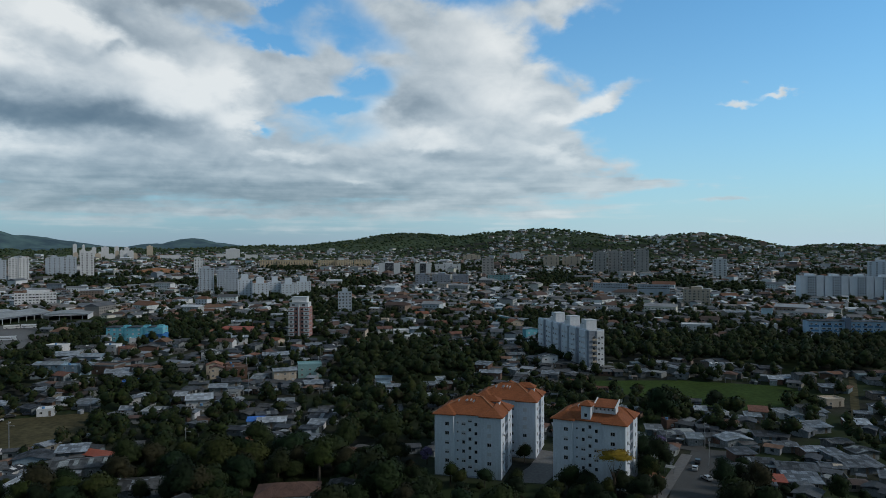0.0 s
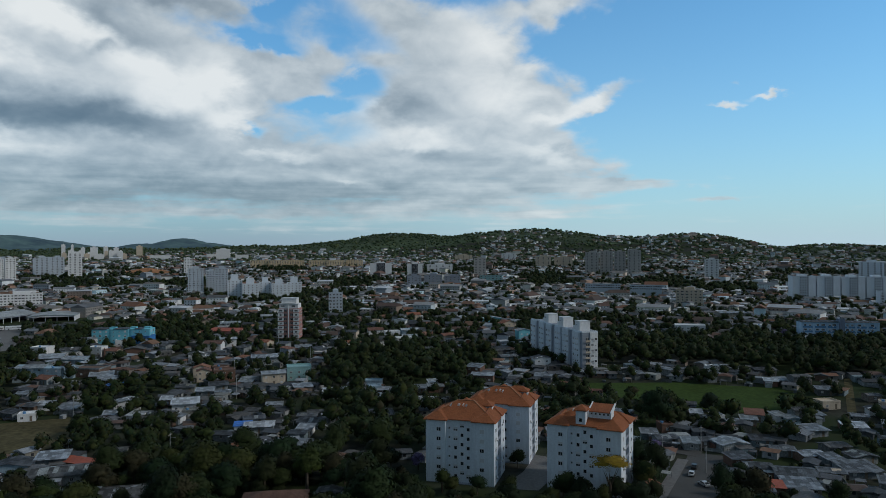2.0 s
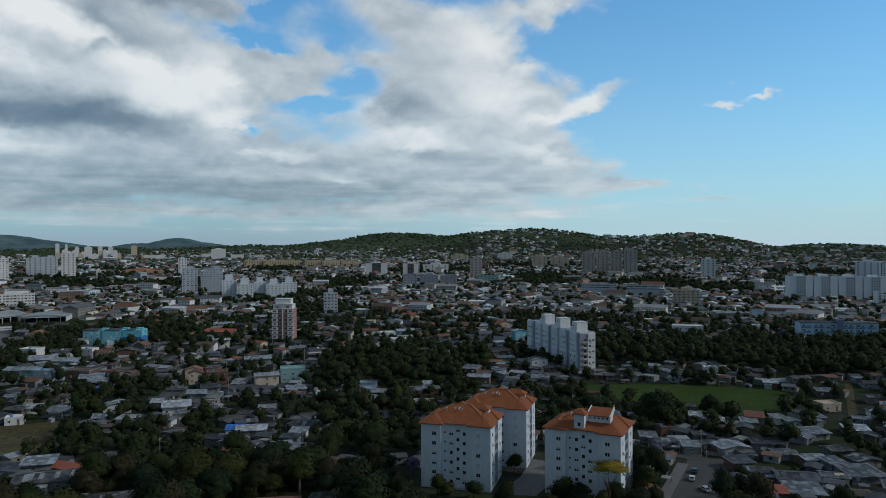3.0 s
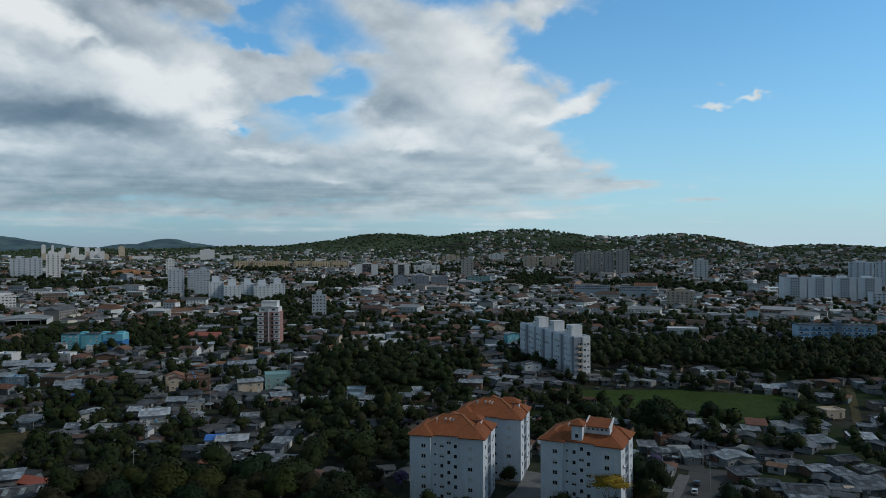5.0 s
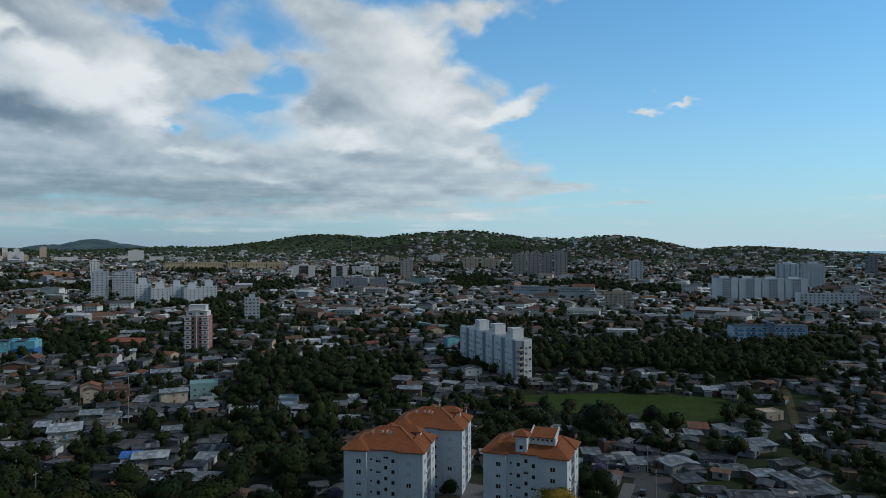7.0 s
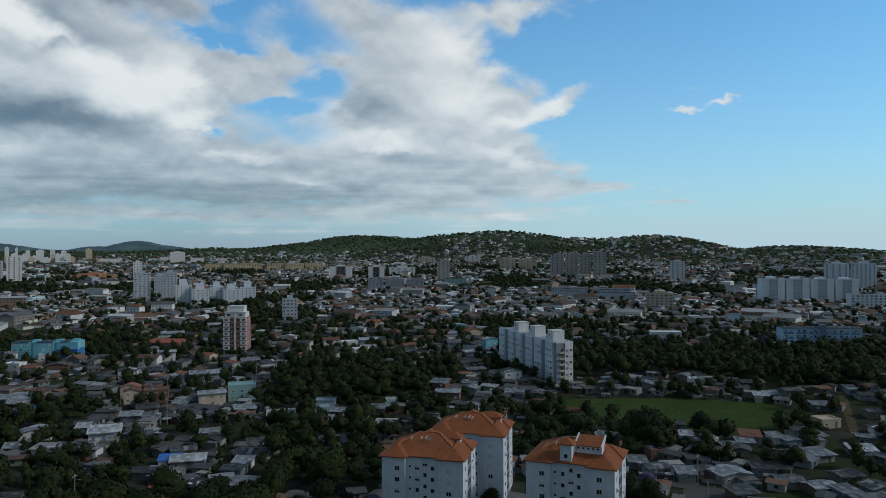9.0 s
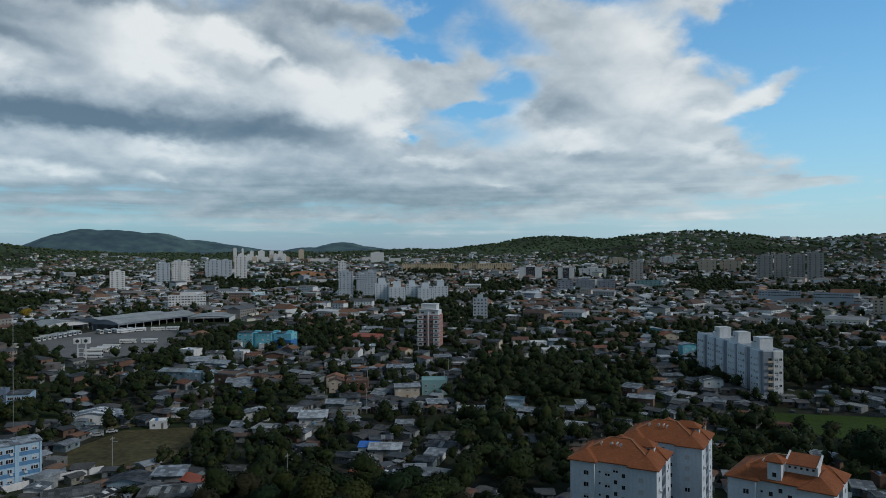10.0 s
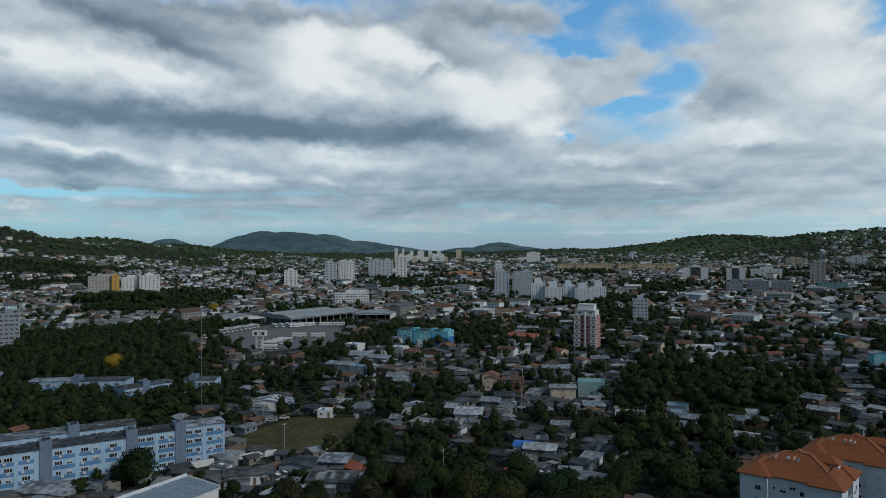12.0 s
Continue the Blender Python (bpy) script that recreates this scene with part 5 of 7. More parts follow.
def tree(x, y, size=1.0, kind=None, crown=None, label=""):
    k = random.randrange(len(TREES)) if kind is None else kind
    high, trunk, leaves = TREES[k]
    ob = thing("tree", pose(x, y, ground_at(x, y), 0, 0, random.uniform(0, 360)), label or ("tall narrow dark green tree with dense crown" if k == 5 else "spreading dark green tree with dense uneven crown"), "tree", "trees of the near suburb")
    ob.scale = (size * random.uniform(.9, 1.1), size * random.uniform(.9, 1.1), size)
    part("trunk", trunk, None, ob)
    part("crown", crown or leaves, None, ob)
    return ob


def spread(name, kinds, places, mat, label, category):
    """Many alike things in one mesh: places are x, y, z, size, turn."""
    vs, fs, ns, n = [], [], [], 0
    rng = np.random.default_rng(len(places))
    pick = rng.integers(0, len(kinds), len(places))
    places = np.asarray(places, float)
    for k, (v, f, nv) in enumerate(kinds):
        p = places[pick == k]
        if not len(p):
            continue
        c, s = np.cos(p[:, 4])[:, None], np.sin(p[:, 4])[:, None]
        q = p[:, 3][:, None]
        w = np.stack([(v[None, :, 0] * c - v[None, :, 1] * s) * q, (v[None, :, 0] * s + v[None, :, 1] * c) * q, v[None, :, 2] * q], -1) + p[:, None, :3]
        vs.append(w.reshape(-1, 3))
        ns.append(np.stack([nv[None, :, 0] * c - nv[None, :, 1] * s, nv[None, :, 0] * s + nv[None, :, 1] * c, nv[None, :, 2] + 0 * c], -1).reshape(-1, 3))
        fs.append((f[None] + (n + np.arange(len(p)) * len(v))[:, None, None]).reshape(-1, 3))
        n += len(p) * len(v)
    ob = new(name, tri_mesh(name, np.concatenate(vs), np.concatenate(fs), np.concatenate(ns), mat))
    return tagged(ob, label, category, kind="stuff")


# ---- houses ----
W_HOUSE, W_HOUSE2 = window_shape(1.1, 1.0, 2), window_shape(1.1, 1.0, 2, 1.0)
DOOR = Shape().box(-0.45, -0.05, 0, 0.45, 0.02, 2.05).box(-0.55, -0.07, 2.05, 0.55, 0.02, 2.15).mesh("door", M_WOODPOST)
TANK = Shape().tube(0, 0, 0, 0.75, 0.55, 0.65, 10).tube(0, 0, 0.75, 0.85, 0.68, 0.6, 10)
ROOFS = {"c": M_SHEET, "l": M_LIGHTSHEET, "o": M_TILE, "u": M_TARP, "r": M_RED, "t": M_TEAL, "O": M_ORANGE}
WALLS = {"v": M_WALL, "k": M_BRICK, "w": M_WHITE, "t": M_TEAL, "a": M_CYAN, "b": M_BEIGE, "p": M_PINK, "s": M_PALEBLUE, "B": M_BLUE}
WORDS = {"c": "grey cement sheet roof", "l": "pale metal sheet roof", "o": "clay tile roof", "u": "bright blue tarpaulin roof", "r": "faded red sheet roof", "t": "teal roof", "O": "orange tile roof"}
TINTS = {"v": "painted", "k": "bare brick", "w": "white", "t": "teal", "a": "cyan", "b": "beige", "p": "pink", "s": "soft blue", "B": "bright blue"}


def gable(w, d, h, r, over):
    """Walls with gable ends across x, ridge along y."""
    s = Shape()
    s.sweep([(0, -0.6), (w, -0.6), (w, h), (w / 2, h + r), (0, h)], 0, d)
    t = 0.14
    k = r / (w / 2)
    o = over
    roof = Shape().sweep([(-o, h - o * k), (w / 2, h + r), (w + o, h - o * k), (w + o, h - o * k + t), (w / 2, h + r + t), (-o, h - o * k + t)][::-1], -o, d + o)
    return s, roof


def sheets(a, b, lo, hi, step, sag, rng):
    """One slope of a sheet roof from a to b, from the low edge lo to the high edge hi (across, up): the sheets lie side by side, uneven in length and height."""
    s = Shape()
    n = max(2, round((b - a) / step))
    pts, faces = [], []
    for k in range(n):
        f, z = -rng.uniform(0, 0.08), rng.uniform(0, sag)
        p, q = (lo[0] + (hi[0] - lo[0]) * f, lo[1] + (hi[1] - lo[1]) * f + z), (hi[0], hi[1] + z)
        for u in (a + (b - a) * k / n, a + (b - a) * (k + 1) / n):
            pts += [(u, *p), (u, *q), (u, q[0], q[1] - 0.1), (u, p[0], p[1] - 0.1)]
        i = 8 * k
        faces += [(i, i + 4, i + 5, i + 1), (i + 3, i + 7, i + 4, i), (i + 1, i + 5, i + 6, i + 2), (i + 2, i + 6, i + 7, i + 3)]
        faces += [(i + 4, i + 8, i + 9, i + 5)] if k < n - 1 else [(i + 4, i + 7, i + 6, i + 5)]
    return s.hull(pts, faces + [(0, 1, 2, 3)])


def house(x, y, w, d, h, heading, form="g", roof="c", wall="v", group="houses of the near suburb"):
    """A small house. x, y: the middle; form: g gable to the front, e eaves to the front, m single slope, h hipped, f flat with parapet."""
    claim(x, y, max(w, d) * 0.55)
    z0 = ground_at(x, y)
    floors = 2 if h > 4.4 else 1
    shape_word = {"g": "gabled", "e": "gabled", "m": "lean-to", "h": "hipped", "f": "flat-roofed"}[form]
    size = "two-storey" if floors == 2 else "single-storey"
    label = f"{size} {TINTS[wall]} {shape_word} house" + (" with parapet" if form == "f" else f" with {WORDS[roof]}")
    ob = thing("house", pose(x, y, z0, 0, 0, heading) @ Matrix.Translation((-w / 2, -d / 2, 0)), label, "house", group)
    over = 0.45
    slope = 0.36 if roof in "oO" else 0.2
    if form == "g":
        walls, top = gable(w, d, h, w / 2 * slope, over)
    elif form == "e":
        s, top = gable(d, w, h, d / 2 * slope, over)
        for k in (s, top):
            k.v = [(w - b, a, c) for a, b, c in k.v]
        walls = s
    elif form == "m":
        k = 0.10
        walls = Shape().sweep([(0, -0.6), (d, -0.6), (d, h + d * k), (0, h)], 0, w, "x")
        top = Shape().sweep([(-over, h - over * k), (d + over, h + (d + over) * k), (d + over, h + (d + over) * k + 0.1), (-over, h - over * k + 0.1)], -over, w + over, "x")
    elif form == "h":
        walls = Shape().box(0, 0, -0.6, w, d, h)
        top = hip(0, 0, w, d, h, min(w, d) / 2 * slope * 1.1, over, 0.16)
    else:
        walls = Shape().box(0, 0, -0.6, w, d, h)
        top = Shape().box(-0.1, -0.1, h, w + 0.1, 0.15, h + 0.6).box(-0.1, d - 0.15, h, w + 0.1, d + 0.1, h + 0.6).box(-0.1, 0.15, h, 0.15, d - 0.15, h + 0.6).box(w - 0.15, 0.15, h, w + 0.1, d - 0.15, h + 0.6)
    if roof in "cl" and form in "gem":
        # patched sheets over the same slopes
        rng, k, o = random.Random(int(x * 10) + int(y)), slope, over + 0.15
        if form == "m":
            top = sheets(-o, w + o, (-o, h - o * 0.10), (d + o, h + (d + o) * 0.10), 1.5, 0.09, rng)
        elif form == "g":
            top = Shape()
            for low_, high_ in (((-o, h - o * k), (w / 2 + .1, h + w / 2 * k)), ((w + o, h - o * k), (w / 2 - .1, h + w / 2 * k))):
                q = sheets(-o, d + o, low_, high_, 1.5, 0.09, rng)
                top.hull([(j, i, m) for i, j, m in q.v], [f[::-1] for f in q.f])
        else:
            top = Shape()
            for low_, high_ in (((-o, h - o * k), (d / 2 + .1, h + d / 2 * k)), ((d + o, h - o * k), (d / 2 - .1, h + d / 2 * k))):
                q = sheets(-o, w + o, low_, high_, 1.5, 0.09, rng)
                top.hull(q.v, q.f)
    part("wall", walls, WALLS[wall], ob)
    part("roof" if form != "f" else "parapet", top, ROOFS[roof] if form != "f" else WALLS[wall], ob)
    n = max(1, int(w / 3.2))
    for k in range(floors):
        for i in range(n):
            if k == 0 and i == n // 2 and n > 1:
                part("door", DOOR, None, ob, m=pose(w * (i + .5) / n, 0, 0.1))
            else:
                part("window", random.choice((W_HOUSE, W_HOUSE, W_HOUSE2)), None, ob, m=pose(w * (i + .5) / n, 0, 1.0 + 2.7 * k))
    if form in "gem" and h < 4.4 and random.random() < 0.75:
        aw, ad, ah = w * random.uniform(0.35, 0.6), random.uniform(2.0, 3.6), random.uniform(1.9, 2.3)
        a0 = random.choice((0.0, w - aw))
        b0 = random.choice((-ad, d))
        lean = 0.12 if b0 < 0 else -0.12
        annex = part("annex", Shape().sweep([(b0, -0.5), (b0 + ad, -0.5), (b0 + ad, ah + max(0, ad * lean)), (b0, ah + max(0, -ad * lean))], a0, a0 + aw, "x"), WALLS[random.choice("vvk")], ob)
        z1, z2 = ah + max(0, -ad * lean), ah + max(0, ad * lean)
        part("annex_roof", Shape().sweep([(b0 - .25, z1), (b0 + ad + .2, z2), (b0 + ad + .2, z2 + .08), (b0 - .25, z1 + .08)], a0 - .25, a0 + aw + .25, "x"), ROOFS[random.choice("cccl")], annex)
    if form == "f" and random.random() < 0.7:
        part("water_tank", TANK, M_SOFTBLUE, ob, "blue water tank", pose(w * .3, d * .6, h))
    return ob


def shack_fill(count, zone, near=0.0):
    """Houses set out in a loose street grid over a zone of the plan, wherever nothing stands yet."""
    made = 0
    (az0, az1), (r0, r1) = zone
    for _ in range(count * 12):
        if made >= count:
            break
        az, r = random.uniform(az0, az1), math.sqrt(random.uniform(r0**2, r1**2))
        x, y = polar(az, r)
        if any(inside(x, y, w) for w in WOODS) or any(inside(x, y, g) for g in GLADES) or inside(x, y, NO_HOUSES):
            continue
        w, d = random.uniform(4.5, 8.5), random.uniform(4.5, 8)
        if not free(x, y, max(w, d) * 0.42):
            continue
        heading = random.choice((-18, 72, -18, -25, 65)) + random.uniform(-5, 5)
        house(x, y, w, d, random.choice((2.6, 2.8, 3.0, 5.4)), heading, random.choice("ggeemmhf"), random.choice("ccccccccclooo"), random.choice("vvvvvvkkkb"))
        made += 1


house(59.3, 277.0, 5.6, 5.5, 2.5, -4, "m", "l", "v")
house(67.4, 286.4, 4.5, 5.5, 3, 11, "f", "c", "k")
house(63.5, 270.2, 7.7, 5.9, 2.8, 17, "e", "c", "v")
house(84.7, 305.3, 4.5, 5.5, 2.8, -9, "m", "l", "w")
house(84.3, 319.5, 8.1, 6.3, 2.8, -13, "e", "c", "v")
house(86.7, 299.3, 5.0, 5.5, 2.6, 10, "e", "c", "v")
house(71.4, 264.9, 5.3, 5.5, 2.8, -4, "m", "l", "v")
house(77.8, 268.5, 6.9, 5.5, 2.5, 16, "e", "c", "v")
house(84.9, 263.1, 9.8, 7.6, 3.2, 16, "g", "l", "v")
house(97.6, 269.2, 6.9, 5.5, 2.6, -4, "m", "c", "v")
house(100.8, 258.4, 7.5, 5.8, 2.5, -5, "e", "c", "v")
house(82.5, 248.1, 7.3, 5.6, 2.8, 16, "m", "c", "k")
house(85.8, 239.4, 7.9, 6.1, 2.8, -10, "e", "c", "v")
house(94.6, 233.0, 12.0, 9.2, 3, -8, "e", "c", "v")
house(92.2, 222.8, 9.8, 7.6, 2.5, -7, "m", "c", "v")
house(83.0, 221.1, 6.9, 5.5, 2.6, -8, "m", "r", "k")
house(107.6, 252.6, 7.9, 6.1, 2.6, 15, "e", "c", "v")
house(112.6, 247.8, 5.7, 5.5, 2.8, 15, "m", "c", "v")
house(120.0, 261.5, 7.9, 6.1, 2.8, 15, "e", "c", "v")
house(123.8, 251.3, 8.2, 6.3, 2.6, 15, "g", "c", "v")
house(116.5, 238.6, 11.2, 8.6, 2.5, 9, "m", "c", "v")
house(107.0, 235.8, 7.4, 5.7, 2.5, -10, "e", "c", "b")
house(116.6, 302.3, 4.5, 5.5, 2.5, 13, "m", "l", "w")
house(120.4, 298.4, 5.2, 5.5, 2.5, 7, "g", "l", "s")
house(127.6, 309.2, 6.1, 5.5, 2.8, 12, "e", "c", "v")
house(131.0, 302.0, 5.8, 5.5, 2.8, 7, "m", "l", "v")
house(121.7, 282.6, 8.7, 6.8, 2.6, 15, "m", "l", "v")
house(114.1, 283.3, 7.2, 5.6, 2.8, 10, "e", "c", "v")
house(143.8, 319.2, 8.3, 6.4, 3, 12, "f", "c", "b")
house(152.7, 340.8, 7.2, 5.6, 2.8, -8, "m", "c", "v")
house(139.0, 286.5, 8.2, 6.4, 2.6, -11, "m", "l", "v")
house(158.0, 309.0, 5.0, 5.5, 2.6, -8, "g", "c", "w")
house(167.6, 329.5, 5.6, 5.5, 2.8, 5, "e", "c", "v")
house(147.2, 299.2, 5.6, 5.5, 2.8, -14, "e", "c", "v")
house(113.6, 381.3, 6.1, 5.5, 5, -7, "e", "l", "w")
house(140.0, 381.7, 10.8, 8.3, 2.8, 5, "e", "c", "v")
house(135.2, 358.3, 5.8, 5.5, 2.6, -14, "m", "l", "k")
house(141.4, 360.2, 5.9, 5.5, 2.5, 12, "m", "l", "v")
house(147.8, 357.0, 8.3, 6.4, 5, 11, "e", "c", "v")
house(74.6, 375.7, 6.1, 5.5, 2.5, 8, "m", "l", "v")
house(98.3, 375.8, 8.2, 6.4, 2.5, 13, "m", "c", "v")
house(124.2, 378.5, 5.4, 5.5, 2.5, -14, "e", "c", "w")
house(91.2, 299.5, 4.5, 5.5, 3, 10, "f", "c", "w")
house(95.1, 293.7, 5.4, 5.5, 2.6, 15, "e", "c", "v")
house(103.2, 297.2, 5.7, 5.5, 2.5, -11, "m", "l", "v")
house(144.3, 533.5, 20.6, 11.0, 6, -10, "f", "c", "w")
house(113.4, 525.6, 13.7, 10.6, 3, 16, "e", "l", "v")
house(128.3, 523.0, 13.2, 10.2, 4, 11, "e", "c", "v")
house(208.0, 640.3, 23.5, 11.0, 5, 10, "e", "l", "v")
house(199.7, 544.0, 10.4, 8.0, 5, -4, "f", "c", "w")
house(209.9, 783.2, 35.9, 11.0, 5, -11, "e", "l", "w")
house(203.8, 489.0, 21.3, 11.0, 3, 10, "m", "c", "v")
house(-208.7, 356.5, 15.1, 11.0, 4, -1, "f", "c", "v")
house(-191.7, 342.2, 10.2, 7.9, 2.5, -2, "m", "l", "v")
house(-181.6, 330.3, 5.9, 5.5, 2.8, -3, "m", "u", "v")
house(-204.5, 323.5, 16.2, 11.0, 2.5, 24, "e", "c", "k")
house(-213.1, 310.0, 4.8, 5.5, 2.6, 18, "m", "l", "v")
house(-198.3, 293.1, 8.0, 6.2, 2.5, -2, "e", "c", "v")
house(-192.8, 295.6, 5.7, 5.5, 2.6, 18, "m", "l", "w")
house(-181.1, 293.3, 9.4, 7.2, 2.6, 4, "m", "l", "v")
house(-190.6, 280.5, 6.5, 5.5, 2.6, 24, "f", "c", "w")
house(-160.2, 303.5, 10.7, 8.3, 3.2, 23, "g", "l", "w")
house(-158.9, 286.8, 4.7, 5.5, 2.6, 22, "m", "c", "k")
house(-147.4, 286.2, 5.6, 5.5, 2.8, -3, "m", "l", "w")
house(-146.2, 310.8, 4.5, 5.5, 2.8, 16, "m", "l", "v")
house(-134.8, 304.8, 11.0, 8.5, 3.5, 23, "m", "l", "w")
house(-130.5, 286.6, 5.7, 5.5, 2.8, 1, "g", "l", "w")
house(-140.5, 290.5, 6.4, 5.5, 2.6, 23, "e", "c", "v")
house(-127.9, 294.0, 5.8, 5.5, 3, 15, "f", "c", "v")
house(-147.3, 333.3, 8.5, 6.6, 2.8, 17, "e", "c", "v")
house(-135.4, 327.4, 7.7, 6.0, 2.8, 16, "m", "l", "v")
house(-127.1, 328.3, 6.7, 5.5, 2.5, 22, "e", "c", "w")
house(-151.9, 362.6, 8.0, 6.2, 5, 17, "g", "o", "b")
house(-142.8, 364.8, 6.9, 5.5, 5, -4, "f", "c", "k")
house(-102.1, 265.4, 6.2, 5.5, 2.6, 0, "e", "c", "v")
house(-98.9, 277.3, 6.3, 5.5, 2.5, 14, "m", "u", "w")
house(-147.2, 230.8, 9.3, 7.2, 3.5, 21, "m", "c", "v")
house(-135.4, 228.5, 16.0, 4.6, 2.6, -17, "m", "r", "v")
house(-131.3, 241.7, 6.7, 5.5, 2.8, 15, "e", "c", "v")
house(-155.3, 222.7, 11.1, 8.6, 3.4, 15, "g", "c", "s")
house(-136.2, 218.6, 17.7, 11.0, 3.2, 21, "e", "c", "v")
house(-156.0, 212.5, 4.5, 5.5, 2.5, -5, "g", "c", "w")
house(-138.6, 198.0, 12.2, 9.4, 4, -8, "m", "l", "w")
house(-120.1, 198.3, 11.5, 8.9, 2.6, 12, "m", "c", "p")
house(-107.5, 202.0, 15.4, 11.0, 3, 18, "e", "c", "v")
house(-97.0, 205.9, 5.0, 5.5, 2.6, 12, "m", "c", "v")
house(-88.1, 205.3, 8.9, 6.8, 3, -2, "e", "o", "v")
house(-60.3, 196.4, 17.6, 11.0, 4, 12, "h", "o", "w")
house(-46.8, 203.9, 6.1, 5.5, 4, -1, "g", "c", "s")
house(-44.6, 243.6, 4.5, 5.5, 2.6, 12, "g", "c", "v")
house(-92.0, 277.1, 10.9, 8.4, 3, 14, "e", "l", "v")
house(-85.4, 282.6, 5.6, 5.5, 2.6, 19, "e", "c", "v")
house(-82.6, 254.6, 6.0, 5.5, 2.5, -6, "g", "c", "w")
house(-73.9, 268.1, 6.3, 5.5, 2.8, -1, "e", "c", "v")
house(-73.0, 275.8, 5.8, 5.5, 2.6, -0, "m", "l", "w")
house(-76.4, 251.2, 5.6, 5.5, 2.8, 13, "m", "c", "k")
house(-71.5, 255.6, 5.3, 5.5, 2.5, 13, "m", "l", "v")
house(-67.8, 297.2, 4.5, 5.5, 4, 0, "f", "c", "w")
house(-75.0, 298.4, 6.3, 5.5, 2.8, 18, "e", "c", "v")
house(-100.3, 299.2, 8.3, 6.4, 2.8, -7, "e", "c", "v")
house(-96.1, 308.6, 6.7, 5.5, 2.5, 15, "m", "l", "v")
house(-114.5, 301.7, 9.0, 7.0, 2.6, 2, "e", "c", "v")
house(-72.3, 285.6, 11.4, 8.8, 2.6, -1, "e", "c", "v")
house(-74.7, 333.2, 11.0, 8.5, 2.5, 14, "m", "l", "v")
house(-66.8, 347.6, 8.2, 6.3, 2.8, -1, "e", "c", "v")
house(-57.2, 341.6, 5.9, 5.5, 3.2, 20, "f", "c", "s")
house(-50.7, 328.1, 6.7, 5.5, 2.6, -1, "m", "l", "v")
house(-43.1, 335.7, 9.9, 7.7, 2.5, -8, "e", "c", "v")
house(-29.4, 321.7, 7.8, 6.0, 2.8, -2, "m", "l", "v")
house(-27.9, 346.1, 7.0, 5.5, 3, 12, "m", "l", "k")
house(-35.8, 343.4, 7.0, 5.5, 2.8, -1, "m", "l", "v")
house(-225.5, 548.0, 10.5, 8.1, 5.5, 16, "g", "o", "b")
house(-207.9, 545.1, 17.7, 11.0, 5, 16, "e", "l", "w")
house(-194.6, 504.3, 22.7, 11.0, 4, -4, "m", "r", "p")
house(-194.6, 476.6, 11.2, 8.6, 2.8, 16, "e", "l", "v")
house(-173.8, 433.0, 10.6, 8.2, 5.5, 3, "e", "o", "w")
house(-171.3, 450.4, 9.3, 7.2, 6, 23, "e", "c", "w")
house(-137.6, 357.3, 10.3, 8.0, 5.4, 19, "f", "c", "k")
house(-125.8, 365.7, 7.3, 5.6, 3.2, 19, "f", "c", "v")
house(-110.8, 352.8, 11.2, 8.7, 6, 24, "e", "l", "b")
house(-100.9, 364.8, 12.1, 9.4, 6.5, 18, "f", "c", "t")
house(-92.2, 340.5, 8.4, 6.5, 2.8, 24, "m", "l", "v")
house(-129.0, 398.9, 16.6, 11.0, 4, 18, "e", "c", "v")
house(-119.3, 441.0, 9.7, 7.5, 2.6, 22, "m", "l", "v")
house(-124.3, 424.8, 6.2, 5.5, 2.5, 23, "m", "l", "s")
house(-122.7, 348.1, 6.4, 5.5, 2.5, 4, "m", "l", "v")
house(-133.9, 339.9, 8.5, 6.6, 2.5, 25, "m", "c", "v")
house(-117.4, 524.5, 10.0, 7.7, 5, 1, "g", "l", "w")
house(-99.6, 489.7, 10.7, 8.3, 6, -4, "e", "c", "b")
house(-84.9, 506.6, 10.6, 8.2, 5, 21, "e", "o", "w")
house(-70.6, 493.5, 10.3, 7.9, 5.4, 16, "f", "c", "w")
house(-60.5, 510.3, 11.7, 9.1, 5, 16, "e", "l", "s")
house(-95.4, 558.4, 10.7, 8.2, 6, 1, "f", "c", "b")
house(-75.1, 567.5, 10.7, 8.2, 5.4, -5, "g", "l", "w")
house(-66.8, 430.3, 8.5, 6.6, 2.8, 16, "m", "l", "v")
house(-50.1, 453.4, 5.8, 5.5, 2.5, 2, "m", "l", "v")
house(-59.4, 353.0, 8.5, 6.6, 3, 3, "f", "c", "s")
house(-51.9, 338.8, 5.4, 5.5, 2.6, -4, "m", "l", "v")
house(-97.9, 287.2, 8.0, 6.2, 2.8, 24, "e", "c", "v")
house(-77.1, 293.8, 7.3, 5.6, 2.6, 3, "e", "c", "v")
house(-66.6, 292.0, 6.8, 5.5, 2.6, 23, "m", "l", "w")
house(-46.9, 299.3, 9.3, 7.2, 2.5, 16, "m", "c", "v")
house(-139.1, 519.7, 12.3, 9.5, 2.5, 1, "e", "c", "v")
house(-135.0, 567.6, 12.6, 9.7, 2.5, -5, "m", "l", "v")
house(-38.8, 636.7, 13.7, 10.6, 6, 1, "e", "o", "w")
house(-21.5, 643.1, 16.1, 11.0, 4, 0, "e", "c", "w")
house(-0.6, 588.0, 14.1, 10.9, 5, 14, "g", "l", "a")
house(-5.4, 543.7, 8.4, 6.5, 2.5, -5, "e", "c", "v")
house(10.8, 549.7, 11.4, 8.8, 5.4, 20, "g", "o", "b")
house(20.4, 494.8, 8.5, 6.6, 7, 21, "g", "l", "a")
house(16.7, 458.8, 9.5, 7.3, 3, -6, "m", "l", "w")
house(26.5, 397.1, 9.0, 6.9, 6, 14, "g", "c", "w")
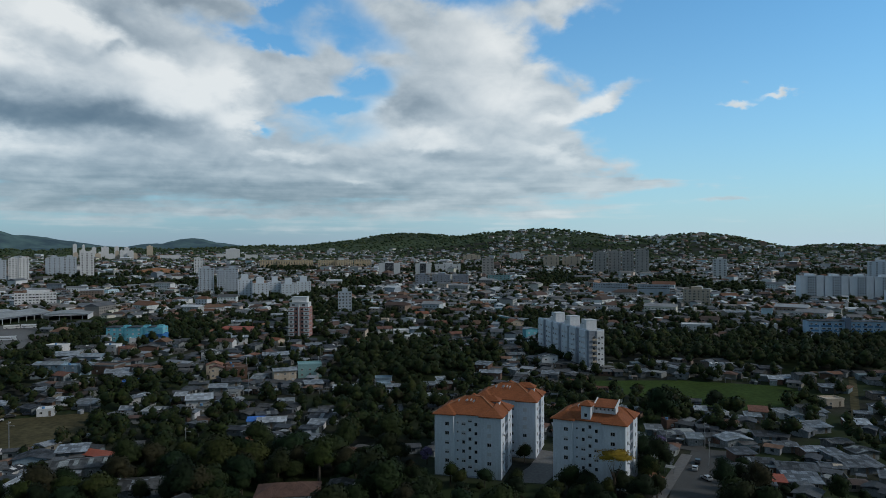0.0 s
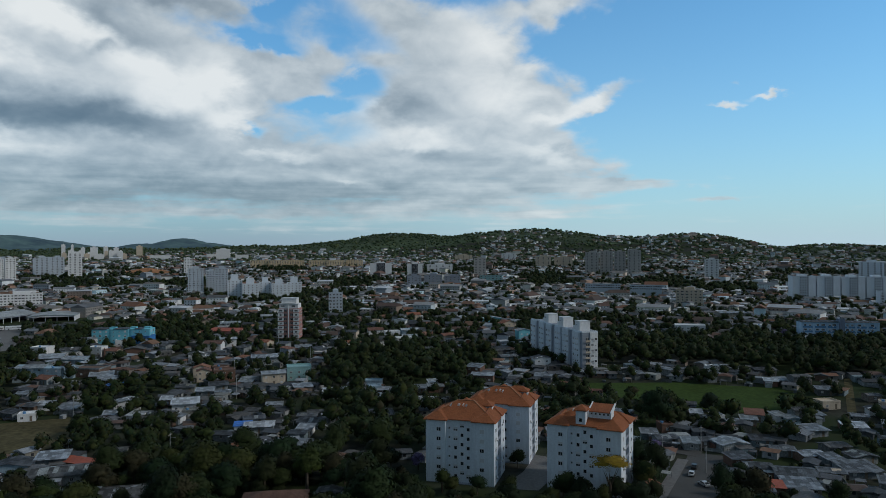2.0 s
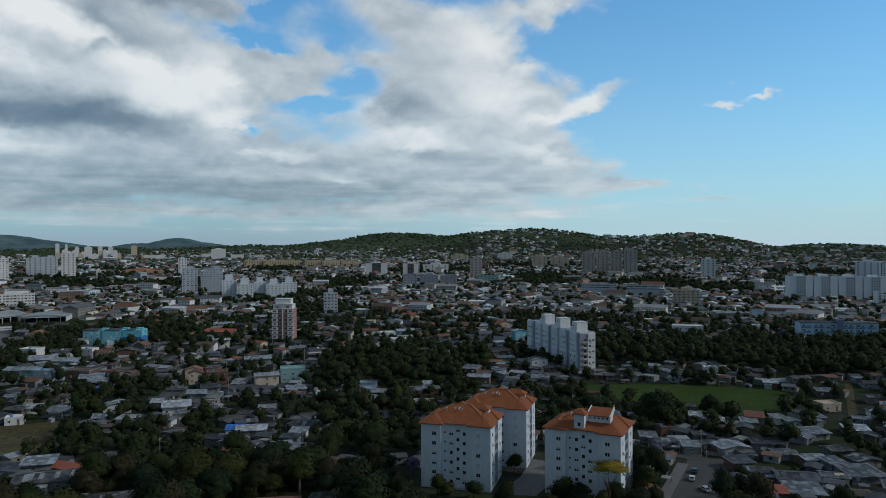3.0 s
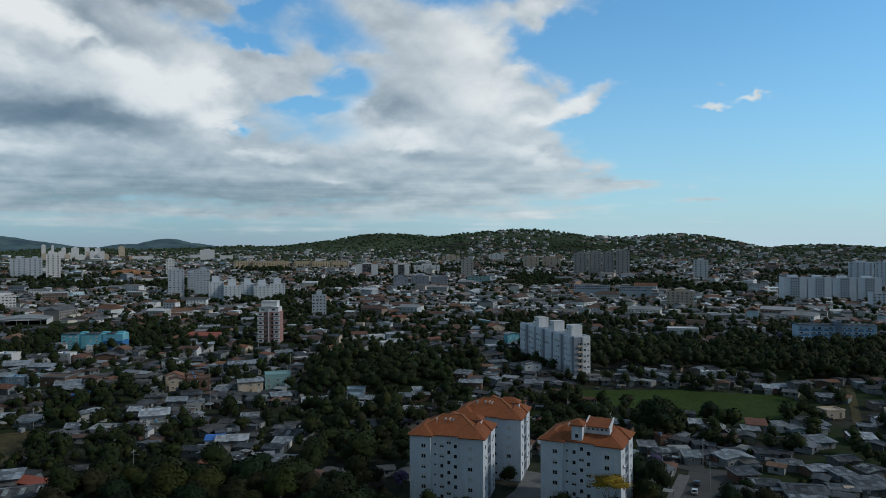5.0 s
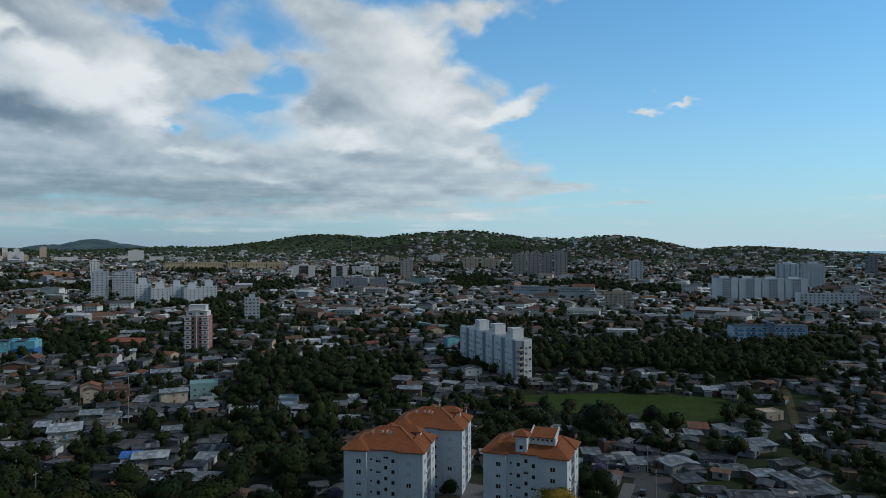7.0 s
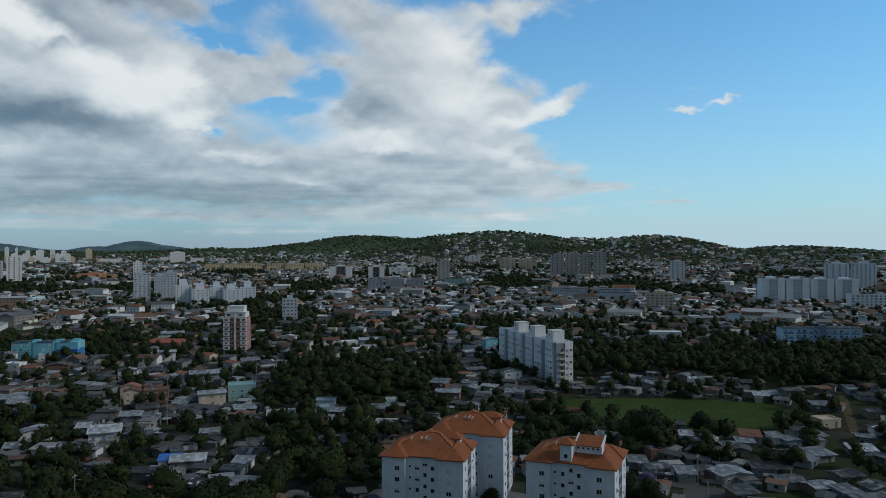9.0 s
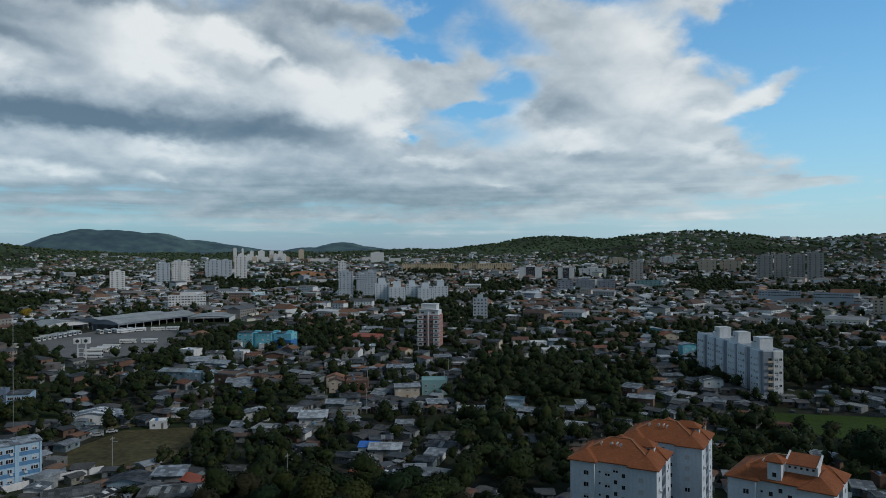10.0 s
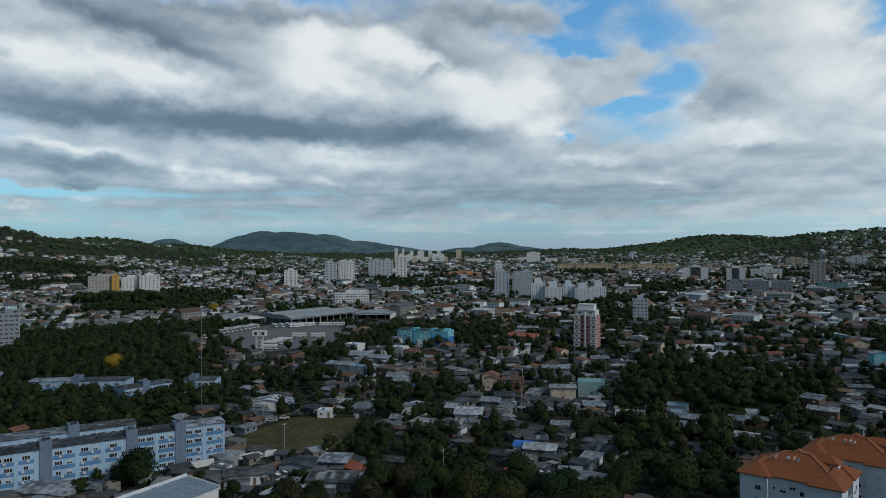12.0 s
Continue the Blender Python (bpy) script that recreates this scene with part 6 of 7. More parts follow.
house(5.6, 439.3, 7.8, 6.0, 2.5, 14, "e", "c", "v")
house(8.3, 416.5, 9.8, 7.6, 2.8, 20, "e", "c", "v")
house(-4.9, 366.5, 10.8, 8.4, 4, -6, "e", "l", "k")
house(-28.3, 355.3, 7.8, 6.1, 2.6, 16, "m", "l", "k")
house(26.0, 370.6, 8.3, 6.4, 2.5, -7, "m", "l", "v")
house(-234.7, 349.2, 14.0, 9.9, 5.4, 6, "e", "l", "s")
house(-222.1, 347.7, 9.0, 6.5, 5, 1, "f", "c", "s")
house(-216.6, 351.2, 5.6, 5.5, 5.4, 2, "g", "l", "s")
house(-233.4, 386.3, 13.9, 10.7, 3.4, -2, "e", "l", "s")
house(-274.7, 415.5, 10.5, 8.2, 4, -2, "f", "c", "w")
house(-251.5, 409.1, 11.8, 9.1, 4.5, 24, "e", "c", "w")
house(-260.4, 441.9, 7.4, 5.8, 6, -4, "g", "l", "w")
house(-236.6, 410.6, 8.7, 6.7, 5.4, -2, "f", "c", "w")
house(-228.3, 411.9, 8.4, 6.5, 4.4, 23, "f", "c", "k")
house(-215.5, 415.0, 10.5, 8.1, 4.4, 18, "g", "c", "k")
house(-229.7, 452.7, 11.8, 9.1, 6.5, 2, "f", "c", "B")
house(-241.7, 449.9, 8.9, 6.9, 4, 16, "f", "c", "w")
house(-254.0, 392.2, 13.6, 10.5, 2.5, 18, "m", "l", "v")
house(-198.7, 349.3, 10.7, 8.2, 2.6, 27, "m", "l", "v")
house(-169.9, 398.5, 9.0, 7.0, 5, 17, "g", "c", "w")
house(-147.2, 354.1, 6.8, 5.5, 5.4, 20, "g", "o", "b")
house(-163.3, 630.2, 13.2, 10.2, 5, 15, "f", "c", "b")
house(-193.4, 612.5, 10.2, 7.9, 4, 1, "e", "l", "v")
house(-48.8, 551.9, 11.8, 9.1, 4, 15, "e", "o", "v")
house(-69.5, 612.0, 11.5, 8.9, 5.4, 21, "e", "o", "b")
house(-31.5, 560.2, 11.9, 9.2, 4, -5, "e", "c", "v")
house(-220.3, 278.6, 19.1, 11.0, 3, 24, "g", "c", "w")
house(-176.3, 207.9, 5.3, 5.5, 3.6, 17, "g", "c", "w")
house(-163.3, 207.3, 14.6, 6.0, 3.3, 43, "m", "c", "w")
house(-197.3, 176.1, 6.5, 5.5, 3, 24, "e", "c", "v")
house(-205.2, 169.5, 15.9, 11.0, 3.2, 18, "e", "c", "v")
house(-243.9, 348.8, 12.0, 9.3, 4, 36, "e", "c", "w")
house(-109.7, 426.3, 14.2, 11.0, 4, 40, "e", "c", "w")
house(-89.4, 446.9, 9.0, 6.9, 5, 39, "e", "o", "w")
house(-56.9, 482.1, 9.3, 7.2, 4.5, 13, "e", "l", "s")
house(-31.8, 489.3, 9.0, 7.0, 4, 32, "e", "o", "v")


def workshop_hall():
    """A long white hall: low parapets round a blue-grey sheet roof that falls to the east."""
    x, y, w, d, h = -168.5, 158.0, 13.5, 29.0, 8.2
    claim_plot(x, y, 0, w, d, 1.0)
    ob = thing("workshop_hall", pose(x, y, ground_at(x, y) - 0.4), "long white workshop hall with parapets and blue-grey sheet roof", "workshop")
    wall = part("wall", Shape().sweep([(0, 0), (w, 0), (w, h - 1.4), (0, h - 0.5)][::-1], 0, d), M_WHITE, ob)
    top = Shape()
    n = 14
    for k in range(n):
        v0, v1, z = d * k / n, d * (k + 1) / n, 0.05 * (k % 3)
        top.hull([(0.3, v0, h - .5 + z), (w + .5, v0, h - 1.4 + z), (w + .5, v1, h - 1.4 + z), (0.3, v1, h - .5 + z), (0.3, v0, h - .42 + z), (w + .5, v0, h - 1.32 + z), (w + .5, v1, h - 1.32 + z), (0.3, v1, h - .42 + z)],
                 [(3, 2, 1, 0), (4, 5, 6, 7), (0, 1, 5, 4), (1, 2, 6, 5), (2, 3, 7, 6), (3, 0, 4, 7)])
    part("roof", top, M_BLUESHEET, ob, "blue-grey sheet roof")
    part("parapet", Shape().box(-0.25, -0.2, 0, 0.3, d + 0.3, h + 0.4), M_WHITE, ob)
    part("gable", Shape().sweep([(0.3, h - 1.2), (w + .2, h - 2.0), (w + .2, h - 0.9), (0.3, h + 0.1)][::-1], d, d + 0.3), M_WHITE, ob)
    for k in range(5):
        part("window", W_MID, None, wall, m=pose(w, 3 + 5.5 * k, 2.2, 0, 0, 90))


workshop_hall()
shack_fill(105, ((-36, 63), (150, 460)))


# ---- the suburbs beyond, in one mesh a district ----
def far_houses(name, count, r0, r1, az0, az1, label, low=False, glass=True):
    """Joined small houses: walls, roofs and dark window strips, loosely in streets that follow the slope."""
    s = Shape()
    made = 0
    for _ in range(count * 4):
        if made >= count:
            break
        az, r = random.uniform(az0, az1), math.sqrt(random.uniform(r0**2, r1**2))
        x, y = polar(az, r)
        green = noise.noise(Vector((x * 0.006, y * 0.006, 3.3)))
        clump = noise.noise(Vector((x * 0.014, y * 0.014, 9.1)))
        if (green > 0.34 and not low) or (low and clump > 0.16) or inside(x, y, NO_HOUSES) or any(inside(x, y, g) for g in WOODS) or any(inside(x, y, g) for g in GLADES + [BANK]):
            continue
        w, d, h = random.uniform(6, 13), random.uniform(5.5, 9.5), random.choice((2.6, 2.8, 3.0, 3.2, 5.2, 2.7, 2.8))
        if low:
            w, d, h = random.uniform(4, 7.5), random.uniform(4, 7), random.choice((2.3, 2.5, 2.7))
        if not free(x, y, max(w, d) * (0.2 if low else 0.5)):
            continue
        claim(x, y, max(w, d) * (0.3 if low else 0.42))
        if r0 > 600 and random.random() < 0.05:
            w, d, h = w * 2.2, d * 1.6, random.choice((5, 6, 9))
        z = ground_at(x, y)
        # the upper slopes stay wooded, but for one spur that is built up to its crest
        if r0 >= 1900 and not -6.5 < az < 1.0 and z > (96 if az > 50 else 104 if az < -8 else 58) + 16 * clump:
            continue
        z -= 1
        h += 1
        a = radians(random.choice((-18, 72, -30, 60, 10)) + random.uniform(-8, 8) + az * 0.4)
        c, q = math.cos(a), math.sin(a)

        def put(points):
            return [(x + u * c - v * q, y + u * q + v * c, z + t) for u, v, t in points]
        W, D = w / 2, d / 2
        roof_slot = 2 if random.random() < (0.16 if low else 0.22) else 1
        flat = random.random() < (0.2 if low else 0.1)
        s.hull(put([(-W, -D, 0), (W, -D, 0), (W, D, 0), (-W, D, 0), (-W, -D, h), (W, -D, h), (W, D, h), (-W, D, h)]), [(4, 5, 6, 7), (0, 1, 5, 4), (1, 2, 6, 5), (2, 3, 7, 6), (3, 0, 4, 7)], 0)
        if not flat:
            o, k = 0.6, ((0.55 if roof_slot == 2 else 0.34) if not low else 0.24) * D
            e = 0.5 if roof_slot == 2 and random.random() < 0.5 else 1
            s.hull(put([(-W - o, -D - o, h - .1), (W + o, -D - o, h - .1), (W + o, D + o, h - .1), (-W - o, D + o, h - .1), (-W * e - o, 0, h + k), (W * e + o, 0, h + k)]),
                   [(3, 2, 1, 0), (0, 1, 5, 4), (2, 3, 4, 5), (1, 2, 5), (3, 0, 4)], roof_slot)
        if not low and random.random() < 0.55:
            # a lower wing or shed against one side
            b0, b1, t1 = random.uniform(-W, 0), random.uniform(1.5, W + 2), h * random.uniform(0.55, 0.8)
            reach, deep = random.choice(((-D - random.uniform(2, 4), -D), (D, D + random.uniform(2, 4)))), 0.5
            s.hull(put([(b0, reach[0], 0), (b1, reach[0], 0), (b1, reach[1], 0), (b0, reach[1], 0), (b0, reach[0], t1), (b1, reach[0], t1), (b1, reach[1], t1 + deep), (b0, reach[1], t1 + deep)]),
                   [(0, 1, 5, 4), (1, 2, 6, 5), (2, 3, 7, 6), (3, 0, 4, 7)], 0)
            s.hull(put([(b0 - .3, reach[0] - .3, t1), (b1 + .3, reach[0] - .3, t1), (b1 + .3, reach[1] + .1, t1 + deep + .05), (b0 - .3, reach[1] + .1, t1 + deep + .05)]), [(0, 1, 2, 3)], 1)
        if glass:
            for fl in range(1 if h < 5 else 2 if h < 8 else 3):
                for k in range(max(1, int(w / 3))):
                    u = -W + w * (k + .5) / max(1, int(w / 3))
                    zz = 1.9 + fl * 2.7
                    for side in (-D - 0.04, D + 0.04):
                        pts = [(u - .55, side, zz), (u + .55, side, zz), (u + .55, side, zz + 1), (u - .55, side, zz + 1)]
                        s.face(put(pts if side < 0 else pts[::-1]), 3)
        made += 1
    ob = new(name, s.mesh(name, [M_SHADEDSHACK if low else M_SUNLITWALL if r0 > 600 else M_FARWALL, M_SHADEDSHACKSHEET if r1 < 700 else M_SUNLITSHEET, M_FARTILE, M_GLASS]))
    tagged(ob, label, "houses", kind="stuff")


# palette halved: weathered boards, and the cloud shade over the near town
M_SHADEDSHACK = material("cloud_shaded_shack_wall", [(r * .5, g * .5, b * .5) for r, g, b in PAINTS], 0.9, vary="island", amount=0.3)
# same palette brightened, so sunlight on the farther town is in the colour
M_SUNLITWALL = material("sunlit_town_wall", [(min(.8, r * 1.4), min(.81, g * 1.42), min(.82, b * 1.42)) for r, g, b in PAINTS] + [(.8, .79, .77), (.78, .78, .78), (.18, .15, .14), (.33, .25, .20), (.26, .21, .18), (.30, .28, .26)], 0.85, vary="island", amount=0.2)
# same palette at three quarters, dimmer than the farther town
M_FARWALL = material("dimmed_far_wall", [(r * .75, g * .75, b * .75) for r, g, b in PAINTS] + [(.70, .70, .69), (.16, .14, .13), (.22, .20, .19), (.40, .22, .15)], 0.85, vary="island", amount=0.15)
# old dirty sheets, with cloud shade dimmed into the colour
M_SHADEDSHACKSHEET = material("cloud_shaded_shack_sheet", [(r * .52, g * .55, b * .59) for r, g, b in SHEETS], 0.75, vary="island", grain=1.5, amount=0.35)
# roof palette lightened: sunlight on the far town put into the colour
M_SUNLITSHEET = material("sunlit_far_sheet", [(r * 1.15, g * 1.17, b * 1.2) for r, g, b in SHEETS], 0.75, vary="island", amount=0.25)
M_FARTILE = material("far_tile", [(r * .66, g * .85, b * .95) for r, g, b in TILES], 0.85, vary="island", amount=0.25)
far_houses("near_shacks", 620, 165, 460, -36, 64, "low sheet-roofed shacks crowded between houses", low=True)
far_houses("middle_suburb", 440, 450, 640, -36, 64, "crowded painted houses of the middle suburb")
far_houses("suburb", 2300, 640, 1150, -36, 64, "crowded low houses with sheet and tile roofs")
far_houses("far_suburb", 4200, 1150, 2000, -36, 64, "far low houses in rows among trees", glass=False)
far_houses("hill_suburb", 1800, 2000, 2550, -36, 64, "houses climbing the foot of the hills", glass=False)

# ---- trees: the nearest singly, the rest joined ----
single = []
for outline in WOODS:
    xs, ys = zip(*outline)
    x = min(xs)
    while x < max(xs):
        y = min(ys)
        while y < max(ys):
            a, b = x + random.uniform(-3.5, 3.5), y + random.uniform(-3.5, 3.5)
            if inside(a + 9 * noise.noise(Vector((a * .05, b * .05, 0))), b + 9 * noise.noise(Vector((a * .05, b * .05, 5))), outline) and free(a, b, 2.5):
                single.append((math.hypot(a, b - 20), a, b, random.choice((0.75, 0.9, 1.0, 1.15, 1.3) if outline in WOODS[:5] else (0.55, 0.66, 0.78, 0.9, 1.1))))
            y += 8.2
        x += 8.2
for _ in range(8000):
    az, r = random.uniform(-36, 64), math.sqrt(random.uniform(175**2, 640**2))
    x, y = polar(az, r)
    if free(x, y, 1.2) and not any(inside(x, y, g) for g in GLADES + NO_TREES):
        clump = noise.noise(Vector((x * 0.014, y * 0.014, 9.1)))
        if clump > 0.1:
            claim(x, y, 1.9)
            single.append((r, x, y, random.uniform(0.5, 1.1)))
        elif clump > -0.5 and random.random() < (0.4 if r < 270 else 0.7):
            claim(x, y, 1.8)
            single.append((r, x, y, random.uniform(0.3, 0.65) if r < 270 else random.uniform(0.42, 0.98)))
for _ in range(60):
    x, y = random.uniform(-300, -215), random.uniform(195, 285)
    if inside(x, y, WOODS[4]) or inside(x, y, [(-232, 200), (-222, 250), (-255, 290), (-280, 260)]):
        if free(x, y, 3.0):
            single.append((math.hypot(x, y), x, y, random.uniform(0.9, 1.2)))
# low growth before the half-hidden slabs
FRONT = [(-331, 236), (-300, 262), (-262, 288), (-232, 262), (-296, 200)]
single = [(r, x, y, min(q, 0.86) if inside(x, y, FRONT) else q) for r, x, y, q in single]
# lower growth at the foot of the orange-roofed blocks
FOOT = [(-32, 192), (42, 186), (44, 224), (-32, 228)]
single = [(r, x, y, min(q, 0.66) if inside(x, y, FOOT) else q) for r, x, y, q in single]
single.sort()
for r, x, y, q in single[:280]:
    tree(x, y, q)
spread("grove", SMALL_TREES, [(x, y, ground_at(x, y), q, random.uniform(0, 6.3)) for r, x, y, q in single[280:]], M_LEAF, "dark green trees between the houses", "trees")

# fences, leaning sheets and odd heaps in the yards between the shacks
clutter = Shape()
for _ in range(2600):
    az, r = random.uniform(-36, 64), math.sqrt(random.uniform(165**2, 430**2))
    x, y = polar(az, r)
    if not free(x, y, 0.9) or any(inside(x, y, g) for g in WOODS + GLADES) or inside(x, y, NO_HOUSES):
        continue
    a = radians(random.choice((-18, 72)) + random.uniform(-9, 9))
    c, q, z = math.cos(a), math.sin(a), ground_at(x, y)
    w, d, h = random.choice(((random.uniform(3, 8), 0.12, random.uniform(1.2, 1.9)), (random.uniform(1, 2.6), random.uniform(0.8, 2), random.uniform(0.4, 1.5)), (random.uniform(2, 4), random.uniform(1.6, 3), 2.0)))
    lift = random.uniform(0, 0.4) if d > 0.5 else 0.0
    low = z - 0.4 if h < 1.95 else z + 1.85
    ring = [(x + u * c - v * q, y + u * q + v * c) for u, v in ((0, 0), (w, 0), (w, d), (0, d))]
    clutter.hull([(u, v, low) for u, v in ring] + [(u, v, z + h + (lift if k > 1 else 0.0)) for k, (u, v) in enumerate(ring)], [(3, 2, 1, 0), (4, 5, 6, 7), (0, 1, 5, 4), (1, 2, 6, 5), (2, 3, 7, 6), (3, 0, 4, 7)], 0 if random.random() < 0.45 else 1)
    if h >= 1.95:
        for u, v in ring:
            clutter.box(u - 0.06, v - 0.06, z - 0.3, u + 0.06, v + 0.06, low)
tagged(new("yard_clutter", clutter.mesh("yard_clutter", [M_SHADEDSHACK, M_SHADEDSHACKSHEET])), "board fences, sheet canopies and heaps in the yards", "fence", kind="stuff")

places = []
for k in range(21000):
    az, r = random.uniform(-37, 65), random.uniform(480, 1750)
    x, y = polar(az, r)
    green = noise.noise(Vector((x * 0.006, y * 0.006, 3.3)))
    if (green > 0.3 or k % 2 == 0) and free(x, y, 1.2) and not inside(x, y, BANK) and not inside(x, y, YARD):
        places.append((x, y, ground_at(x, y) - 0.5, random.uniform(0.4, 1.05) if green < 0.3 else random.uniform(0.6, 1.25), random.uniform(0, 6.3)))
# a row of taller trees before the beige and white blocks
for k in range(60):
    x, y = polar(random.uniform(49.8, 55.5), random.uniform(925, 975))
    places.append((x, y, ground_at(x, y) - 0.5, random.uniform(1.5, 2.0), random.uniform(0, 6.3)))
spread("town_trees", FAR_TREES, places, M_LEAF, "dark green street and garden trees of the town", "trees")
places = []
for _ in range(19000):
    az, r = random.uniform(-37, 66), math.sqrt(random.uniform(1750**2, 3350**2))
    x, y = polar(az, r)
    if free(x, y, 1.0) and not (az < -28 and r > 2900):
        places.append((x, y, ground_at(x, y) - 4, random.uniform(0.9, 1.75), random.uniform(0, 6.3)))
spread("hill_woods", HILL_TREES, places, M_LITFOLIAGE, "woods on the hills behind the town", "trees")


# ---- the bus yard ----
def hall(x, y, heading, w, d, h, arch, wall, label, open_side=False):
    """A long hall with a bowed sheet roof and a dark open front. x, y: near left corner."""
    claim_plot(x, y, heading, w, d, 2)
    z0 = ground_at(x, y) - 0.4
    ob = thing("bus_hall", pose(x, y, z0, 0, 0, heading), label, "depot hall", "bus depot halls")
    part("wall", Shape().box(0, 0.4, 0, 0.4, d, h).box(w - 0.4, 0.4, h - 1.2 if open_side else 0, w, d, h).box(0.4, d - 0.4, 0, w - 0.4, d, h), wall, ob)
    n = 14
    arc = [(-0.6 + (w + 1.2) * k / n, h + arch * math.sin(math.pi * k / n)) for k in range(n + 1)]
    part("roof", Shape().sweep((arc + [(p, q - 0.25) for p, q in arc[::-1]])[::-1], -0.6, d + 0.6), M_DEPOT, ob, "weathered grey bowed sheet roof")
    part("gable", Shape().sweep(([(0, h - 0.9), (w, h - 0.9)] + [(p, q - 0.25) for p, q in arc[::-1] if 0 <= p <= w])[::-1], 0.1, 0.35), wall, ob)
    for k in range(max(1, int(w / 9))):
        part("post", Shape().box(w * (k + .5) / max(1, int(w / 9)) - .2, 0.1, 0, w * (k + .5) / max(1, int(w / 9)) + .2, 0.4, h - 0.9), M_GREYWALL, ob)
    for k in range(int(d / 9) + 1 if open_side else 0):
        part("post", Shape().box(w - 0.4, 0.4 + 9 * k, 0, w, 0.8 + 9 * k, h - 1.2), M_WHITE, ob)
    return ob


hall(-463, 487, 72, 36, 30, 5.0, 3.0, M_WHITE, "white depot hall with bowed roof and dark open front")
hall(-440, 512, -4, 28, 92, 6.2, 3.2, M_GREYWALL, "long depot hall with weathered bowed roof and open side", True)
hall(-469, 528, -4, 28, 76, 5.6, 2.6, M_GREYWALL, "depot hall with grey bowed roof behind the first")
hall(-398, 580, 22, 36, 40, 5.0, 1.2, M_WHITE, "pale hall with grey roof beside the depot")


def bus_parts():
    """A coach 11 m long along x: rounded body, window band, windscreen, four wheels."""
    prof = [(-1.25, 0.45), (1.25, 0.45), (1.27, 2.2), (1.15, 2.95), (0.9, 3.15), (-0.9, 3.15), (-1.15, 2.95), (-1.27, 2.2)]
    body = Shape().sweep(prof[::-1], -5.4, 5.4, "x")
    band = Shape().sweep([(-1.285, 1.55), (1.285, 1.55), (1.24, 2.45), (-1.24, 2.45)][::-1], -4.9, 5.0, "x")
    front = Shape().hull([(5.42, -1.05, 1.3), (5.42, 1.05, 1.3), (5.42, 0.95, 2.65), (5.42, -0.95, 2.65), (5.3, -1.05, 1.3), (5.3, 1.05, 1.3), (5.3, .95, 2.65), (5.3, -.95, 2.65)], [(0, 1, 2, 3), (0, 4, 5, 1), (1, 5, 6, 2), (2, 6, 7, 3), (3, 7, 4, 0)])
    wheel = Shape()
    ring = [(0.5 * math.cos(2 * math.pi * k / 12), 0.5 + 0.5 * math.sin(2 * math.pi * k / 12)) for k in range(12)]
    wheel.sweep(ring, -0.14, 0.14)
    return body.mesh("body", M_COACH), band.mesh("window_band", M_GLASS), front.mesh("windscreen", M_GLASS), wheel.mesh("wheel", M_RUBBER)


BUS_BODY, BUS_BAND, BUS_FRONT, WHEEL = bus_parts()


def bus(x, y, heading):
    ob = thing("bus", pose(x, y, ground_at(x, y) + 0.14, 0, 0, heading), "white city bus with dark window band parked in the yard", "bus", "parked buses")
    part("body", BUS_BODY, None, ob)
    part("window_band", BUS_BAND, None, ob)
    part("windscreen", BUS_FRONT, None, ob)
    for u in (-3.2, 3.6):
        for v in (-1.15, 1.15):
            part("wheel", WHEEL, None, ob, m=pose(u, v, 0))


for k in range(10):
    bus(-424 - 0.5 * k, 436 + 5.2 * k, -8)
for k in range(5):
    bus(-414 + 3.4 * k, 492 + 4.6 * k, -30)
for x, y, a in ((-398, 500, 60), (-394, 512, 60), (-382, 520, 28), (-372, 526, 28), (-352, 451, 25), (-339, 457, 25), (-338, 404, 20), (-340, 411, 20), (-341, 418, 20), (-343, 425, 20), (-326, 391, 20), (-412, 410, 15)):
    bus(x, y, a)


def sign_tower():
    x, y = -326.7, 383.0
    ob = thing("sign_tower", pose(x, y, ground_at(x, y), 0, 0, 30), "white lattice sign tower with square signs at the yard entrance", "sign")
    for u in (-2.2, 2.2):
        for v in (-1.2, 1.2):
            part("post", Shape().box(u - .18, v - .18, -0.5, u + .18, v + .18, 10), M_WHITE, ob)
    for z in (2.4, 4.8, 7.2):
        part("brace", Shape().box(-2.0, -1.3, z, 2.0, -1.1, z + .25), M_WHITE, ob)
    for u in (-2.3, 2.3):
        board = part("board", Shape().box(u - 2.1, -1.5, 10, u + 2.1, 1.5, 13.4), M_WHITE, ob, "white sign board")
        part("emblem", Shape().hull([(u + 1.1 * math.cos(math.pi * k / 4), -1.53, 11.7 + 1.1 * math.sin(math.pi * k / 4)) for k in range(8)], [tuple(range(8))]), M_DARK, board, "dark plain emblem")


sign_tower()


# ---- masts, poles ----
def lattice_mast(x, y, high, label, foot=0.0):
    ob = thing("radio_mast", pose(x, y, ground_at(x, y) + foot), label, "radio mast")
    r = 0.11 if high < 50 else 0.5
    for k in range(3):
        a = 2 * math.pi * k / 3
        part("leg", Shape().tube(r * math.cos(a), r * math.sin(a), -1, high, r * .28, r * .28, 5), M_STEEL, ob)
    n = int(high / (8 * r))
    s = Shape()
    for k in range(n):
        s.box(-r * .8, -r * .5, high * k / n, r * .9, r * .5, high * k / n + r * .3)
    part("rung", s, M_STEEL, ob)
    return ob


lattice_mast(-237.6, 255.1, 48.0, "thin steel radio mast behind the slabs")
x, y = polar(5.55, 2080)
lattice_mast(x, y, 52.0, "tall steel mast below the hill")


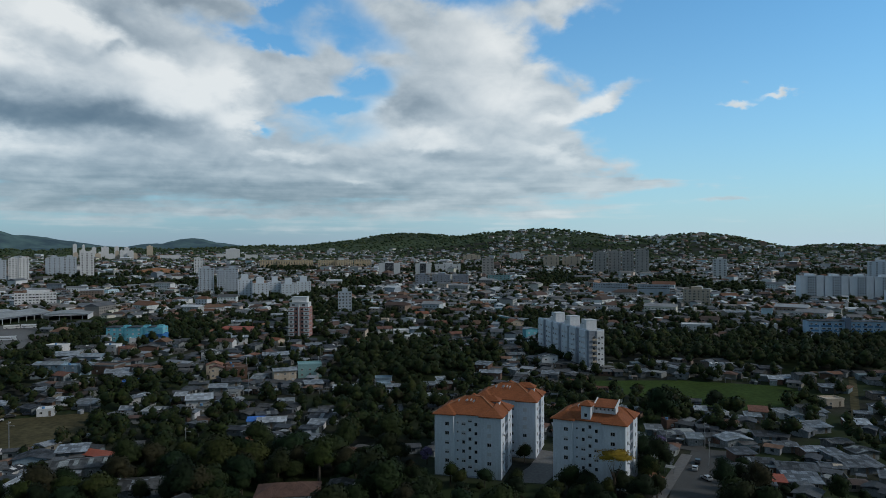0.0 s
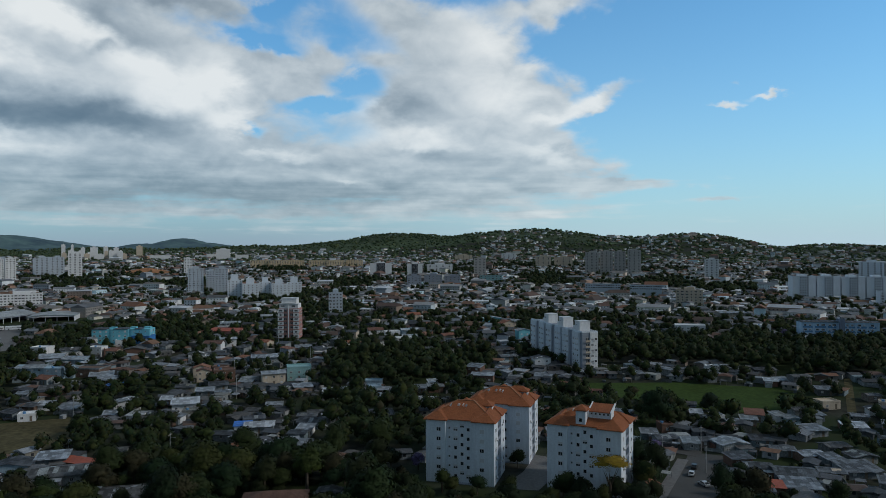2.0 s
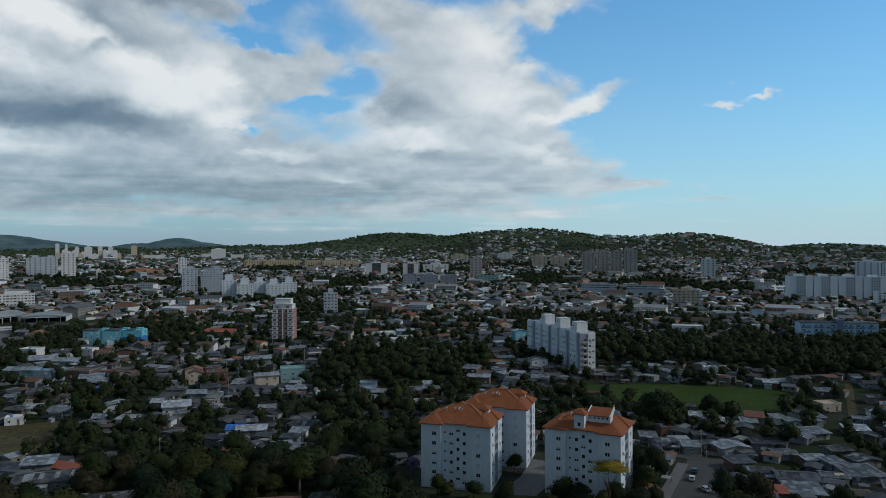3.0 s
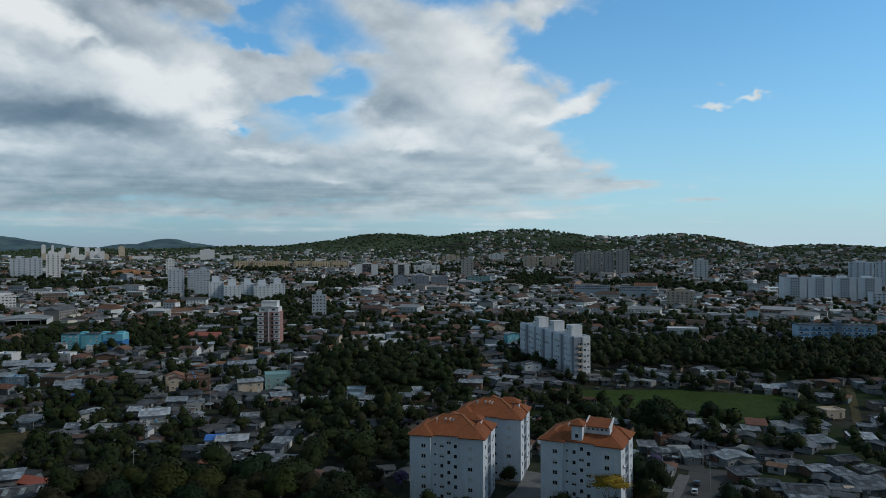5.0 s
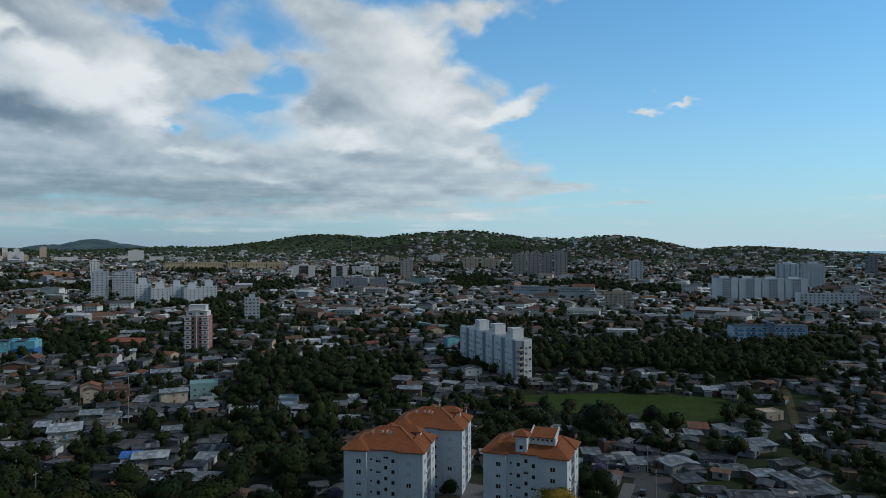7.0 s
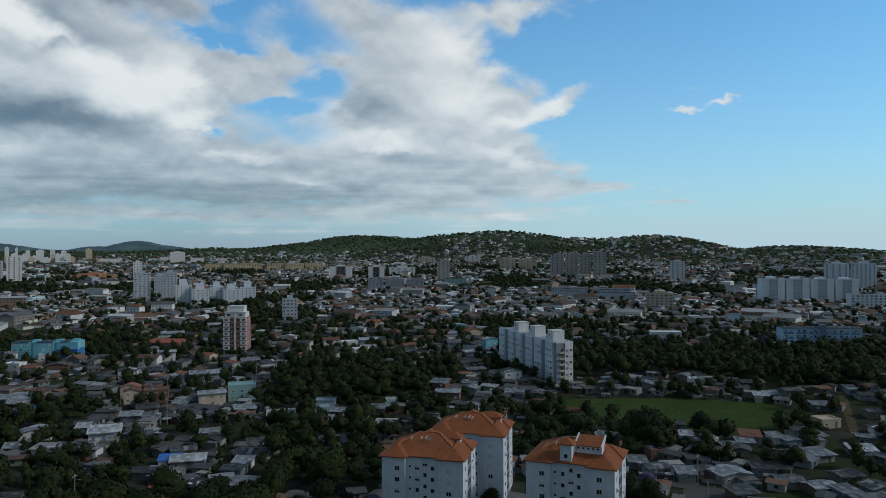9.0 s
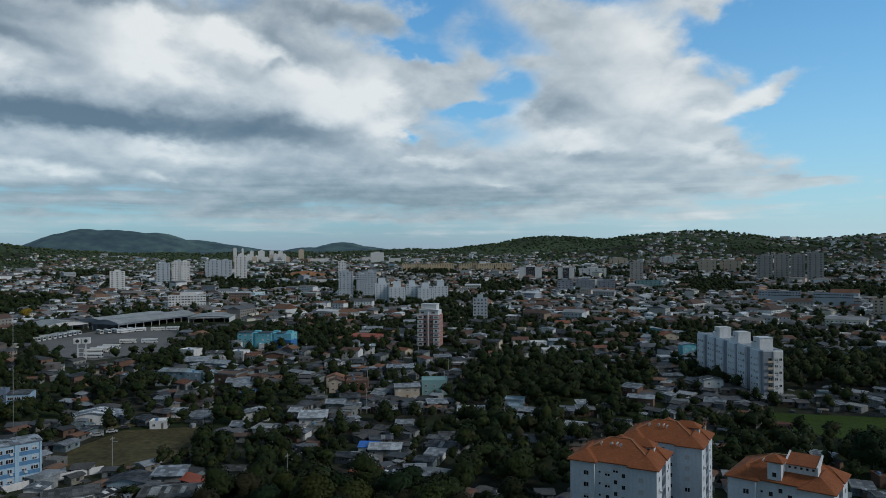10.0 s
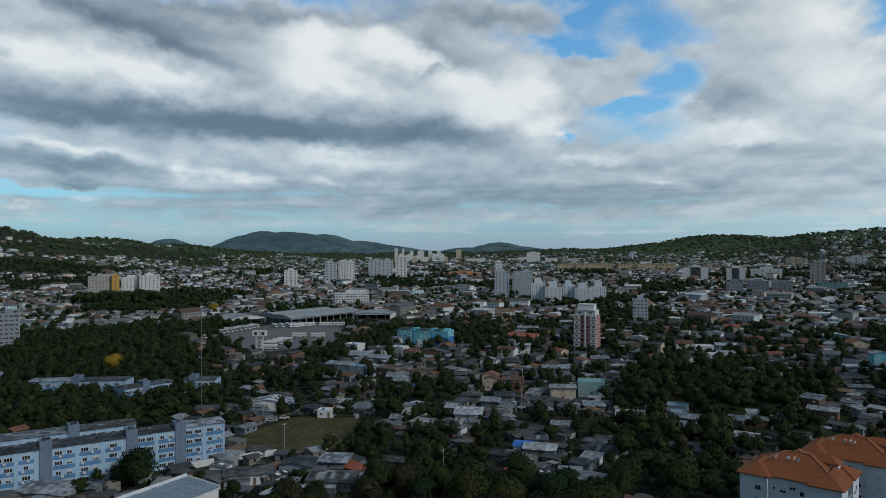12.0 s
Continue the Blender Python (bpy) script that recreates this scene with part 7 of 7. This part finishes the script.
def pole(x, y, high=8.5, turn=0):
    ob = thing("utility_pole", pose(x, y, ground_at(x, y), 0, 0, turn), "grey concrete utility pole with crossarm and lamp", "utility pole", "poles along the streets")
    part("post", Shape().tube(0, 0, -0.5, high, 0.17, 0.11, 8), M_STEEL, ob)
    part("crossarm", Shape().box(-1.1, -0.07, high - 0.9, 1.1, 0.07, high - 0.75), M_WOODPOST, ob)
    part("lamp_arm", Shape().box(-0.04, -1.6, high - 1.6, 0.04, 0, high - 1.52).box(-0.14, -2.0, high - 1.64, 0.14, -1.5, high - 1.5), M_STEEL, ob)
    for u in (-0.95, -0.4, 0.4, 0.95):
        part("insulator", Shape().tube(u, 0, high - 0.75, high - 0.5, 0.06, 0.04, 6), M_WHITE, ob)


for x, y, h in ((-119, 324, 11), (69.4, 239, 9), (-176, 238, 10), (74.4, 262, 9), (-175, 287, 9), (-202, 428, 9), (-112, 242, 9), (-133.6, 360, 10), (48, 222, 9), (58, 250, 9), (-98, 372, 9), (-104, 400, 9)):
    pole(x, y, h, random.uniform(0, 180))


# ---- cars ----
def car_parts():
    side = [(-2.05, 0.35), (2.1, 0.35), (2.1, 0.75), (1.2, 0.92), (0.55, 1.42), (-1.2, 1.45), (-1.9, 0.95), (-2.1, 0.85)]
    body = Shape().hull([(p, v, q) for v in (-0.82, 0.82) for p, q in side], [tuple(range(8)), tuple(range(8, 16))[::-1]] + [((k + 1) % 8, k, 8 + k, 8 + (k + 1) % 8) for k in range(8)])
    glass = Shape().hull([(p, v, q) for v in (-0.84, 0.84) for p, q in ((-1.5, 0.98), (1.0, 0.98), (0.45, 1.36), (-1.1, 1.38))], [(0, 1, 2, 3), (7, 6, 5, 4), (1, 0, 4, 5), (2, 1, 5, 6), (3, 2, 6, 7), (0, 3, 7, 4)])
    ring = [(0.31 * math.cos(2 * math.pi * k / 12), 0.31 + 0.31 * math.sin(2 * math.pi * k / 12)) for k in range(12)]
    return body.mesh("body", M_CAR), glass.mesh("side_window", M_GLASS), Shape().sweep(ring, -0.1, 0.1).mesh("wheel", M_RUBBER)


CAR_BODY, CAR_GLASS, CAR_WHEEL = car_parts()
CAR_SCREEN = Shape().hull([(1.16, -0.7, 0.98), (1.16, 0.7, 0.98), (0.6, 0.66, 1.41), (0.6, -0.66, 1.41), (1.0, -0.7, 0.9), (1.0, 0.7, 0.9), (0.5, 0.66, 1.34), (0.5, -0.66, 1.34)], [(0, 1, 2, 3), (0, 4, 5, 1), (1, 5, 6, 2), (2, 6, 7, 3), (3, 7, 4, 0)]).mesh("windscreen", M_GLASS)
CAR_REAR = Shape().hull([(-1.88, 0.7, 1.0), (-1.88, -0.7, 1.0), (-1.3, -0.66, 1.42), (-1.3, 0.66, 1.42), (-1.7, 0.7, 0.95), (-1.7, -0.7, 0.95), (-1.2, -0.66, 1.36), (-1.2, 0.66, 1.36)], [(0, 1, 2, 3), (0, 4, 5, 1), (1, 5, 6, 2), (2, 6, 7, 3), (3, 7, 4, 0)]).mesh("rear_window", M_GLASS)
for x, y, a in ((65.0, 226.3, 110), (64.0, 236.1, 70), (66.9, 243.4, 70), (-203.2, 268.3, 40), (-202.1, 274.1, 40), (-197.7, 279, 40), (-205, 263, 40), (-204, 405.8, 80), (-196, 394, 80), (-211.8, 426.3, 80), (-188.3, 398.4, 70), (-143, 236, 20), (-150, 232, 30)):
    ob = thing("car", pose(x, y, ground_at(x, y) + 0.12, 0, 0, a), "small hatchback car parked at the roadside", "car", "parked cars")
    part("body", CAR_BODY, None, ob)
    part("side_window", CAR_GLASS, None, ob)
    part("windscreen", CAR_SCREEN, None, ob)
    part("rear_window", CAR_REAR, None, ob)
    for u in (-1.35, 1.35):
        for v in (-0.75, 0.75):
            part("wheel", CAR_WHEEL, None, ob, m=pose(u, v, 0))

# ---- trees in blossom ----
for x, y, q, c, word in ((33.6, 208.0, 1.12, HIGH_BLOSSOM, "yellow-flowering tree in front of a pale block"), (-342, 287, 1.25, BLOSSOM, "yellow-flowering tree above dark crowns"), (-560, 560, 1.3, BLOSSOM, "yellow-flowering tree above dark crowns"),
                         (-24.5, 236, 0.8, LILAC, "lilac-flowering tree beside a pale block"), (57, 255, 0.8, LILAC, "lilac-flowering tree beside the street"), (198, 499, 1.0, LILAC, "lilac-flowering tree at the wood's edge")):
    ob = tree(x, y, q, 5 if c is HIGH_BLOSSOM else 0, c, word)
    if c is BLOSSOM:
        ob.scale[2] = q * 1.2
for x, y, q in ((-198.5, 173.3, 0.6), (39.9, 203.2, 0.9), (45.5, 206.8, 0.75), (27.1, 196.7, 0.9), (20.7, 211.6, 0.85), (24.0, 203.0, 0.6), (66.0, 293.0, 1.5), (91.9, 311.3, 0.9), (73.7, 206.9, 1.15), (97.0, 208.5, 0.8), (46.5, 222.0, 0.85), (50.5, 236.0, 0.8), (55.5, 246.0, 0.7)):
    tree(x, y, q, 1)

ob = tree(-192.5, 188.0, 1.4, 3, None, "broad dark round tree before the terraced slab")
ob.location.z -= 4.0

# ---- garden walls ----
def garden_wall(x0, y0, x1, y1, high, mat, label):
    n = max(1, int(math.hypot(x1 - x0, y1 - y0) / 8))
    heading = math.degrees(math.atan2(y1 - y0, x1 - x0))
    length = math.hypot(x1 - x0, y1 - y0) / n
    ob = thing("garden_wall", pose(x0, y0, ground_at(x0, y0), 0, 0, heading), label, "wall", "garden walls")
    for k in range(n):
        z = ground_at(x0 + (x1 - x0) * (k + .5) / n, y0 + (y1 - y0) * (k + .5) / n) - ground_at(x0, y0)
        part("panel", Shape().box(k * length, -0.09, z - 0.5, (k + 1) * length, 0.09, z + high).box(k * length - 0.15, -0.14, z - 0.5, k * length + 0.15, 0.14, z + high + 0.12), mat, ob)


garden_wall(-192.2, 200.8, -184.3, 218.3, 2.2, M_WHITE, "long white rendered garden wall below the slab")
garden_wall(-184.3, 218.3, -174.3, 232.2, 2.2, M_WHITE, "white rendered garden wall along the worn lot")
garden_wall(50.0, 262.0, 44.0, 214.0, 2.0, M_BRICK, "brick garden wall along the street")
garden_wall(83.0, 250.0, 72.0, 214.0, 2.0, M_WALL, "rendered garden wall beside shacks")
